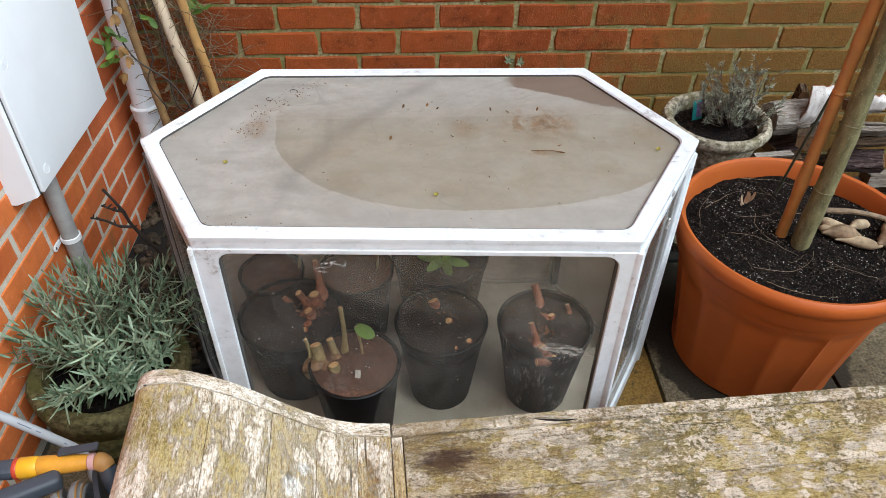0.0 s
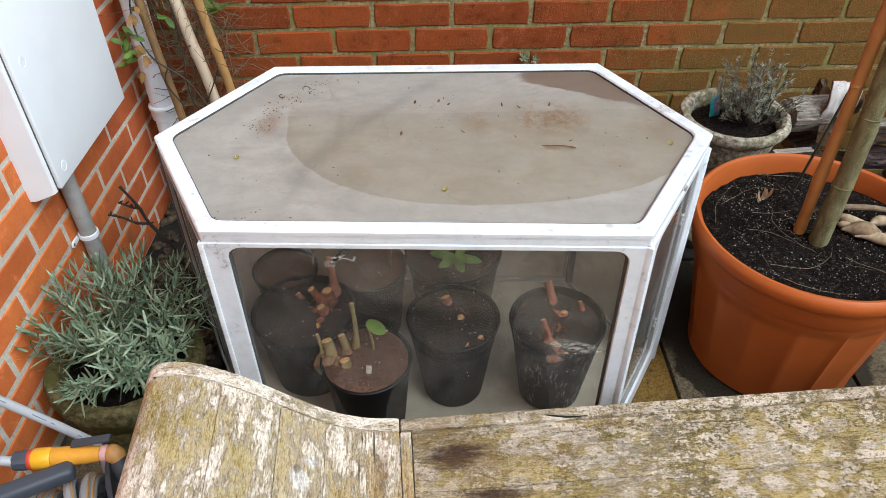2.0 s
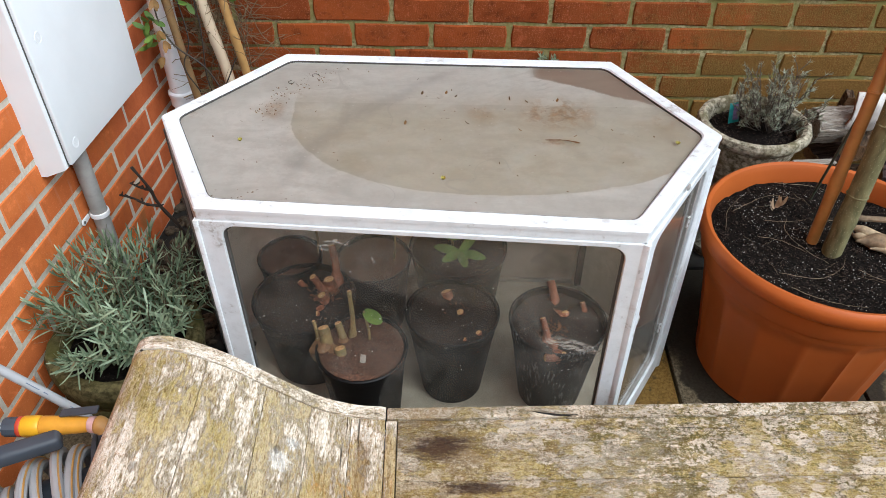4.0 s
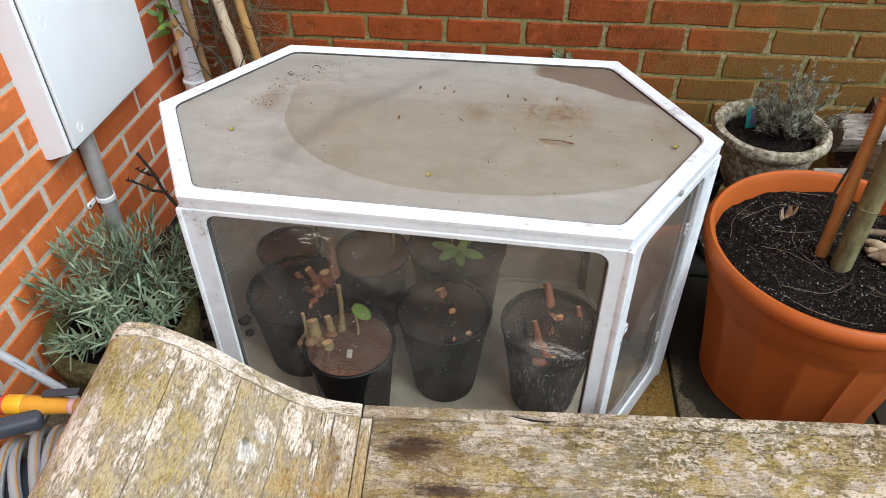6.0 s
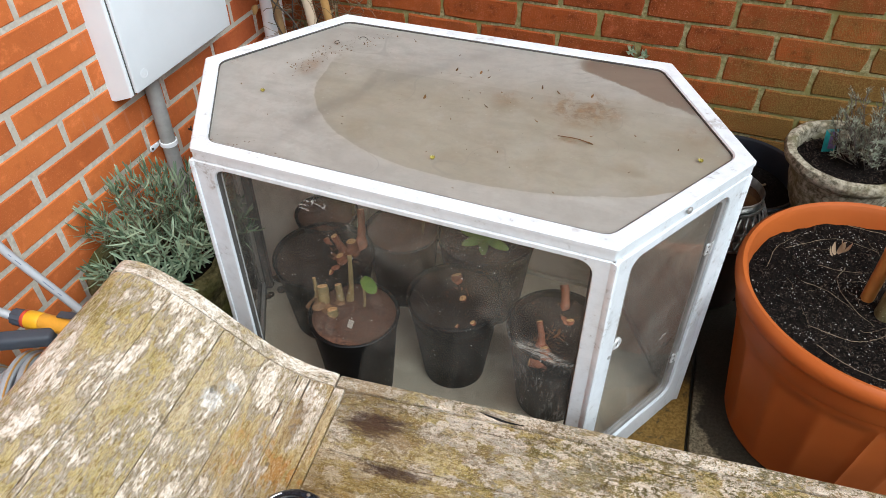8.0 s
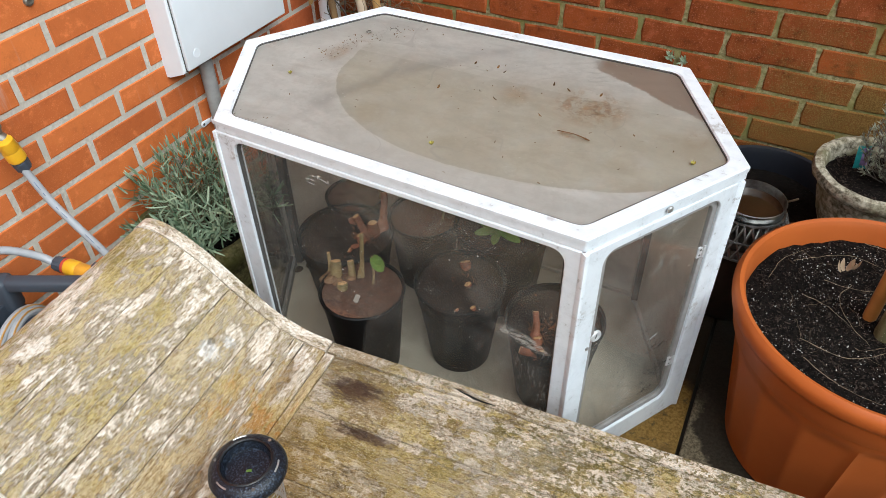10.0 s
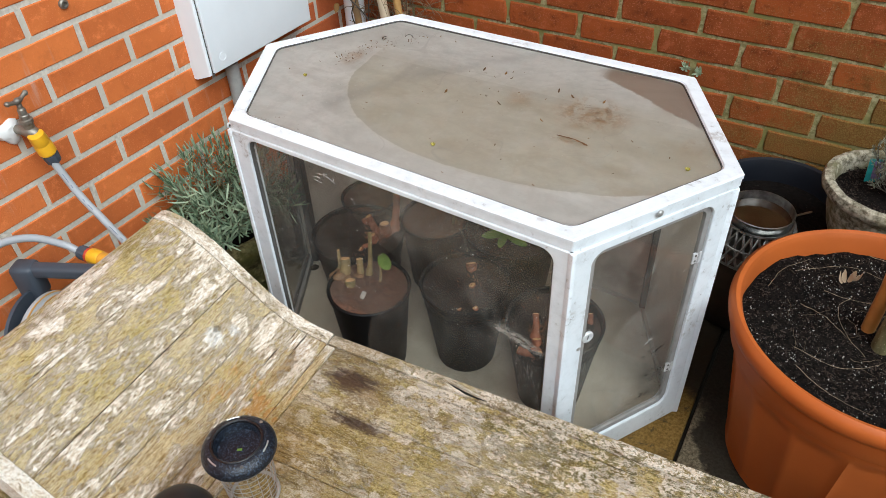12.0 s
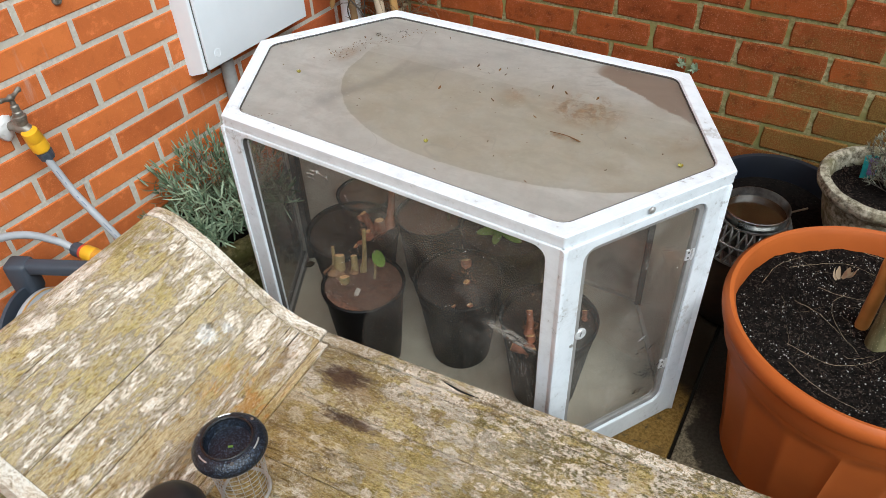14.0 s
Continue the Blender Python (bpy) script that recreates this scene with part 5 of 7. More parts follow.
part("screw", tubed([(-0.0195, -0.0435, 0.305), (-0.0182, -0.0435, 0.305)], 0.0036, 12), SEAL, clamp, "dark screw head")


def tap_and_hose():
    tap = thing("garden_tap", "weathered brass bib tap on the brick wall with a T handle", "tap", pose(-1.184, -1.202, 0.592, 0, 0, 12))
    part("sealant", lathed([(0.028, -0.002), (0.026, 0.006), (0.017, 0.012), (0.0, 0.013)], 14, flute=lambda a, r, z: r * (1 + 0.22 * math.sin(3 * a + 1) + 0.1 * math.sin(7 * a))), WHITE_PLAIN, tap, "white lump of sealant").matrix_local = pose(0, -0.012, 0.0, 0, 90, 0)
    part("spout", tubed(curved([(0.0, 0, 0), (0.03, 0, 0.002), (0.055, 0.0, 0.0), (0.064, 0.0, -0.016), (0.065, 0.0, -0.03)], 14), [0.0105, 0.0105, 0.011, 0.012, 0.0135, 0.014, 0.014, 0.0135, 0.013, 0.0125, 0.0125, 0.0125, 0.0125, 0.0125], 16), BRASS, tap)
    part("bonnet", lathed([(0.0118, 0.0), (0.0122, 0.010), (0.0145, 0.012), (0.0145, 0.020), (0.0110, 0.022), (0.0105, 0.030), (0.0088, 0.032), (0.0085, 0.044), (0.0060, 0.047), (0.0050, 0.066), (0.0, 0.067)], 12, (0.050, 0, 0.012)), BRASS, tap)
    handle = bmesh.new()
    add_tube(handle, curved([(0.050, -0.031, 0.080), (0.050, -0.024, 0.081), (0.050, -0.010, 0.076), (0.050, 0.0, 0.075), (0.050, 0.010, 0.076), (0.050, 0.024, 0.081), (0.050, 0.031, 0.080)], 22), [0.003, 0.0055, 0.0062, 0.006, 0.0052, 0.0045, 0.0045, 0.005, 0.006, 0.007, 0.008, 0.008, 0.007, 0.006, 0.005, 0.0045, 0.0045, 0.0052, 0.006, 0.0062, 0.0055, 0.003], 10)
    part("handle", handle, BRASS, tap, "dark brass T handle")
    hose = thing("garden_hose", "grey garden hose with yellow tap connector hanging from the tap", "hose")
    lines = curved([(-1.119, -1.186, 0.531), (-1.110, -1.181, 0.495), (-1.080, -1.177, 0.43), (-1.035, -1.170, 0.365), (-0.985, -1.163, 0.295), (-0.945, -1.165, 0.245), (-0.93, -1.19, 0.20)], 60)
    tube = part("tube", tubed(lines, 0.0088, 12), HOSE, hose)
    # unreadable blue print along the tube
    for a, b in ((12, 15), (16, 17), (21, 22), (23, 25), (31, 34), (35, 36), (42, 43), (44, 46)):
        part("print_bar", tubed([p + Vector((0.0052, -0.0045, 0.0050)) for p in lines[a:b + 1]], 0.0010, 5), HOSE_PRINT, tube, "small blue printed bar")
    lines2 = curved([(-1.015, -1.259, 0.340), (-1.05, -1.275, 0.368), (-1.085, -1.325, 0.410), (-1.10, -1.40, 0.425), (-1.10, -1.49, 0.37), (-1.06, -1.54, 0.24), (-1.0, -1.52, 0.12)], 50)
    part("tube", tubed(lines2, 0.0088, 12), HOSE, hose)
    lean = Matrix.Translation((-1.119, -1.189, 0.567)) @ pose(0, 0, 0, 12, 3, 0)
    body = lathed([(0.0165, -0.030), (0.0195, -0.026), (0.0195, -0.004), (0.018, 0.0), (0.0195, 0.004), (0.0175, 0.026), (0.013, 0.028)], 20, flute=lambda a, r, z: r - (0.0012 if int(a * 20 / math.pi) % 2 else 0))
    bmesh.ops.transform(body, matrix=lean, verts=body.verts)
    part("connector", body, YELLOW, hose, "bright yellow snap connector")
    nut = lathed([(0.012, -0.056), (0.0165, -0.054), (0.0185, -0.034), (0.0165, -0.0305)], 24, flute=lambda a, r, z: r - (0.0012 if int(a * 12 / math.pi) % 2 else 0))
    bmesh.ops.transform(nut, matrix=lean, verts=nut.verts)
    part("nut", nut, GREY_PLASTIC, hose, "ribbed dark grey collar nut")
    ring = thing("wall_eyelet", "small dark screw eyelet in a brick", "eyelet", pose(-1.1755, -0.988, 0.796, 0, 90, 0))
    part("plug", lathed([(0.011, -0.002), (0.011, 0.006), (0.008, 0.009), (0.0055, 0.009), (0.005, 0.003), (0, 0.003)], 18), BRASS, ring)


tap_and_hose()


def hose_reel():
    reel = thing("hose_reel", "slate-grey plastic hose reel wound with striped grey hose", "hose reel", pose(-0.975, -1.372, 0, 0, 0, 25))
    hub = 0.190
    part("drum", tubed([(-0.085, 0, hub), (0.115, 0, hub)], 0.085, 28), GREY_PLASTIC, reel)
    for x, rr in ((-0.098, 0.112), (0.138, 0.140)):
        part("flange", tubed([(x - 0.004, 0, hub), (x + 0.004, 0, hub)], rr, 40), GREY_PLASTIC, reel)
    for k in range(10):
        x = -0.083 + 0.0215 * k
        rr = (0.120 if k > 4 else 0.092) + 0.007 * ((k * 5) % 3 - 1)
        pts = [(x + 0.010 * math.sin(a + k * 1.7), rr * math.cos(a), hub + rr * math.sin(a)) for a in [2 * math.pi * i / 40 for i in range(41)]]
        coil = part("coil", tubed(pts, 0.0098, 10, False), HOSE, reel)
        pts = [(p[0] + 0.0055, p[1] * (1 + 0.0075 / rr), hub + (p[2] - hub) * (1 + 0.0075 / rr)) for p in pts]
        part("stripe", tubed(pts, 0.0020, 5, False), HOSE_STRIPE, coil, "thin orange stripe")
    bm = bmesh.new()
    add_box(bm, (-0.105, -0.016, 0.322), (0.100, 0.016, 0.352), 0.009, 3, pose(-0.008, 0.066, 0))
    part("handle", bm, GREY_PLASTIC, reel, "thick rounded carrying handle")
    part("bracket", boxed((-0.130, 0.043, 0.262), (-0.074, 0.090, 0.354), 0.012, 3), GREY_PLASTIC, reel, "broad moulded corner of the handle")
    for x, y0, y1, high in ((-0.116, 0.047, 0.084, 0.30), (0.156, -0.09, 0.06, 0.20)):
        bm = boxed((x - 0.012, y0, 0.0), (x + 0.012, y1, high), 0.008, 2)
        part("side_frame", bm, GREY_PLASTIC, reel)
    part("foot_bar", boxed((-0.14, -0.11, 0.0), (0.15, -0.08, 0.03), 0.008, 2), GREY_PLASTIC, reel)
    return reel


hose_reel()


def spray_gun():
    gun = thing("hose_spray_gun", "orange-yellow hose spray nozzle with dark grey collar lying on the reel", "spray nozzle", pose(-1.020, -1.258, 0.343, 0, 90, 4))

    def piece(name, profile, material, label, flute=None):
        part(name, lathed(profile, 26, flute=flute), material, gun, label)
    piece("collar", [(0.012, -0.006), (0.0165, -0.004), (0.0175, 0.016), (0.016, 0.020)], GREY_PLASTIC, "ribbed dark collar", lambda a, r, z: r - (0.0013 if int(a * 11 / math.pi) % 2 else 0))
    piece("ring", [(0.0175, 0.0202), (0.0182, 0.022), (0.0182, 0.026), (0.0175, 0.0275)], RED, "thin red ring")
    piece("sleeve", [(0.0175, 0.0276), (0.0188, 0.030), (0.0185, 0.056), (0.017, 0.059)], YELLOW, "yellow snap sleeve")
    piece("grip", [(0.0165, 0.0592), (0.0178, 0.062), (0.0168, 0.09), (0.0140, 0.132), (0.0130, 0.140)], plain("orange_plastic", (0.72, 0.345, 0.035), 0.45, vary=0.15, scale=40, dirt=(0.42, 0.17, 0.02)), "worn orange grip")
    piece("washer", [(0.0128, 0.1402), (0.0148, 0.142), (0.0148, 0.150), (0.0128, 0.1518)], PINK, "pale pink washer")
    head = tubed(curved([(0, 0, 0.1515), (0.001, -0.001, 0.158), (0.004, -0.004, 0.165), (0.010, -0.009, 0.170)], 12), [0.014, 0.0155, 0.016, 0.0163, 0.0163, 0.0163, 0.016, 0.016, 0.0155, 0.015, 0.0145, 0.014], 18)
    part("elbow", head, plain("tan_plastic", (0.50, 0.27, 0.08), 0.5), gun, "tan elbow")
    lever = bmesh.new()
    add_box(lever, (-0.0025, -0.008, -0.034), (0.0025, 0.008, 0.034), 0.002, 2, pose(-0.022, 0.012, 0.126, 0, -7, 0))
    part("lever", lever, GREY_PLASTIC, gun, "dark grey trigger lever")
    part("nozzle", tubed([(0.009, -0.0080, 0.1692), (0.022, -0.018, 0.173), (0.036, -0.027, 0.177), (0.050, -0.037, 0.182)], [0.0140, 0.0158, 0.0155, 0.0125], 18), GREY_PLASTIC, gun, "dark grey nozzle tip")
    return gun


spray_gun()


# ---- plants along the left ----
def bushy(bm, stems, base, spread, height, leaf, width, rnd, lean=0.9, per=13, bare=0.3, curl=0.55, wider=0.0):
    """Upright stems that fan out, with pairs of narrow leaves up each of them. Returns the stem lines."""
    lines = []
    for k in range(stems):
        a = rnd.uniform(0, 2 * math.pi)
        q = math.sqrt(rnd.random())
        reach = spread * q
        tall = height * (1.0 - 0.45 * q * q) * rnd.uniform(0.75, 1.06)
        p0 = Vector((base[0] + 0.28 * reach * math.cos(a), base[1] + 0.28 * reach * math.sin(a), base[2]))
        p2 = Vector((base[0] + reach * math.cos(a), base[1] + reach * math.sin(a), base[2] + tall))
        p1 = p0.lerp(p2, 0.5) + Vector((lean * 0.10 * reach * math.cos(a), lean * 0.10 * reach * math.sin(a), -0.02 * tall))
        line = curved([p0, p1, p2], 12)
        lines.append(line)
        turn = rnd.uniform(0, 6)
        for j in range(per):
            s = bare + (1 - bare) * (j + rnd.uniform(0, 0.5)) / per
            u = min(s, 0.999) * 11
            i = int(u)
            p = line[i].lerp(line[min(i + 1, 11)], u - i)
            way = (line[min(i + 1, 11)] - line[i]).normalized()
            turn += 2.4
            side = way.orthogonal().normalized()
            out = (side * math.cos(turn) + way.cross(side) * math.sin(turn))
            open_up = 1.0 - 0.35 * s + rnd.uniform(-0.2, 0.2)
            for sign in (1, -1):
                d = way * (1.15 - open_up * 0.85) + out * sign * (open_up + wider) + Vector((rnd.uniform(-0.25, 0.25), rnd.uniform(-0.25, 0.25), rnd.uniform(-0.2, 0.2)))
                add_leaf(bm, p, d, way, leaf * rnd.uniform(0.65, 1.15) * (1 - 0.25 * (s > 0.9)), width * rnd.uniform(0.8, 1.2), rnd.uniform(-0.5, curl), 6, True)
        for j in range(4):
            out = Vector((rnd.uniform(-1, 1), rnd.uniform(-1, 1), 0.4)) * 0.35
            add_leaf(bm, line[-1], (line[-1] - line[-3]).normalized() + out, out, leaf * rnd.uniform(0.5, 0.9), width, 0.15, 3, True)
    return lines


def lavender_pot():
    c = (-0.988, -0.898)
    pot = thing("stone_pot", "low round mossy stone plant pot beside the house wall", "plant pot", pose(*c, 0))
    rope = lambda a, r, z: r * (1 + 0.010 * math.sin(9 * a + 40 * z) + 0.006 * math.sin(23 * a))
    part("body", lathed([(0.0, 0.0), (0.142, 0.0), (0.150, 0.02), (0.146, 0.035), (0.155, 0.06), (0.150, 0.075), (0.158, 0.10), (0.153, 0.118), (0.162, 0.14), (0.169, 0.165), (0.170, 0.185), (0.164, 0.196), (0.150, 0.200), (0.136, 0.196), (0.130, 0.18), (0.128, 0.15), (0.0, 0.15)], 64, flute=rope), MOSS_STONE, pot)
    part("soil", lathed([(0.131, 0.165), (0.09, 0.172), (0.0, 0.176)], 30), SOIL, pot, "dark compost")
    plant = thing("lavender", "bushy grey-green lavender plant with narrow leaves", "plant", pose(*c, 0.17))
    rnd = random.Random(11)
    leaves, stems = bmesh.new(), bmesh.new()
    lines = bushy(leaves, 74, (0.020, 0.034, 0.0), 0.205, 0.215, 0.050, 0.0045, rnd, per=10, bare=0.20, curl=1.5, wider=0.55)
    for line in lines:
        add_tube(stems, line[::2], [0.0022, 0.002, 0.0018, 0.0016, 0.0014, 0.0012][:len(line[::2])], 5)
    part("stem_tangle", stems, plain("woody_stem", (0.16, 0.13, 0.08), 0.8), plant)["kind"] = "stuff"
    part("foliage", leaves, LAVENDER, plant, degrees=60)["kind"] = "stuff"


lavender_pot()


def canes_and_vine():
    for pts, r, material, label in (
            ([(-0.850, -0.165, 0.0), (-0.893, -0.155, 0.43), (-0.936, -0.145, 0.70), (-1.02, -0.10, 1.35)], 0.0145, CANE_PALE, "thick pale bamboo cane leaning in the corner"),
            ([(-0.792, -0.165, 0.0), (-0.842, -0.155, 0.45), (-0.880, -0.145, 0.70), (-0.985, -0.09, 1.4)], 0.0115, CANE, "tan bamboo cane leaning in the corner"),
            ([(-0.965, -0.16, 0.0), (-0.997, -0.155, 0.38), (-1.021, -0.15, 0.62), (-1.06, -0.13, 1.1)], 0.0110, CANE_DARK, "brown bamboo cane beside the downpipe")):
        c = thing("leaning_cane", label, "cane", group="canes in the corner")
        line = curved(pts, 44)
        part("stalk", tubed(line, [r + (0.0016 if k % 9 == 4 else 0) for k in range(44)], 14), material, c)
    vine = thing("dead_climber", "tangle of dry brown climber stems with a few yellow-green leaves", "climbing plant")
    rnd = random.Random(4)
    bm = bmesh.new()
    for k in range(620):
        x, z = rnd.triangular(-0.975, -0.80, -0.90), rnd.uniform(0.08, 1.05)
        x += -0.10 * (z - 0.4)
        p = Vector((x, rnd.uniform(-0.16, -0.03), z))
        pts = [p]
        d = Vector((rnd.uniform(-1, 1), rnd.uniform(-0.4, 0.4), rnd.uniform(-0.9, 0.9))).normalized() * 0.028
        for j in range(6):
            d = (d + Vector((rnd.uniform(-1, 1), rnd.uniform(-0.7, 0.7), rnd.uniform(-1, 1))) * 0.012).normalized() * 0.028
            q = pts[-1] + d
            q.y = min(-0.012, max(-0.19, q.y))
            pts.append(q)
        add_tube(bm, pts, 0.0005 + 0.0009 * rnd.random() ** 2, 4, False)
    for k in range(60):
        x, z = rnd.uniform(-0.97, -0.84), rnd.uniform(0.25, 0.75)
        p = Vector((x - 0.13 * (z - 0.4), rnd.uniform(-0.15, -0.04), z))
        add_leaf(bm, p, Vector((rnd.uniform(-1, 1), rnd.uniform(-1, 1), rnd.uniform(-1, 0.2))), Vector((0, -1, 0.3)), rnd.uniform(0.015, 0.035), 0.01, 0.5, 3)
    part("stem_tangle", bm, DRY, vine)["kind"] = "stuff"
    main = bmesh.new()
    add_tube(main, curved([(-0.90, -0.20, 0.42), (-0.945, -0.19, 0.50), (-1.02, -0.19, 0.57), (-1.05, -0.17, 0.66), (-1.03, -0.14, 0.80)], 24), 0.0023, 6)
    add_tube(main, curved([(-0.975, -0.18, 0.42), (-1.0, -0.19, 0.50), (-0.975, -0.18, 0.58), (-1.0, -0.16, 0.75)], 24), 0.002, 6)
    add_tube(main, curved([(-0.86, -0.175, 0.52), (-0.89, -0.18, 0.46), (-0.93, -0.175, 0.40), (-0.95, -0.175, 0.46), (-0.94, -0.17, 0.62), (-0.96, -0.15, 0.8)], 30), 0.0019, 6)
    part("main_stem", main, TWIG, vine, "dark winding stem")
    leaf = bmesh.new()
    for x, y, z in ((-1.075, -0.18, 0.62), (-1.055, -0.18, 0.625), (-1.09, -0.17, 0.60), (-1.07, -0.185, 0.585), (-1.085, -0.18, 0.555), (-0.87, -0.12, 0.69), (-0.85, -0.12, 0.70), (-0.835, -0.12, 0.67), (-0.86, -0.125, 0.72), (-0.97, -0.15, 0.66)):
        for j in range(3):
            add_leaf(leaf, Vector((x, y, z)), Vector((rnd.uniform(-1, 1), rnd.uniform(-0.7, 0.1), rnd.uniform(-0.9, 0.6))), Vector((0, -0.6, 1)), 0.032, 0.016, 0.2, 4)
    part("leaves", leaf, GREEN, vine, "small fresh green leaflets")
    brown = bmesh.new()
    for x, y, z in ((-1.045, -0.19, 0.60), (-1.035, -0.195, 0.575), (-1.04, -0.19, 0.685), (-1.03, -0.18, 0.70), (-1.055, -0.18, 0.52)):
        for j in range(3):
            add_leaf(brown, Vector((x, y, z)), Vector((rnd.uniform(-1, 1), rnd.uniform(-0.6, 0.2), rnd.uniform(-1, -0.2))), Vector((rnd.uniform(-0.6, 0.6), -1, 0.3)), rnd.uniform(0.018, 0.032), 0.013, rnd.uniform(-0.6, 0.7), 4)
    part("brown_leaves", brown, leaf_material("withered_leaf", (0.42, 0.25, 0.09), (0.25, 0.13, 0.04)), vine, "withered tan leaves")


canes_and_vine()


def dark_twigs():
    t = thing("bare_twigs", "bare blackish pruned twigs of a small shrub", "shrub", pose(-0.93, -0.50, 0))
    rnd = random.Random(8)
    for pts, r in (([(0, 0, 0), (-0.015, -0.04, 0.12), (-0.030, -0.05, 0.22), (-0.070, -0.05, 0.300), (-0.082, -0.05, 0.350), (-0.110, -0.05, 0.412)], 0.0055),
                   ([(-0.068, -0.05, 0.297), (-0.10, -0.055, 0.305), (-0.130, -0.05, 0.318), (-0.163, -0.05, 0.328)], 0.0038),
                   ([(-0.080, -0.05, 0.345), (-0.10, -0.05, 0.350), (-0.127, -0.05, 0.365)], 0.0035),
                   ([(0.01, 0.01, 0), (0.02, -0.03, 0.12), (0.03, -0.05, 0.22), (0.028, -0.06, 0.27)], 0.0045)):
        line = curved(pts, 18)
        bm = tubed(line, [r * (1 - 0.4 * k / 17) * (1.25 if k % 4 == 1 else 1) for k in range(18)], 7)
        for k in range(4, 17, 3):
            p = line[k]
            d = Vector((rnd.uniform(-1, 1), rnd.uniform(-0.5, 0.5), 0.7)).normalized()
            add_tube(bm, [p, p + d * 0.008, p + d * rnd.uniform(0.011, 0.018)], [0.0026, 0.0022, 0.0014], 5)
        part("twig", bm, TWIG, t)


dark_twigs()


def pebbles():
    rnd = random.Random(21)
    bm = bmesh.new()
    for k in range(620):
        x, y = rnd.uniform(-1.14, -0.765), rnd.uniform(-0.78, -0.03)
        if (x + 0.988) ** 2 + (y + 0.898) ** 2 < 0.026:
            continue
        if x > -0.86 and y < -0.68 - (x + 0.86) * 1.5:
            continue
        s = rnd.uniform(0.006, 0.021)
        made = bmesh.ops.create_icosphere(bm, subdivisions=1, radius=1.0)["verts"]
        m = Matrix.LocRotScale((x, y, 0.004 + s * 0.45), Euler((rnd.uniform(-0.3, 0.3), rnd.uniform(-0.3, 0.3), rnd.uniform(0, 3))), (s * rnd.uniform(0.8, 1.3), s * rnd.uniform(0.7, 1.0), s * 0.62))
        for v in made:
            v.co = m @ (v.co * rnd.uniform(0.88, 1.1))
    ob = part("gravel", bm, PEBBLE, None, degrees=50)
    tagged(ob, "dark brown pebbles scattered over the corner soil", "gravel", kind="stuff")


pebbles()


# ---- pots inside the cold frame ----
def black_pot(x, y, r, high, soil, label, group="pots in the cold frame", taper=0.74, soil_mat=None, plastic=None):
    pot = thing("nursery_pot", label, "plant pot", pose(x, y, 0.0085), group)
    rim = high
    part("body", lathed([(0, 0), (r * taper, 0), (r * taper + 0.003, 0.004), (r * 0.965, rim - 0.022), (r * 0.97, rim - 0.020), (r, rim - 0.018), (r + 0.003, rim - 0.002), (r, rim), (r - 0.004, rim - 0.002), (r - 0.006, rim - 0.05), (0, rim - 0.05)], 44), plastic or BLACK_PLASTIC, pot)
    bm = bmesh.new()
    rnd = random.Random(int(abs(x) * 1000))
    rings = []
    for k in range(1, 8):
        q = (r - 0.0055) * k / 7
        rings.append([bm.verts.new((q * math.cos(a), q * math.sin(a), soil + 0.006 * noise.noise((x * 50 + q * 40 * math.cos(a), q * 40 * math.sin(a), y * 30)) + 0.004 * (1 - k / 7))) for a in [2 * math.pi * i / 36 for i in range(36)]])
    bm.faces.new(rings[0])
    for a, b in zip(rings, rings[1:]):
        for i in range(36):
            bm.faces.new((a[i], b[i], b[(i + 1) % 36], a[(i + 1) % 36]))
    bmesh.ops.recalc_face_normals(bm, faces=bm.faces)
    part("soil", bm, soil_mat or BROWN_SOIL, pot, "dry brown compost")
    return pot


def cut_stalks(name, label, rows, material, end=None):
    """Cut plant stalks from base to top, each with a paler cut face."""
    plant = thing(name, label, "plant")
    for base, top, r0, r1 in rows:
        a, b = Vector(base), Vector(top)
        mid = a.lerp(b, 0.55) + Vector((0.004, -0.003, 0))
        line = curved([a, mid, b], 9)
        bm = tubed(line, [r0 * 1.7, r0 * 1.5, r0 * 1.25, (r0 + r1) / 2, r1 * 1.15, r1, r1, r1 * 1.03, r1], 12)
        for v in bm.verts:
            v.co += Vector([0.0016 * noise.noise(v.co * 160 + Vector((9 * d, 0, 0))) for d in range(3)])
        s = part("stalk", bm, material, plant, degrees=60)
        way = (line[-1] - line[-2]).normalized()
        part("cut_face", tubed([b - way * 0.001, b + way * 0.0008], [r1 * 0.93, r1 * 0.86], 12), STALK if end is None else end, s, "pale cut end")
    return plant


def rhizome_mass(plant, lumps, material):
    """Knobbly root-stock at the foot of the stalks."""
    for x, y, z, r in lumps:
        bm = bmesh.new()
        for v in bmesh.ops.create_icosphere(bm, subdivisions=3, radius=r)["verts"]:
            v.co = Vector((x, y, z)) + Vector((v.co.x * 1.15, v.co.y * 1.15, v.co.z * 0.8)) * (1 + 0.5 * noise.noise(v.co * 70 + Vector((x * 50, y * 50, 0))))
        part("rhizome", bm, material, plant, "knobbly reddish root-stock", 60)


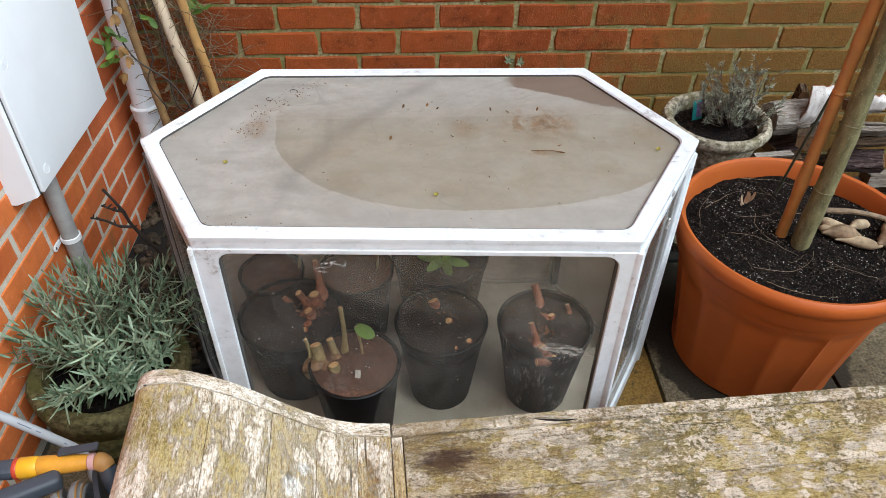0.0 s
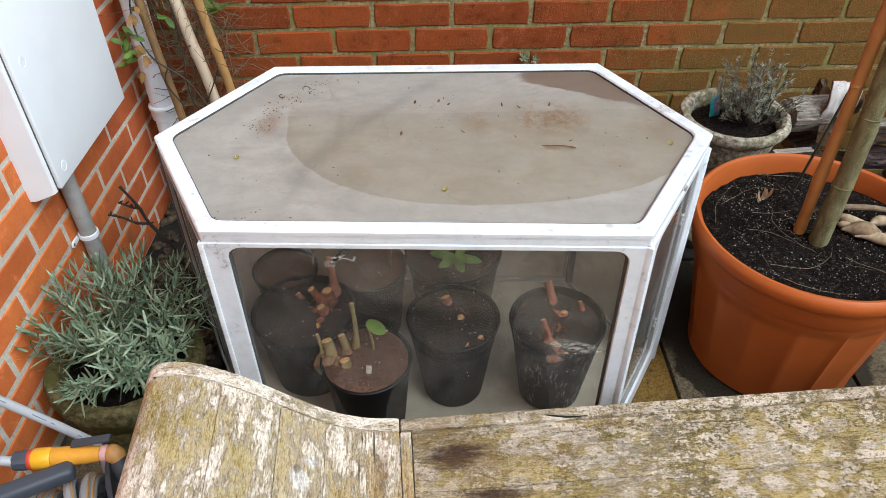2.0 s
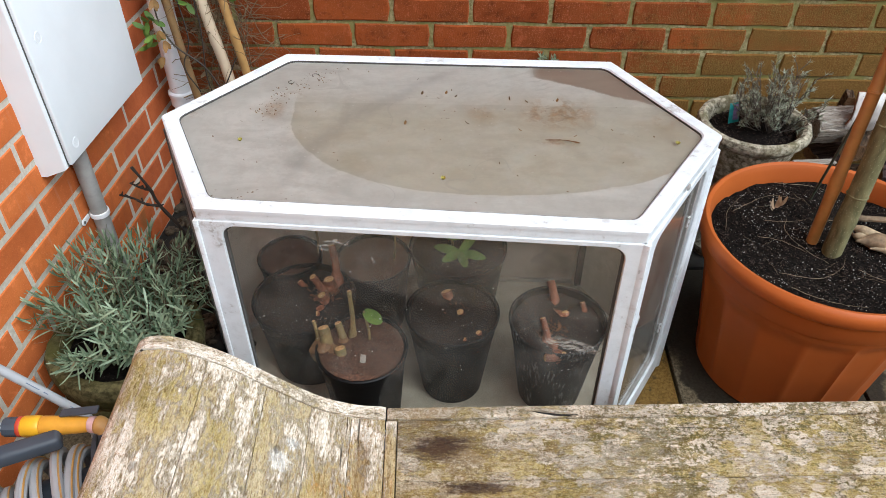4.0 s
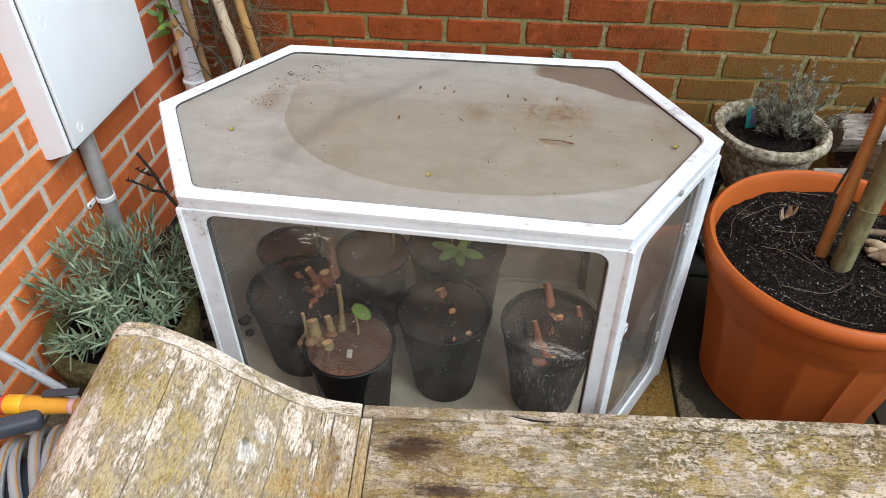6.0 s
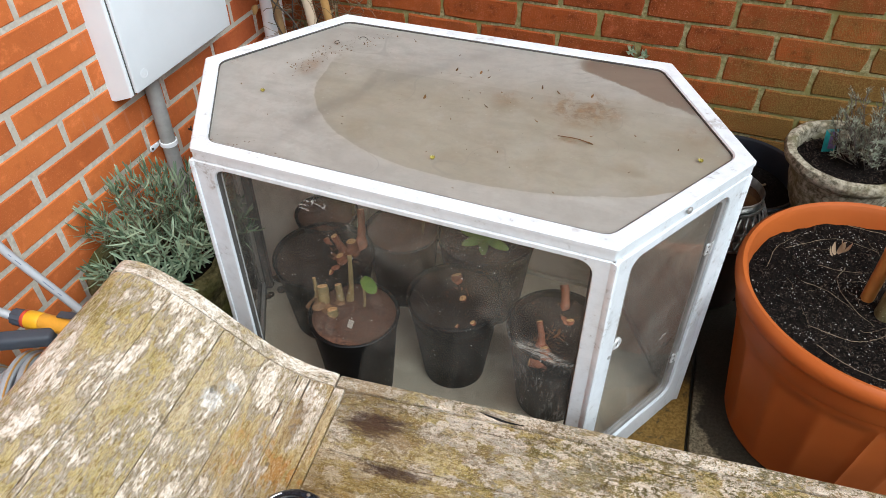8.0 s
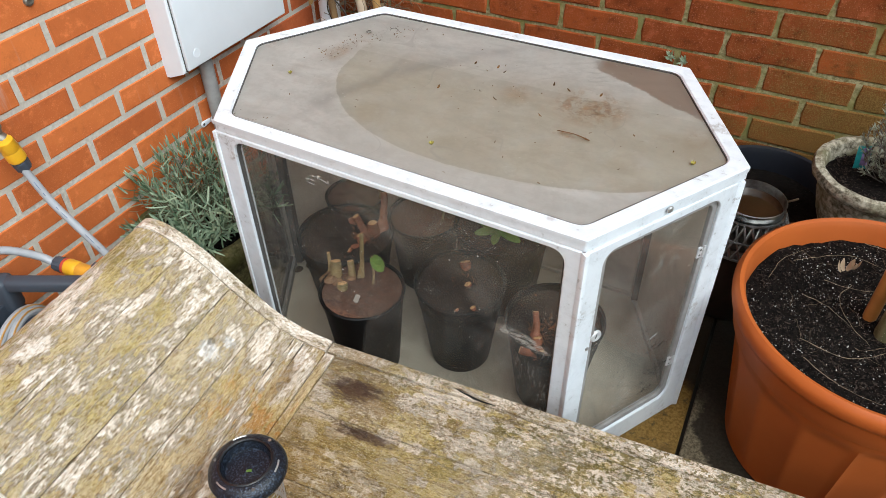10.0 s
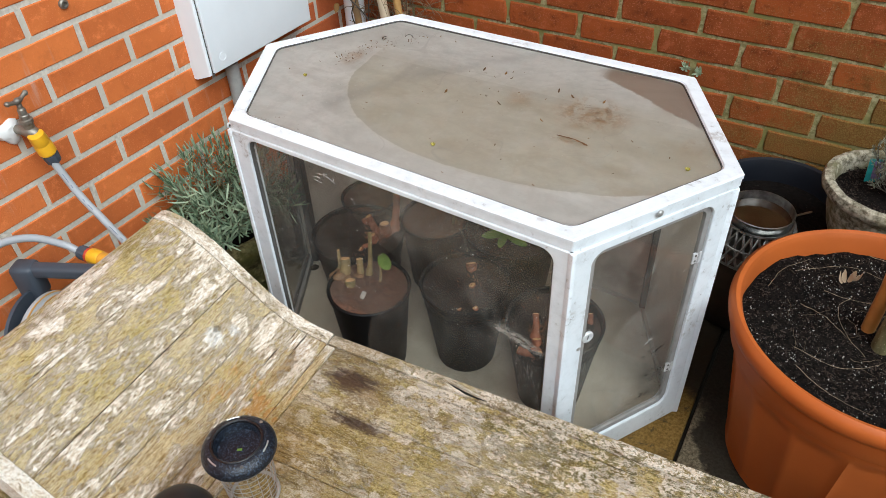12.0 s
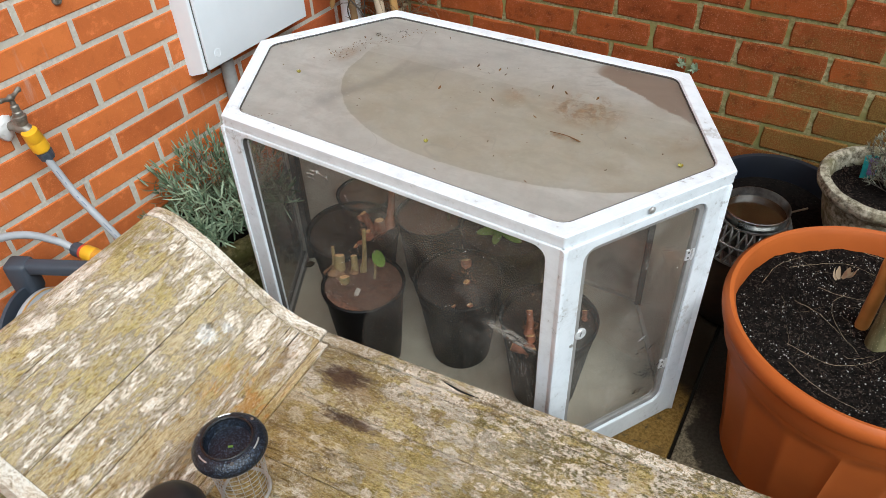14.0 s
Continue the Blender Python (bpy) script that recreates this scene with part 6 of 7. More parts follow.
black_pot(-0.443, -0.966, 0.095, 0.241, 0.236, "black nursery pot with dry brown compost and sprouting stalks", taper=0.72)
black_pot(-0.254, -0.850, 0.103, 0.240, 0.230, "black nursery pot with cut rhizome stumps", taper=0.66, soil_mat=DARK_SOIL)
black_pot(-0.022, -0.870, 0.105, 0.243, 0.224, "black nursery pot with chalky white streaks and cut red stumps", taper=0.66, soil_mat=DARK_SOIL, plastic=SCUFFED)
black_pot(-0.600, -0.788, 0.118, 0.213, 0.198, "black nursery pot with tall cut red stalks", soil_mat=DARK_SOIL)
black_pot(-0.662, -0.640, 0.078, 0.212, 0.204, "small black nursery pot with a dry brown soil top", soil_mat=BROWN_SOIL)
black_pot(-0.455, -0.640, 0.092, 0.212, 0.203, "nursery pot with a pale rim and a brown soil top", soil_mat=BROWN_SOIL)
black_pot(-0.245, -0.622, 0.118, 0.240, 0.225, "black nursery pot with a small leafy plant", soil_mat=DARK_SOIL)

CUT = plain("cut_pith", (0.76, 0.46, 0.21), 0.7, vary=0.35, scale=140)
rhizome_mass(cut_stalks("rhizome_stumps", "reddish cut-back rhizome stumps in compost", [((-0.264, -0.800, 0.208), (-0.270, -0.789, 0.249), 0.0145, 0.0125), ((-0.250, -0.838, 0.216), (-0.249, -0.835, 0.232), 0.016, 0.010), ((-0.240, -0.840, 0.215), (-0.238, -0.847, 0.241), 0.0105, 0.0095), ((-0.199, -0.904, 0.218), (-0.197, -0.908, 0.241), 0.007, 0.0068), ((-0.227, -0.922, 0.218), (-0.229, -0.926, 0.238), 0.007, 0.0068), ((-0.212, -0.914, 0.224), (-0.222, -0.918, 0.226), 0.006, 0.004)], RHIZOME, CUT), [(-0.252, -0.836, 0.228, 0.013), (-0.212, -0.914, 0.227, 0.007)], RHIZOME)
rhizome_mass(cut_stalks("rhizome_stumps", "cut red rhizome stumps, one tall, in a black pot", [((-0.019, -0.812, 0.205), (-0.031, -0.764, 0.266), 0.0135, 0.0092), ((-0.008, -0.838, 0.216), (-0.002, -0.836, 0.238), 0.015, 0.009), ((-0.046, -0.925, 0.214), (-0.059, -0.891, 0.272), 0.010, 0.0068), ((-0.040, -0.935, 0.216), (-0.038, -0.930, 0.240), 0.017, 0.010), ((-0.028, -0.965, 0.237), (-0.058, -0.981, 0.246), 0.0075, 0.008), ((-0.026, -0.955, 0.222), (-0.016, -0.962, 0.240), 0.010, 0.006), ((0.040, -0.83, 0.216), (0.038, -0.813, 0.247), 0.007, 0.006)], RHIZOME, CUT), [(-0.014, -0.835, 0.224, 0.015), (-0.040, -0.932, 0.226, 0.016), (-0.030, -0.955, 0.228, 0.012)], RHIZOME)
rhizome_mass(cut_stalks("rhizome_stumps", "tall cut red stalks crowded in a black pot", [((-0.560, -0.752, 0.19), (-0.579, -0.765, 0.263), 0.011, 0.0085), ((-0.534, -0.728, 0.19), (-0.546, -0.678, 0.285), 0.012, 0.0085), ((-0.550, -0.738, 0.185), (-0.548, -0.742, 0.235), 0.021, 0.013), ((-0.556, -0.775, 0.19), (-0.560, -0.783, 0.222), 0.018, 0.011), ((-0.566, -0.822, 0.188), (-0.568, -0.832, 0.208), 0.013, 0.010), ((-0.610, -0.735, 0.19), (-0.622, -0.730, 0.215), 0.008, 0.007)], RHIZOME, CUT), [(-0.548, -0.742, 0.203, 0.022), (-0.560, -0.775, 0.200, 0.018), (-0.566, -0.812, 0.198, 0.014), (-0.585, -0.748, 0.198, 0.013)], RHIZOME)
rhizome_mass(cut_stalks("sprouting_stalks", "yellowish sprouting stalks cut short in brown compost", [((-0.522, -0.958, 0.212), (-0.526, -0.939, 0.277), 0.019, 0.0125), ((-0.537, -0.953, 0.212), (-0.545, -0.936, 0.293), 0.013, 0.004), ((-0.488, -0.985, 0.212), (-0.487, -0.977, 0.256), 0.018, 0.0118), ((-0.488, -0.940, 0.215), (-0.497, -0.922, 0.275), 0.011, 0.008), ((-0.468, -0.935, 0.215), (-0.469, -0.906, 0.353), 0.0065, 0.0045), ((-0.505, -0.975, 0.214), (-0.507, -0.972, 0.240), 0.017, 0.010)], STALK, CUT), [(-0.522, -0.960, 0.236, 0.022), (-0.500, -0.972, 0.236, 0.018), (-0.486, -0.948, 0.236, 0.016), (-0.468, -0.938, 0.236, 0.011), (-0.487, -0.990, 0.236, 0.014)], plain("tan_rootstock", (0.27, 0.15, 0.075), 0.8, vary=0.5, scale=70, dirt=(0.16, 0.08, 0.045), bump=0.6))


def leafy(name, label, rows, size, broad=0.36):
    plant = thing(name, label, "plant")
    for base, top, spread in rows:
        a, b = Vector(base), Vector(top)
        part("stem", tubed(curved([a, a.lerp(b, 0.5) + Vector((0.004, 0, 0)), b], 9), 0.003, 8), STALK, plant)
        bm = bmesh.new()
        for d in spread:
            add_leaf(bm, b, Vector(d), Vector((0, -0.7, 1)), size, size * broad, -0.2, 7)
        part("leaf", bm, GREEN, plant)


leafy("seedling", "single bright green seedling leaf on a pale stem", [((-0.428, -0.952, 0.22), (-0.440, -0.915, 0.305), ((0.75, -0.55, -0.05),))], 0.046, 0.62)
leafy("leafy_plant", "small plant with oval green leaves in a black pot", [((-0.250, -0.64, 0.22), (-0.240, -0.665, 0.262), ((1, -0.3, 0.05), (-0.9, 0.0, 0.3), (0.2, -1, 0.3), (0.5, 0.5, 0.4), (-0.5, -0.7, 0.3))), ((-0.262, -0.62, 0.22), (-0.262, -0.630, 0.275), ((0.8, 0.2, 0.3), (-0.6, 0.1, 0.5)))], 0.062)
leafy("leafy_plant", "upright green shoot in brown compost", [((-0.405, -0.64, 0.2), (-0.400, -0.64, 0.32), ((0.3, 0.2, 1), (-0.5, -0.2, 0.8)))], 0.05)
leafy("leafy_plant", "upright green shoot in brown compost", [((-0.598, -0.625, 0.2), (-0.594, -0.62, 0.30), ((0.3, 0.2, 1), (-0.4, -0.2, 0.9)))], 0.05)
tag = thing("plant_label", "small blank white plastic plant label stuck in compost", "plant label", pose(-0.437, -1.011, 0.240, 42, 0, -6))
part("strip", boxed((-0.006, -0.020, -0.0006), (0.006, 0.024, 0.0006), 0.0004), plain("weathered_label", (0.42, 0.38, 0.34), 0.7), tag)


def pot_debris():
    """Dry husks, fibres and bark crumbs on the compost of the potted rhizomes."""
    rnd = random.Random(14)
    bm = bmesh.new()
    for cx, cy, z, r, n in ((-0.500, -0.960, 0.232, 0.030, 60), (-0.556, -0.765, 0.204, 0.034, 70), (-0.246, -0.840, 0.230, 0.030, 34), (-0.035, -0.900, 0.228, 0.034, 60), (-0.443, -0.966, 0.232, 0.080, 50), (-0.022, -0.870, 0.228, 0.085, 40), (-0.254, -0.850, 0.230, 0.085, 40), (-0.600, -0.788, 0.202, 0.09, 40)):
        for k in range(n):
            a, q = rnd.uniform(0, 6.28), r * math.sqrt(rnd.random())
            p = Vector((cx + q * math.cos(a), cy + q * math.sin(a), z + rnd.uniform(0, 0.012 if r < 0.05 else 0.002)))
            b = rnd.uniform(0, 6.28)
            if rnd.random() < 0.5:
                add_leaf(bm, p, Vector((math.cos(b), math.sin(b), rnd.uniform(-0.1, 0.9))), Vector((0, 0, 1)), rnd.uniform(0.006, 0.022), rnd.uniform(0.002, 0.007), rnd.uniform(-0.4, 0.4), 3)
            else:
                w = Vector((math.cos(b), math.sin(b), rnd.uniform(-0.1, 0.4))) * rnd.uniform(0.008, 0.02)
                add_tube(bm, [p, p + w * 0.5 + Vector((0, 0, 0.002)), p + w], [0.0008, 0.0007, 0.0004], 4, False)
    tagged(part("husk_scraps", bm, leaf_material("red_husk", (0.34, 0.16, 0.075), (0.12, 0.05, 0.026), 0.8)), "dry reddish husks and fibres on the potted compost", "litter", kind="stuff")


pot_debris()


# ---- right-hand corner: urn, logs, tubs ----
def crumbs(rnd, centre, radius, z, count, label, hump=None):
    """Fine irregular fragments lying on compost."""
    bm = bmesh.new()
    for k in range(count):
        a, q = rnd.uniform(0, 6.28), radius * math.sqrt(rnd.random())
        s, l = rnd.uniform(0.0007, 0.0024), rnd.uniform(1.0, 3.4)
        p = Vector((centre[0] + q * math.cos(a), centre[1] + q * math.sin(a), z + (hump(q * math.cos(a), q * math.sin(a)) if hump else 0)))
        m = Matrix.LocRotScale(p, Euler((rnd.uniform(-0.8, 0.8), rnd.uniform(-0.8, 0.8), rnd.uniform(0, 6.3))), (s * l, s, s * 0.8))
        v = [bm.verts.new(m @ Vector(c) * 1.0) for c in ((-1, -0.3, -0.6), (-0.6, 0.9, -0.5), (1, 0.2, -0.6), (0.4, -0.9, -0.5), (rnd.uniform(-0.5, 0.5), 0, 1))]
        for i in range(4):
            bm.faces.new((v[i], v[(i + 1) % 4], v[4]))
    return tagged(part("bark_crumbs", bm, CRUMB, degrees=10), label, "compost", kind="stuff")


CRUMB = leaf_material("dark_crumb", (0.080, 0.058, 0.046), (0.0010, 0.0009, 0.0008), 0.8)
CRUMB.node_tree.nodes["Principled BSDF"].inputs["Specular IOR Level"].default_value = 0.15


def urn():
    c = (0.533, -0.278)
    pot = thing("stone_urn", "lichen-covered pale stone urn with a rolled leaf-moulded rim", "urn", pose(*c, 0))
    mould = lambda a, r, z: r * (1 + (0.004 * math.sin(26 * a) + 0.005 * math.sin(11 * a + 2) if z > 0.36 else 0.012 * math.sin(12 * a)))
    part("bowl", lathed([(0.0, 0.19), (0.055, 0.19), (0.062, 0.20), (0.082, 0.235), (0.104, 0.29), (0.117, 0.34), (0.122, 0.372), (0.132, 0.380), (0.143, 0.392), (0.146, 0.404), (0.142, 0.415), (0.131, 0.418), (0.121, 0.412), (0.116, 0.40), (0.113, 0.36), (0.0, 0.36)], 90, flute=mould), LEAD_STONE, pot)
    part("foot", lathed([(0.0, 0.0), (0.098, 0.0), (0.100, 0.03), (0.084, 0.04), (0.062, 0.07), (0.044, 0.12), (0.042, 0.155), (0.056, 0.175), (0.058, 0.1895), (0.0, 0.1895)], 48), LEAD_STONE, pot)
    part("soil", lathed([(0.1165, 0.378), (0.07, 0.385), (0.0, 0.388)], 30), SOIL, pot, "dark compost")
    crumbs(random.Random(6), c, 0.112, 0.385, 1500, "compost crumbs in the urn")
    plant = thing("dry_lavender", "small grey half-dry lavender bush in a stone urn", "plant", pose(c[0] + 0.050, c[1] + 0.015, 0.384))
    rnd = random.Random(17)
    leaves, stems = bmesh.new(), bmesh.new()
    for k in range(46):
        a, q = rnd.uniform(0, 6.28), math.sqrt(rnd.random())
        root = Vector((0.045 * q * math.cos(a), 0.04 * q * math.sin(a), 0))
        tip = Vector((0.120 * q * math.cos(a), 0.10 * q * math.sin(a), (0.185 - 0.10 * q * q) * rnd.uniform(0.6, 1.05)))
        line = curved([root, root.lerp(tip, 0.5) + Vector((rnd.uniform(-0.02, 0.02), rnd.uniform(-0.02, 0.02), -0.01)), tip], 9)
        add_tube(stems, line, [0.0014 - 0.00008 * i for i in range(9)], 4)
        shoots = [(line[i], (line[i] - line[i - 1]).normalized()) for i in (2, 3, 4, 5, 6, 7, 8)]
        for p, w in shoots:
            way = (w + Vector((rnd.uniform(-1, 1), rnd.uniform(-1, 1), rnd.uniform(-0.2, 0.6))) * 0.9).normalized()
            end = p + way * rnd.uniform(0.012, 0.034)
            add_tube(stems, [p, end], [0.0012, 0.0008], 4)
            for i in range(15):
                out = Vector((rnd.uniform(-1, 1), rnd.uniform(-1, 1), rnd.uniform(-0.7, 1))).normalized()
                add_leaf(leaves, p.lerp(end, rnd.uniform(0.5, 1.0)), way * 0.7 + out, way, rnd.uniform(0.007, 0.015), 0.0018, rnd.uniform(-0.2, 0.5), 2)
    part("stem_tangle", stems, plain("grey_stem", (0.11, 0.09, 0.075), 0.9), plant)["kind"] = "stuff"
    part("foliage", leaves, LAVENDER_DRY, plant, degrees=60)["kind"] = "stuff"
    lab = thing("plant_label", "teal and purple printed plant label stuck in the urn", "plant label", pose(0.491, -0.238, 0.405, 78, 0, 18))
    part("card", boxed((-0.016, -0.03, -0.0007), (0.016, 0.036, 0.0007), 0.0003), TEAL, lab)
    part("print", boxed((-0.004, -0.012, 0.0008), (0.014, 0.031, 0.0013)), PURPLE, lab, "purple flower picture as a plain patch")


urn()


def logs():
    def log(x, y, z, r, length, yaw, material, label, squash=1.0, tilt=0, sides=9, ends=None):
        """A riven log lying along its own x: an angular section, rough sides and sawn ends."""
        rnd = random.Random(int(x * 1000 + z * 777))
        t = thing("log", label, "log", pose(x, y, z, 0, tilt, yaw), "log pile by the wall")
        turns = sorted(rnd.uniform(0, 2 * math.pi) for _ in range(sides))
        radii = [r * rnd.uniform(0.72, 1.08) for _ in turns]
        outline = []
        for k in range(sides):
            a, b = turns[k], turns[(k + 1) % sides] + (2 * math.pi if k == sides - 1 else 0)
            p, q = Vector((math.cos(a), math.sin(a))) * radii[k], Vector((math.cos(b), math.sin(b))) * radii[(k + 1) % sides]
            outline += [p, p.lerp(q, 0.33), p.lerp(q, 0.67)]
        bm, rows = bmesh.new(), []
        for k in range(9):
            u = -length / 2 + length * k / 8
            row = []
            for i, p in enumerate(outline):
                d = 1 + 0.10 * noise.noise((i * 0.8, k * 0.5 + x * 30, z * 40)) + 0.05 * noise.noise((i * 3.1, k * 1.7, x * 50))
                row.append(bm.verts.new((u + (0.006 * noise.noise((i * 0.9, z * 60, k)) if k in (0, 8) else 0), p.x * d, p.y * d * squash)))
            rows.append(row)
        n = len(outline)
        for a, b in zip(rows, rows[1:]):
            for i in range(n):
                bm.faces.new((a[i], a[(i + 1) % n], b[(i + 1) % n], b[i]))
        bmesh.ops.recalc_face_normals(bm, faces=bm.faces)
        part("bark", bm, material, t, degrees=25)
        for row, flip in ((rows[0], 0), (rows[-1], 8)):
            end = bmesh.new()
            u = -length / 2 + length * flip / 8
            end.faces.new([end.verts.new((u, p.x * 0.99, p.y * 0.99 * squash)) for p in outline])
            made = bmesh.ops.extrude_face_region(end, geom=end.faces[:])
            for v in [g for g in made["geom"] if isinstance(g, bmesh.types.BMVert)]:
                v.co.x += 0.004 if flip == 0 else -0.004
            bmesh.ops.recalc_face_normals(end, faces=end.faces)
            part("cut_end", end, ends or END_GRAIN, t, "sawn end grain")
    log(0.86, -0.13, 0.045, 0.050, 0.22, 6, LOG, "dark split log low in the pile")
    log(1.12, -0.14, 0.045, 0.048, 0.26, -5, LOG, "dark split log low in the pile")
    log(1.36, -0.15, 0.042, 0.044, 0.22, 6, LOG_ROUGH, "rough plum-brown log at the end of the pile")
    log(1.22, -0.17, 0.118, 0.036, 0.20, 4, LOG_PALE, "pale grey split log in the pile", 0.8)
    log(0.99, -0.10, 0.125, 0.040, 0.16, -7, LOG, "grey-brown log in the pile")
    log(1.070, -0.165, 0.188, 0.040, 0.15, -6, LOG_ROUGH, "rough plum-brown bark log in the pile", 0.95)
    log(0.845, -0.11, 0.140, 0.042, 0.15, 10, LOG, "dark split log in the pile")
    log(0.850, -0.12, 0.228, 0.040, 0.12, 12, LOG_ROUGH, "blackish log in the shade of the pile", 0.9)
    log(1.070, -0.15, 0.243, 0.030, 0.14, 5, LOG, "brown split log with torn bark", 0.8)
    log(1.066, -0.145, 0.298, 0.034, 0.13, -5, LOG_PALE, "short log with torn pale bark", 0.95)
    log(1.050, -0.125, 0.360, 0.026, 0.13, 8, LOG, "brown log under loose bark", 0.8)
    log(0.880, -0.175, 0.295, 0.038, 0.13, 62, LOG, "brown log turned end outwards", 0.9)
    log(0.935, -0.10, 0.320, 0.036, 0.12, 30, LOG, "dark brown log leaning in the pile", 0.9)
    log(0.846, -0.115, 0.385, 0.024, 0.05, 75, LOG, "dark log end behind the birch bark", 1.3)
    log(0.806, -0.150, 0.333, 0.056, 0.108, 6, LOG_PALE, "weathered pale split block lying on the pile", 0.95, -3, 15, LOG_PALE)
    log(0.742, -0.25, 0.268, 0.022, 0.12, 8, LOG_PALE, "thin pale slat of split wood", 0.5, 2, 6, LOG_PALE)
    log(0.742, -0.235, 0.120, 0.060, 0.10, 20, LOG_ROUGH, "blackish stump holding up a slat", 2.1, 0, 8)
    # curled sheets of birch bark
    for x, y, z, wide, high, yaw in ((0.872, -0.165, 0.386, 0.092, 0.116, 8), (1.048, -0.150, 0.380, 0.060, 0.058, -6)):
        t = thing("birch_bark", "curled white birch bark with torn brown edges", "bark", pose(x, y, z, 0, 0, yaw), "log pile by the wall")
        for name, inner, material in (("outer_bark", 0.0, BIRCH), ("inner_bark", 0.0045, plain("russet_bark", (0.22, 0.085, 0.045), 0.9, vary=0.4, scale=60))):
            bm, grid = bmesh.new(), []
            for i in range(13):
                u = i / 12
                row = []
                for k in range(13):
                    v = k / 12
                    ragged = 0.010 * noise.noise((u * 5, 3 + x * 9, 0)) if k in (0, 12) else 0
                    side = 0.008 * noise.noise((v * 5, 8 + x * 9, 0)) if i in (0, 12) else 0
                    bend = -0.030 * math.cos((v - 0.5) * 2.4) + 0.006 * noise.noise((u * 3, v * 3, x))
                    row.append(bm.verts.new(((u - 0.5) * wide + side + 0.10 * (v - 0.5) * high, bend + inner, (v - 0.5) * high + ragged + (0.012 * (0.5 - u) if v > 0.8 else 0))))
                grid.append(row)
            for i in range(12):
                for k in range(12):
                    bm.faces.new((grid[i][k], grid[i + 1][k], grid[i + 1][k + 1], grid[i][k + 1]))
            made = bmesh.ops.extrude_face_region(bm, geom=bm.faces[:])
            for v in [g for g in made["geom"] if isinstance(g, bmesh.types.BMVert)]:
                v.co.y += 0.004
            bmesh.ops.recalc_face_normals(bm, faces=bm.faces)
            part(name, bm, material, t, "russet inner bark" if inner else "", 50)


logs()


def tubs():
    tub = thing("black_tub", "round black plastic tub standing by the brick wall", "tub", pose(0.315, -0.186, 0.001))
    part("body", lathed([(0, 0), (0.128, 0), (0.132, 0.01), (0.162, 0.236), (0.170, 0.243), (0.174, 0.250), (0.171, 0.255), (0.163, 0.252), (0.157, 0.236), (0.130, 0.03), (0, 0.03)], 56), NAVY_PLASTIC, tub)
    part("soil", lathed([(0.151, 0.190), (0.08, 0.196), (0, 0.193)], 30), SOIL, tub, "black compost a hand below the rim")
    stick = thing("dry_stick", "pale dry stick lying across the tub", "stick", pose(0.30, -0.20, 0.165))
    part("twig", tubed(curved([(-0.06, -0.07, 0.03), (0.0, -0.03, 0.02), (0.10, 0.045, 0.04)], 10), 0.0028, 6), ROOT, stick)
    base = thing("embossed_pot", "dark brown embossed pot standing beside the cold frame", "plant pot", pose(0.290, -0.383, 0.001))
    part("body", lathed([(0, 0), (0.082, 0), (0.09, 0.01), (0.098, 0.10), (0.100, 0.19), (0.104, 0.2), (0.104, 0.212), (0.098, 0.216), (0, 0.216)], 60, flute=lambda a, r, z: r * (1 + (0.012 * math.sin(14 * a) * math.sin(70 * z) if 0.02 < z < 0.19 else 0))), DARK_POT, base)
    tin = thing("metal_planter", "silver metal planter with a pierced lattice skirt holding rusty water", "planter", pose(0.290, -0.380, 0.217))
    part("cup", lathed([(0, 0.0), (0.070, 0.0), (0.073, 0.004), (0.0745, 0.104), (0.0765, 0.107), (0.0765, 0.112), (0.074, 0.113), (0.072, 0.106), (0.0705, 0.03), (0, 0.03)], 48), CHROME, tin)
    part("water", lathed([(0.0722, 0.086), (0.0722, 0.090), (0.03, 0.0902), (0, 0.0902)], 40), RUST, tin, "rust-brown water")
    lat = bmesh.new()
    n = 30
    for k in range(n):
        for s in (1, -1):
            pts = []
            for j in range(7):
                a = 2 * math.pi * (k + s * j / 6 * 1.6) / n
                z = 0.002 + 0.084 * j / 6
                rr = 0.108 - 0.030 * (j / 6) ** 1.5
                pts.append((rr * math.cos(a), rr * math.sin(a), z))
            add_tube(lat, pts, 0.0033, 5, False)
    for z, rr in ((0.002, 0.108), (0.086, 0.078), (0.045, 0.098)):
        add_tube(lat, [(rr * math.cos(2 * math.pi * i / 48), rr * math.sin(2 * math.pi * i / 48), z) for i in range(49)], 0.0032, 6, False)
    part("lattice_skirt", lat, CHROME, tin, "pierced silver lattice")


tubs()


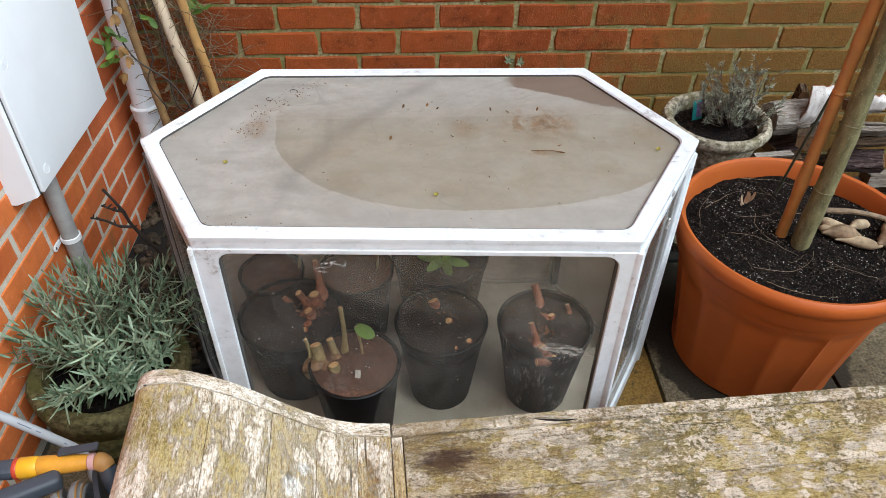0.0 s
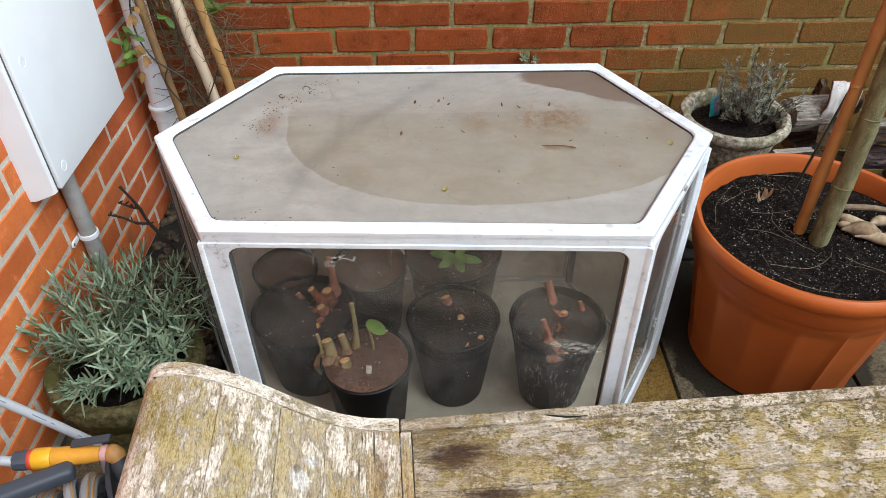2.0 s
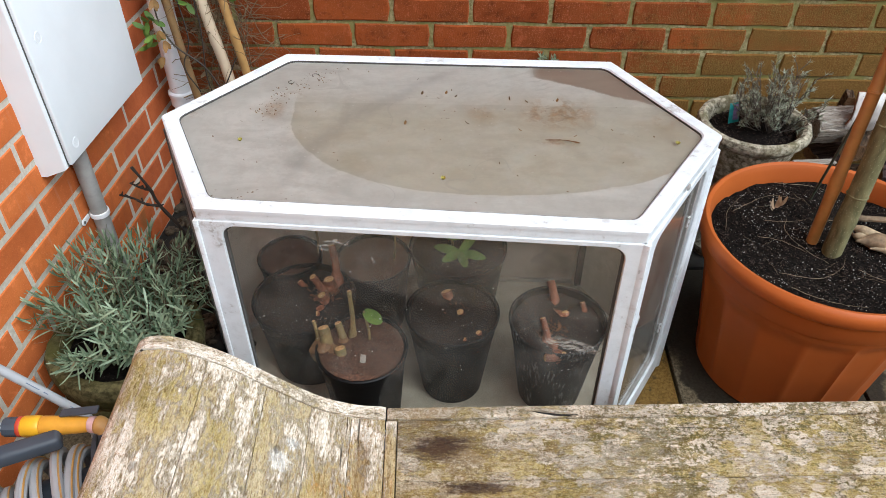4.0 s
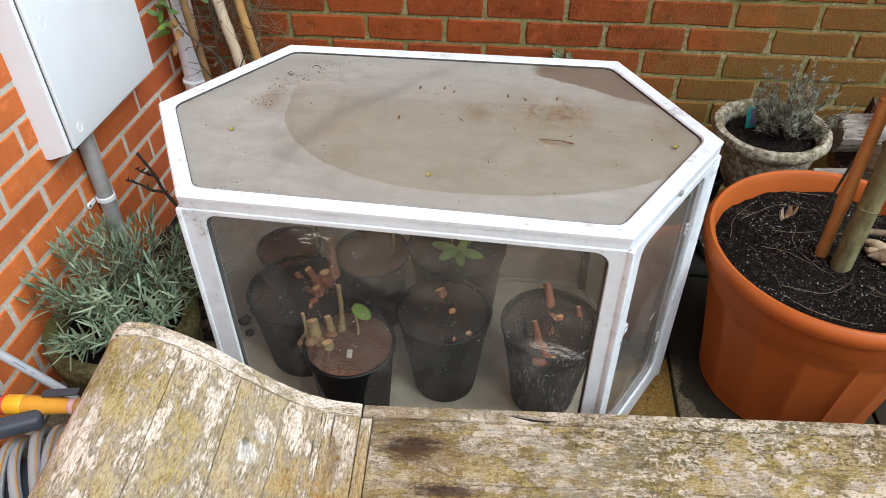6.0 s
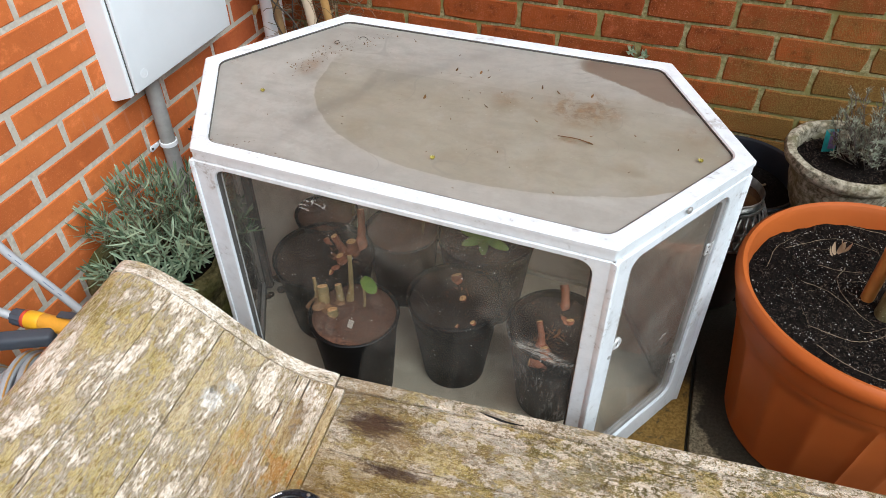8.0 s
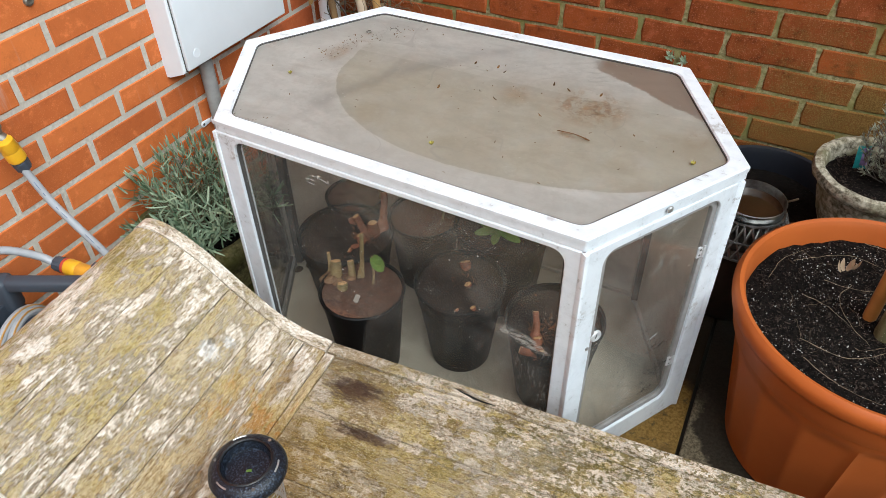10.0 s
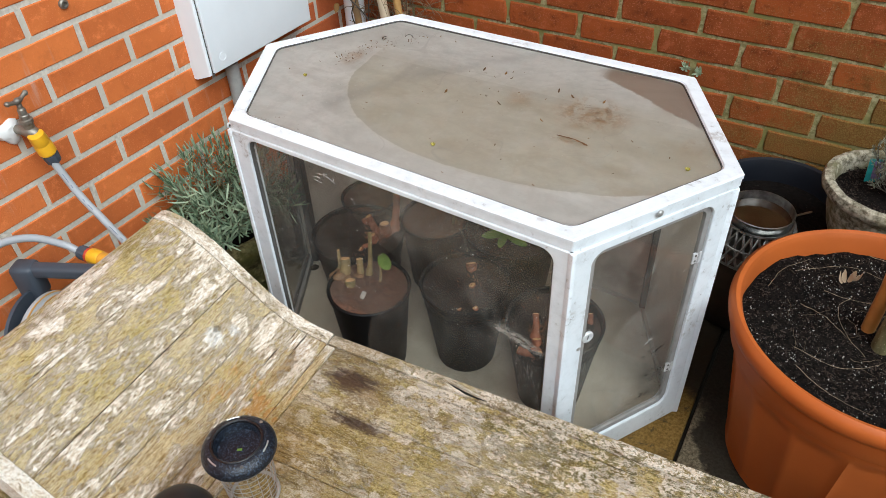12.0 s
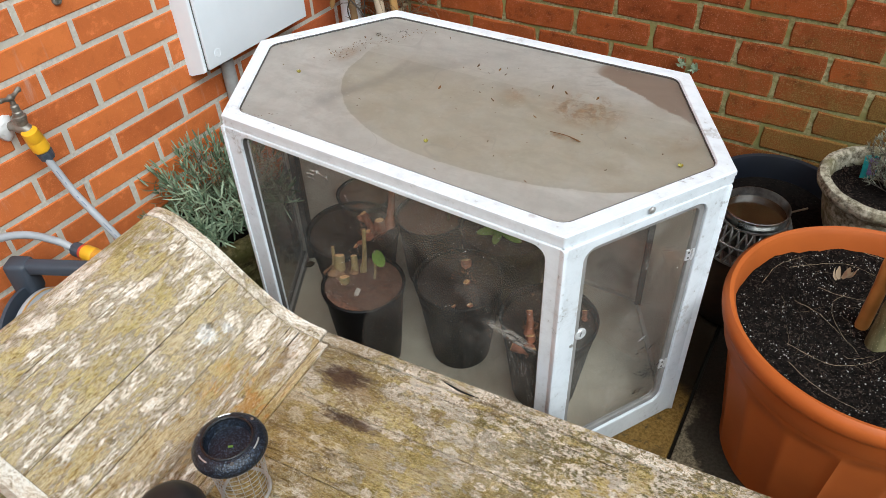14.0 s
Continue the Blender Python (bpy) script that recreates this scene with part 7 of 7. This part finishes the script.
# ---- small things ----
def feeders():
    f = thing("bird_feeder", "bird feeder with wire mesh tube and hammered black lid", "bird feeder", pose(-0.270, -1.536, 0.337))
    rnd = random.Random(1)
    cap = part("lid", lathed([(0.036, 0.118), (0.051, 0.1185), (0.0555, 0.121), (0.0572, 0.1255), (0.0560, 0.131), (0.0520, 0.137), (0.0460, 0.1415), (0.0400, 0.1435), (0.0365, 0.1432), (0.0350, 0.1405), (0.0338, 0.1305), (0.0322, 0.1275), (0.0300, 0.1270), (0.0200, 0.1285), (0.0, 0.1310)], 64), HAMMERED, f, "hammered black round lid with a sunken top")
    part("top_ring", lathed([(0.0352, 0.1415), (0.0362, 0.1443), (0.0380, 0.1452), (0.0398, 0.1443), (0.0405, 0.1430), (0.0380, 0.1405), (0.0352, 0.1415)], 56), plain("smooth_black", (0.010, 0.011, 0.013), 0.28), cap, "smooth black raised ring")
    for a in (20, 140, 260):
        arc = [(0.0465 * math.cos(radians(a + d)), 0.0465 * math.sin(radians(a + d)), 0.1415) for d in range(-13, 14, 3)]
        part("slot", tubed(arc, 0.0013, 6), STEEL, cap, "thin bright hanging wire slot")
    for a in (80, 200, 320):
        part("rivet", lathed([(0.0030, 0), (0.0026, 0.0014), (0, 0.0018)], 10, (0.0462 * math.cos(radians(a)), 0.0462 * math.sin(radians(a)), 0.1408)), BRASS if a == 80 else SEAL, cap, "small rivet")
    part("leaf_scrap", boxed((-0.004, -0.002, 0.1300), (0.004, 0.002, 0.1318), 0.0008), GREEN, cap, "tiny green scrap in the hollow").matrix_local = pose(0.006, -0.004, 0, 0, 0, 35)
    mesh = bmesh.new()
    n = 18
    for k in range(n):
        a = 2 * math.pi * k / n
        add_tube(mesh, [((0.044 - 0.006 * j) * math.cos(a), (0.044 - 0.006 * j) * math.sin(a), 0.12 - 0.118 * j) for j in (0, 1)], 0.0006, 4, False)
    for j in range(10):
        z = 0.006 + 0.0122 * j
        rr = 0.038 + 0.006 * z / 0.12
        add_tube(mesh, [(rr * math.cos(2 * math.pi * i / 30), rr * math.sin(2 * math.pi * i / 30), z) for i in range(31)], 0.0006, 4, False)
    part("mesh_tube", mesh, STEEL, f, "fine galvanised wire mesh")
    part("base_ring", tubed([(0.038 * math.cos(2 * math.pi * i / 40), 0.038 * math.sin(2 * math.pi * i / 40), 0.003) for i in range(41)], 0.003, 8, False), STEEL, f, "bright wire ring")
    g = thing("bird_feeder", "smaller bird feeder with a smooth black domed lid", "bird feeder", pose(-0.318, -1.642, 0.337))
    part("lid", lathed([(0.050, 0.040), (0.056, 0.042), (0.0555, 0.048), (0.050, 0.062), (0.038, 0.074), (0.02, 0.081), (0, 0.083)], 48), plain("matt_black", (0.012, 0.012, 0.013), 0.5), g, "smooth black dome")
    mesh = bmesh.new()
    for k in range(22):
        a = 2 * math.pi * k / 22
        add_tube(mesh, [(0.036 * math.cos(a), 0.036 * math.sin(a), z) for z in (0.0, 0.041)], 0.0008, 4, False)
    for j in range(5):
        add_tube(mesh, [(0.036 * math.cos(2 * math.pi * i / 30), 0.036 * math.sin(2 * math.pi * i / 30), 0.001 + 0.0095 * j) for i in range(31)], 0.0008, 4, False)
    part("mesh_tube", mesh, STEEL, g)


feeders()


def pot_roots():
    rnd = random.Random(9)
    z = 0.373
    cx, cy = TUB
    t = thing("tuber_clump", "clump of pale dried tubers lying on the compost", "tubers", pose(0.700, -0.745, z))
    for x, y, yaw, l, r in ((-0.03, -0.005, -8, 0.085, 0.021), (0.0, -0.032, -14, 0.10, 0.014), (0.065, -0.03, 30, 0.07, 0.024), (-0.04, 0.045, -25, 0.07, 0.013), (0.03, 0.03, 10, 0.055, 0.013), (0.09, 0.01, 60, 0.07, 0.016), (-0.055, 0.02, -60, 0.05, 0.010)):
        w = Vector((math.cos(radians(yaw)), math.sin(radians(yaw)), 0))
        line = [Vector((x, y, r * 0.6)) + w * (l * (k / 8 - 0.5)) + Vector((0.004 * math.sin(k * 0.8 + yaw), 0.004 * math.cos(k * 0.7 + yaw), 0)) for k in range(9)]
        part("tuber", tubed(line, [r * s for s in (0.12, 0.28, 0.6, 0.92, 1.0, 0.95, 0.8, 0.5, 0.18)], 12), TUBER if r > 0.018 else TUBER_PALE, t)
    part("old_stem", tubed(curved([(-0.05, 0.085, 0.012), (0.03, 0.05, 0.03), (0.11, 0.005, 0.03)], 10), [0.007, 0.007, 0.007, 0.007, 0.0065, 0.006, 0.006, 0.006, 0.007, 0.008], 9), ROOT, t)
    for k, pts in enumerate((
            [(0.395, -0.625, 0.0), (0.44, -0.60, 0.008), (0.50, -0.572, 0.008), (0.57, -0.585, 0.004)],
            [(0.455, -0.66, 0.0), (0.50, -0.672, 0.008), (0.545, -0.662, 0.006)],
            [(0.505, -0.655, 0.003), (0.485, -0.71, 0.008), (0.505, -0.77, 0.008), (0.545, -0.81, 0.002)],
            [(0.43, -0.845, 0.004), (0.50, -0.865, 0.008), (0.56, -0.835, 0.01), (0.585, -0.795, 0.004)],
            [(0.42, -0.72, 0.002), (0.47, -0.745, 0.006), (0.51, -0.775, 0.004)],
            [(0.355, -0.70, 0.004), (0.375, -0.64, 0.012), (0.42, -0.585, 0.012)],
            [(0.52, -0.515, 0.006), (0.60, -0.53, 0.008), (0.66, -0.56, 0.006)],
            [(0.60, -0.83, 0.004), (0.64, -0.87, 0.008), (0.70, -0.90, 0.004)],
            [(0.44, -0.89, 0.004), (0.50, -0.93, 0.006), (0.57, -0.945, 0.004)],
            [(0.56, -0.69, 0.003), (0.60, -0.665, 0.006), (0.66, -0.675, 0.004)])):
        r = thing("dry_root", "pale dry root strand lying on black compost", "root", pose(0, 0, z), "root strands on the compost")
        part("strand", tubed([p + Vector([0.0022 * noise.noise(p * 55 + Vector((k, 7 * d, 0))) for d in range(3)]) for p in curved(pts, 16)], [(0.0006 - 0.00035 * j / 15) * (1 + 0.25 * math.sin(j * 2.1 + k)) for j in range(16)], 6), ROOT, r)
    leaf = thing("withered_leaf", "small curled tan withered leaf on the compost", "leaf", pose(0.495, -0.626, z + 0.004))
    bm = bmesh.new()
    for k in range(6):
        a = rnd.uniform(0, 6.28)
        add_leaf(bm, Vector((0.004 * k - 0.012, 0.002 * k, 0.002 * k)), Vector((math.cos(a), math.sin(a), 0.7)), Vector((0, 0, 1)), 0.024, 0.012, 0.6, 4)
    part("blade", bm, leaf_material("tan_leaf", (0.52, 0.40, 0.27), (0.36, 0.25, 0.15)), leaf)
    hump = lambda x, y: 0.014 * (noise.noise((x * 9, y * 9, 3)) + 0.5 * noise.noise((x * 40, y * 40, 1)))
    perl = bmesh.new()
    for k in range(2600):
        a, q = rnd.uniform(0, 6.28), 0.240 * math.sqrt(rnd.random())
        x, y = q * math.cos(a), q * math.sin(a)
        if noise.noise((x * 14, y * 14, 7)) < 0.0 and rnd.random() < 0.7:
            continue
        s = 0.0004 + 0.0013 * rnd.random() ** 3
        made = bmesh.ops.create_icosphere(perl, subdivisions=1, radius=s)["verts"]
        for v in made:
            v.co = v.co * rnd.uniform(0.6, 1.25) + Vector((cx + x, cy + y, 0.3665 + 0.4 * s + hump(x, y)))
    tagged(part("perlite", perl, plain("perlite_grain", (0.50, 0.49, 0.46), 0.8)), "white perlite grains scattered over black compost", "perlite", kind="stuff")
    crumbs(rnd, TUB, 0.243, 0.3665, 5200, "dark bark fragments in the compost of the tub", hump)
    hair = bmesh.new()
    for k in range(24):
        a, q = rnd.uniform(0, 6.28), 0.222 * math.sqrt(rnd.random())
        x, y, b = q * math.cos(a), q * math.sin(a), rnd.uniform(0, 6.28)
        line = []
        for i in range(7):
            b += rnd.uniform(-0.5, 0.5)
            x, y = x + 0.009 * math.cos(b), y + 0.009 * math.sin(b)
            if x * x + y * y > 0.055:
                break
            line.append((cx + x, cy + y, 0.3685 + hump(x, y) + 0.002 * rnd.random()))
        if len(line) > 2:
            add_tube(hair, line, rnd.uniform(0.00016, 0.00032), 4, False)
    tagged(part("root_hairs", hair, plain("tan_root_hair", (0.20, 0.145, 0.09), 0.9)), "fine tan root hairs over the compost", "roots", kind="stuff")


pot_roots()


def lid_litter():
    rnd = random.Random(33)
    z = LID_TOP - 0.0062
    brown = leaf_material("litter_brown", (0.30, 0.165, 0.062), (0.11, 0.062, 0.028), 0.8)
    bm = bmesh.new()
    for cx, cy, n, sx, sy in ((-0.642, -0.69, 30, 0.012, 0.016), (-0.625, -0.64, 30, 0.014, 0.02), (-0.595, -0.59, 26, 0.02, 0.014), (-0.56, -0.545, 24, 0.022, 0.012), (-0.52, -0.512, 14, 0.03, 0.008), (-0.30, -0.68, 16, 0.08, 0.06), (-0.60, -0.99, 14, 0.04, 0.012), (0.0, -0.75, 8, 0.15, 0.1), (-0.3, -0.8, 26, 0.3, 0.16)):
        for k in range(n):
            p = Vector((rnd.gauss(cx, sx), rnd.gauss(cy, sy), z))
            if not (-0.76 < p.x < 0.18 and -1.0 < p.y < -0.5):
                continue
            a = rnd.uniform(0, 6.28)
            add_leaf(bm, p, Vector((math.cos(a), math.sin(a), 0.15)), Vector((0, 0, 1)), rnd.uniform(0.0015, 0.006), rnd.uniform(0.001, 0.003), 0.2, 2)
    for k in range(12):
        p, a = Vector((rnd.uniform(-0.36, 0.0), rnd.uniform(-0.78, -0.60), z)), rnd.uniform(0, 6.28)
        add_leaf(bm, p, Vector((math.cos(a), math.sin(a), 0.25)), Vector((0, 0, 1)), rnd.uniform(0.006, 0.010), rnd.uniform(0.003, 0.006), 0.4, 3)
    tagged(part("leaf_litter", bm, brown), "brown crumbs of leaf litter on the lid", "litter", kind="stuff")
    for x, y in ((-0.272, -0.932), (-0.665, -0.815), (0.17, -0.80)):
        b = thing("fallen_bud", "tiny yellow-green fallen bud on the wet lid", "bud", pose(x, y, z))
        bm = bmesh.new()
        for k in range(7):
            a = k * 0.9
            add_leaf(bm, Vector((0, 0, 0.001)), Vector((math.cos(a), math.sin(a), 0.5)), Vector((0, 0, 1)), 0.007, 0.004, 0.4, 3)
        part("petals", bm, leaf_material("bud_yellow", (0.42, 0.36, 0.06), (0.20, 0.20, 0.03)), b)
    t = thing("twig_scrap", "short brown twig lying on the lid", "twig", pose(-0.045, -0.797, z + 0.002))
    part("stick", tubed(curved([(-0.035, 0.003, 0), (0, 0, 0.002), (0.03, -0.006, 0)], 9), [0.0005, 0.0009, 0.0006, 0.0010, 0.0007, 0.0011, 0.0010, 0.0017, 0.0008], 6), plain("brown_twig", (0.20, 0.10, 0.04), 0.8), t)
    for x, y, rot in ((-0.565, -0.545, 0.3), (-0.61, -0.575, 2.0)):
        c = thing("curled_stem", "tiny dark curled plant scrap on the lid", "litter", pose(x, y, z + 0.001))
        part("curl", tubed([(0.010 * math.cos(rot + a) * (1 - a / 9), 0.010 * math.sin(rot + a), 0.001 * a) for a in [0.35 * i for i in range(12)]], 0.0006, 5), TWIG, c)
    for x, zz in ((-0.016, 0.448), (0.021, 0.440)):
        w = thing("wall_weed", "little grey-green weed rooted in a mortar joint", "weed", pose(x, 0.004, zz))
        bm = bmesh.new()
        for k in range(26):
            a = rnd.uniform(0, 6.28)
            add_leaf(bm, Vector((0, -0.012, 0.006)) + Vector((rnd.uniform(-0.006, 0.006), rnd.uniform(-0.008, 0.004), rnd.uniform(0, 0.010))), Vector((math.cos(a), -0.7 + 0.5 * math.sin(a), 0.35 + 0.8 * math.sin(a))), Vector((0, -0.5, 1)), rnd.uniform(0.012, 0.024), 0.0055, 0.3, 3)
        part("root", tubed([(0, 0.006, 0), (0, -0.010, 0.006)], 0.0015, 5), DRY, w)
        part("leaves", bm, leaf_material("weed_leaf", (0.42, 0.50, 0.36), (0.20, 0.27, 0.16)), w)


lid_litter()

# ---- pieces of walls and paving ----
def brick_mesh(name, length, seed, depth=0.03, face=0.0, height=0.065, material=None, wear=0.0016):
    """A brick lying along x, its outer face at y = face looking towards minus y."""
    rnd = random.Random(seed)
    bm = bmesh.new()
    x, z, c = length / 2, height / 2, 0.0035
    if wear > 0.002:
        c = 0.0032
    spots = [(-1, -1), (-0.4, -1), (0.3, -1), (1, -1), (1, 0.1), (1, 1), (0.4, 1), (-0.3, 1), (-1, 1), (-1, -0.1)] if wear > 0.002 else [(-1, -1), (1, -1), (1, 1), (-1, 1)]
    shift = [(rnd.uniform(-wear, wear), rnd.uniform(-wear, wear)) for _ in spots]

    def ring(dx, dz, y):
        corner = 0.0036 if wear > 0.002 else 0.0
        return [bm.verts.new((sx * (x - dx - (corner if abs(sx) == abs(sz) == 1 else 0)) + jx + rnd.uniform(-0.3, 0.3) * wear, y + rnd.uniform(-0.4, 0.4) * wear, sz * (z - dz) + jz + rnd.uniform(-0.3, 0.3) * wear)) for (sx, sz), (jx, jz) in zip(spots, shift)]
    back, edge, front = ring(0, 0, face + depth), ring(0, 0, face + c), ring(c, c, face)
    for a, b in ((back, edge), (edge, front)):
        n = len(spots)
        for i in range(n):
            bm.faces.new((a[i], a[(i + 1) % n], b[(i + 1) % n], b[i]))
    bm.faces.new(front)
    bmesh.ops.recalc_face_normals(bm, faces=bm.faces)
    me = bpy.data.meshes.new(name)
    bm.to_mesh(me)
    bm.free()
    if wear > 0.002:
        smooth_by(me, 28)
    me.materials.append(material)
    return me


def lay_wall(wall, start, end, low, high, bed, first_joint, first_course, place, turn, proud, material, top):
    """Stretcher courses along a wall: single bricks up to high, joined ones above."""
    rnd = random.Random(len(wall.name))
    wear = 0.0021 if wall is wall_back else 0.0012
    tall, gap = (0.0655, 0.0095) if wall is wall_back else (0.0632, 0.0118)
    whole = [brick_mesh("brick", PITCH - gap, s, face=-proud, height=tall, material=material, wear=wear) for s in range(14)]
    c = math.floor((low - bed) / COURSE)
    rest = bmesh.new()
    cut = {}
    while bed + c * COURSE < top:
        z = bed + c * COURSE + COURSE / 2
        off = first_joint + (PITCH / 2 if (c - first_course) % 2 else 0)
        k = math.floor((start - off) / PITCH)
        while off + k * PITCH < end:
            a, b = max(off + k * PITCH, start), min(off + (k + 1) * PITCH, end)
            k += 1
            if b - a < 0.03:
                continue
            if z < high:
                if b - a > 0.22:
                    me = rnd.choice(whole)
                else:
                    key = round(b - a, 3)
                    me = cut.setdefault(key, brick_mesh("brick", key - gap, 3, face=-proud, height=tall, material=material, wear=wear))
                ob = new("brick", me)
                ob.matrix_world = place((a + b) / 2, z) @ pose(0, rnd.uniform(-0.0015, 0.0015), 0, 0, rnd.uniform(-0.35, 0.35), turn)
                ob.parent = wall
            else:
                add_box(rest, (-(b - a) / 2 + 0.005, -proud, -0.0325), ((b - a) / 2 - 0.005, 0.02, 0.0325), 0, 1, place((a + b) / 2, z) @ pose(0, 0, 0, 0, 0, turn))
        c += 1
    ob = part("upper_bricks", rest, material, wall, "courses of brick higher up")
    ob["kind"] = "stuff"


lay_wall(wall_back, WALL_X, 1.62, 0.02, 0.86, BACK_Z, 0.0, 0, lambda s, z: pose(s, 0, z), 0, 0.0, BACK_BRICK, 0.86)
lay_wall(wall_back, 1.62, 4.4, 0.02, -1, BACK_Z, 0.0, 0, lambda s, z: pose(s, 0, z), 0, 0.0, BACK_BRICK, WALL_TOP)
lay_wall(wall_back, WALL_X, 1.62, 0.93, -1, BACK_Z, 0.0, 0, lambda s, z: pose(s, 0, z), 0, 0.0, BACK_BRICK, WALL_TOP)
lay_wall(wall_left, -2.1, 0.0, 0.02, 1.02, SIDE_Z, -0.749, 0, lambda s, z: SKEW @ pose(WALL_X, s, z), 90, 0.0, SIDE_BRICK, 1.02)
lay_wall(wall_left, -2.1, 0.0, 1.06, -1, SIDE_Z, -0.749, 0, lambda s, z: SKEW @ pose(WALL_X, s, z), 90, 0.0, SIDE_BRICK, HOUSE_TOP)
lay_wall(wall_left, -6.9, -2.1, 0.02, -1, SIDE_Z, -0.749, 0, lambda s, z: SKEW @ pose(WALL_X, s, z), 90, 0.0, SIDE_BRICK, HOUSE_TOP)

paving = thing("pavement", "damp grey and ochre-stained concrete paving slabs", "paving", kind="structure")
rnd = random.Random(5)
xs = [-1.16, -0.607, -0.157, 0.293, 0.743, 1.193, 1.643, 2.093]
ys = [-0.405, -0.955, -1.405, -1.855, -2.305, -2.755]
for xa, xb in zip(xs, xs[1:]):
    for yb, ya in zip(ys, ys[1:]):
        if xa < -1 and yb > -0.5:
            yb = -0.77
        bm = boxed((xa + 0.004, ya + 0.004, -0.045), (xb - 0.004, yb - 0.004, 0), 0.004)
        for v in bm.verts:
            v.co -= Vector(((xa + xb) / 2, (ya + yb) / 2, 0))
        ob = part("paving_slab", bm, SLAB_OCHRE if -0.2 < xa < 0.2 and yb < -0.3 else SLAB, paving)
        ob.location = ((xa + xb) / 2, (ya + yb) / 2, rnd.uniform(-0.002, 0.001))
far = bmesh.new()
for i in range(-4, 10):
    for j in range(6):
        x, y = 0.293 + 0.45 * i, -2.755 - 0.45 * (j + 1)
        if x > -1.2:
            add_box(far, (x + 0.004, y + 0.004, -0.045), (x + 0.446, y + 0.446, -0.001))
for i in range(4, 9):
    for j in range(5):
        x, y = 0.293 + 0.45 * i, -0.955 - 0.45 * j
        add_box(far, (x + 0.004, y + 0.004, -0.045), (x + 0.446, y + (0.546 if j == 0 else 0.446), -0.001))
ob = part("far_slabs", far, SLAB, paving, "more paving slabs behind")
ob["kind"] = "stuff"
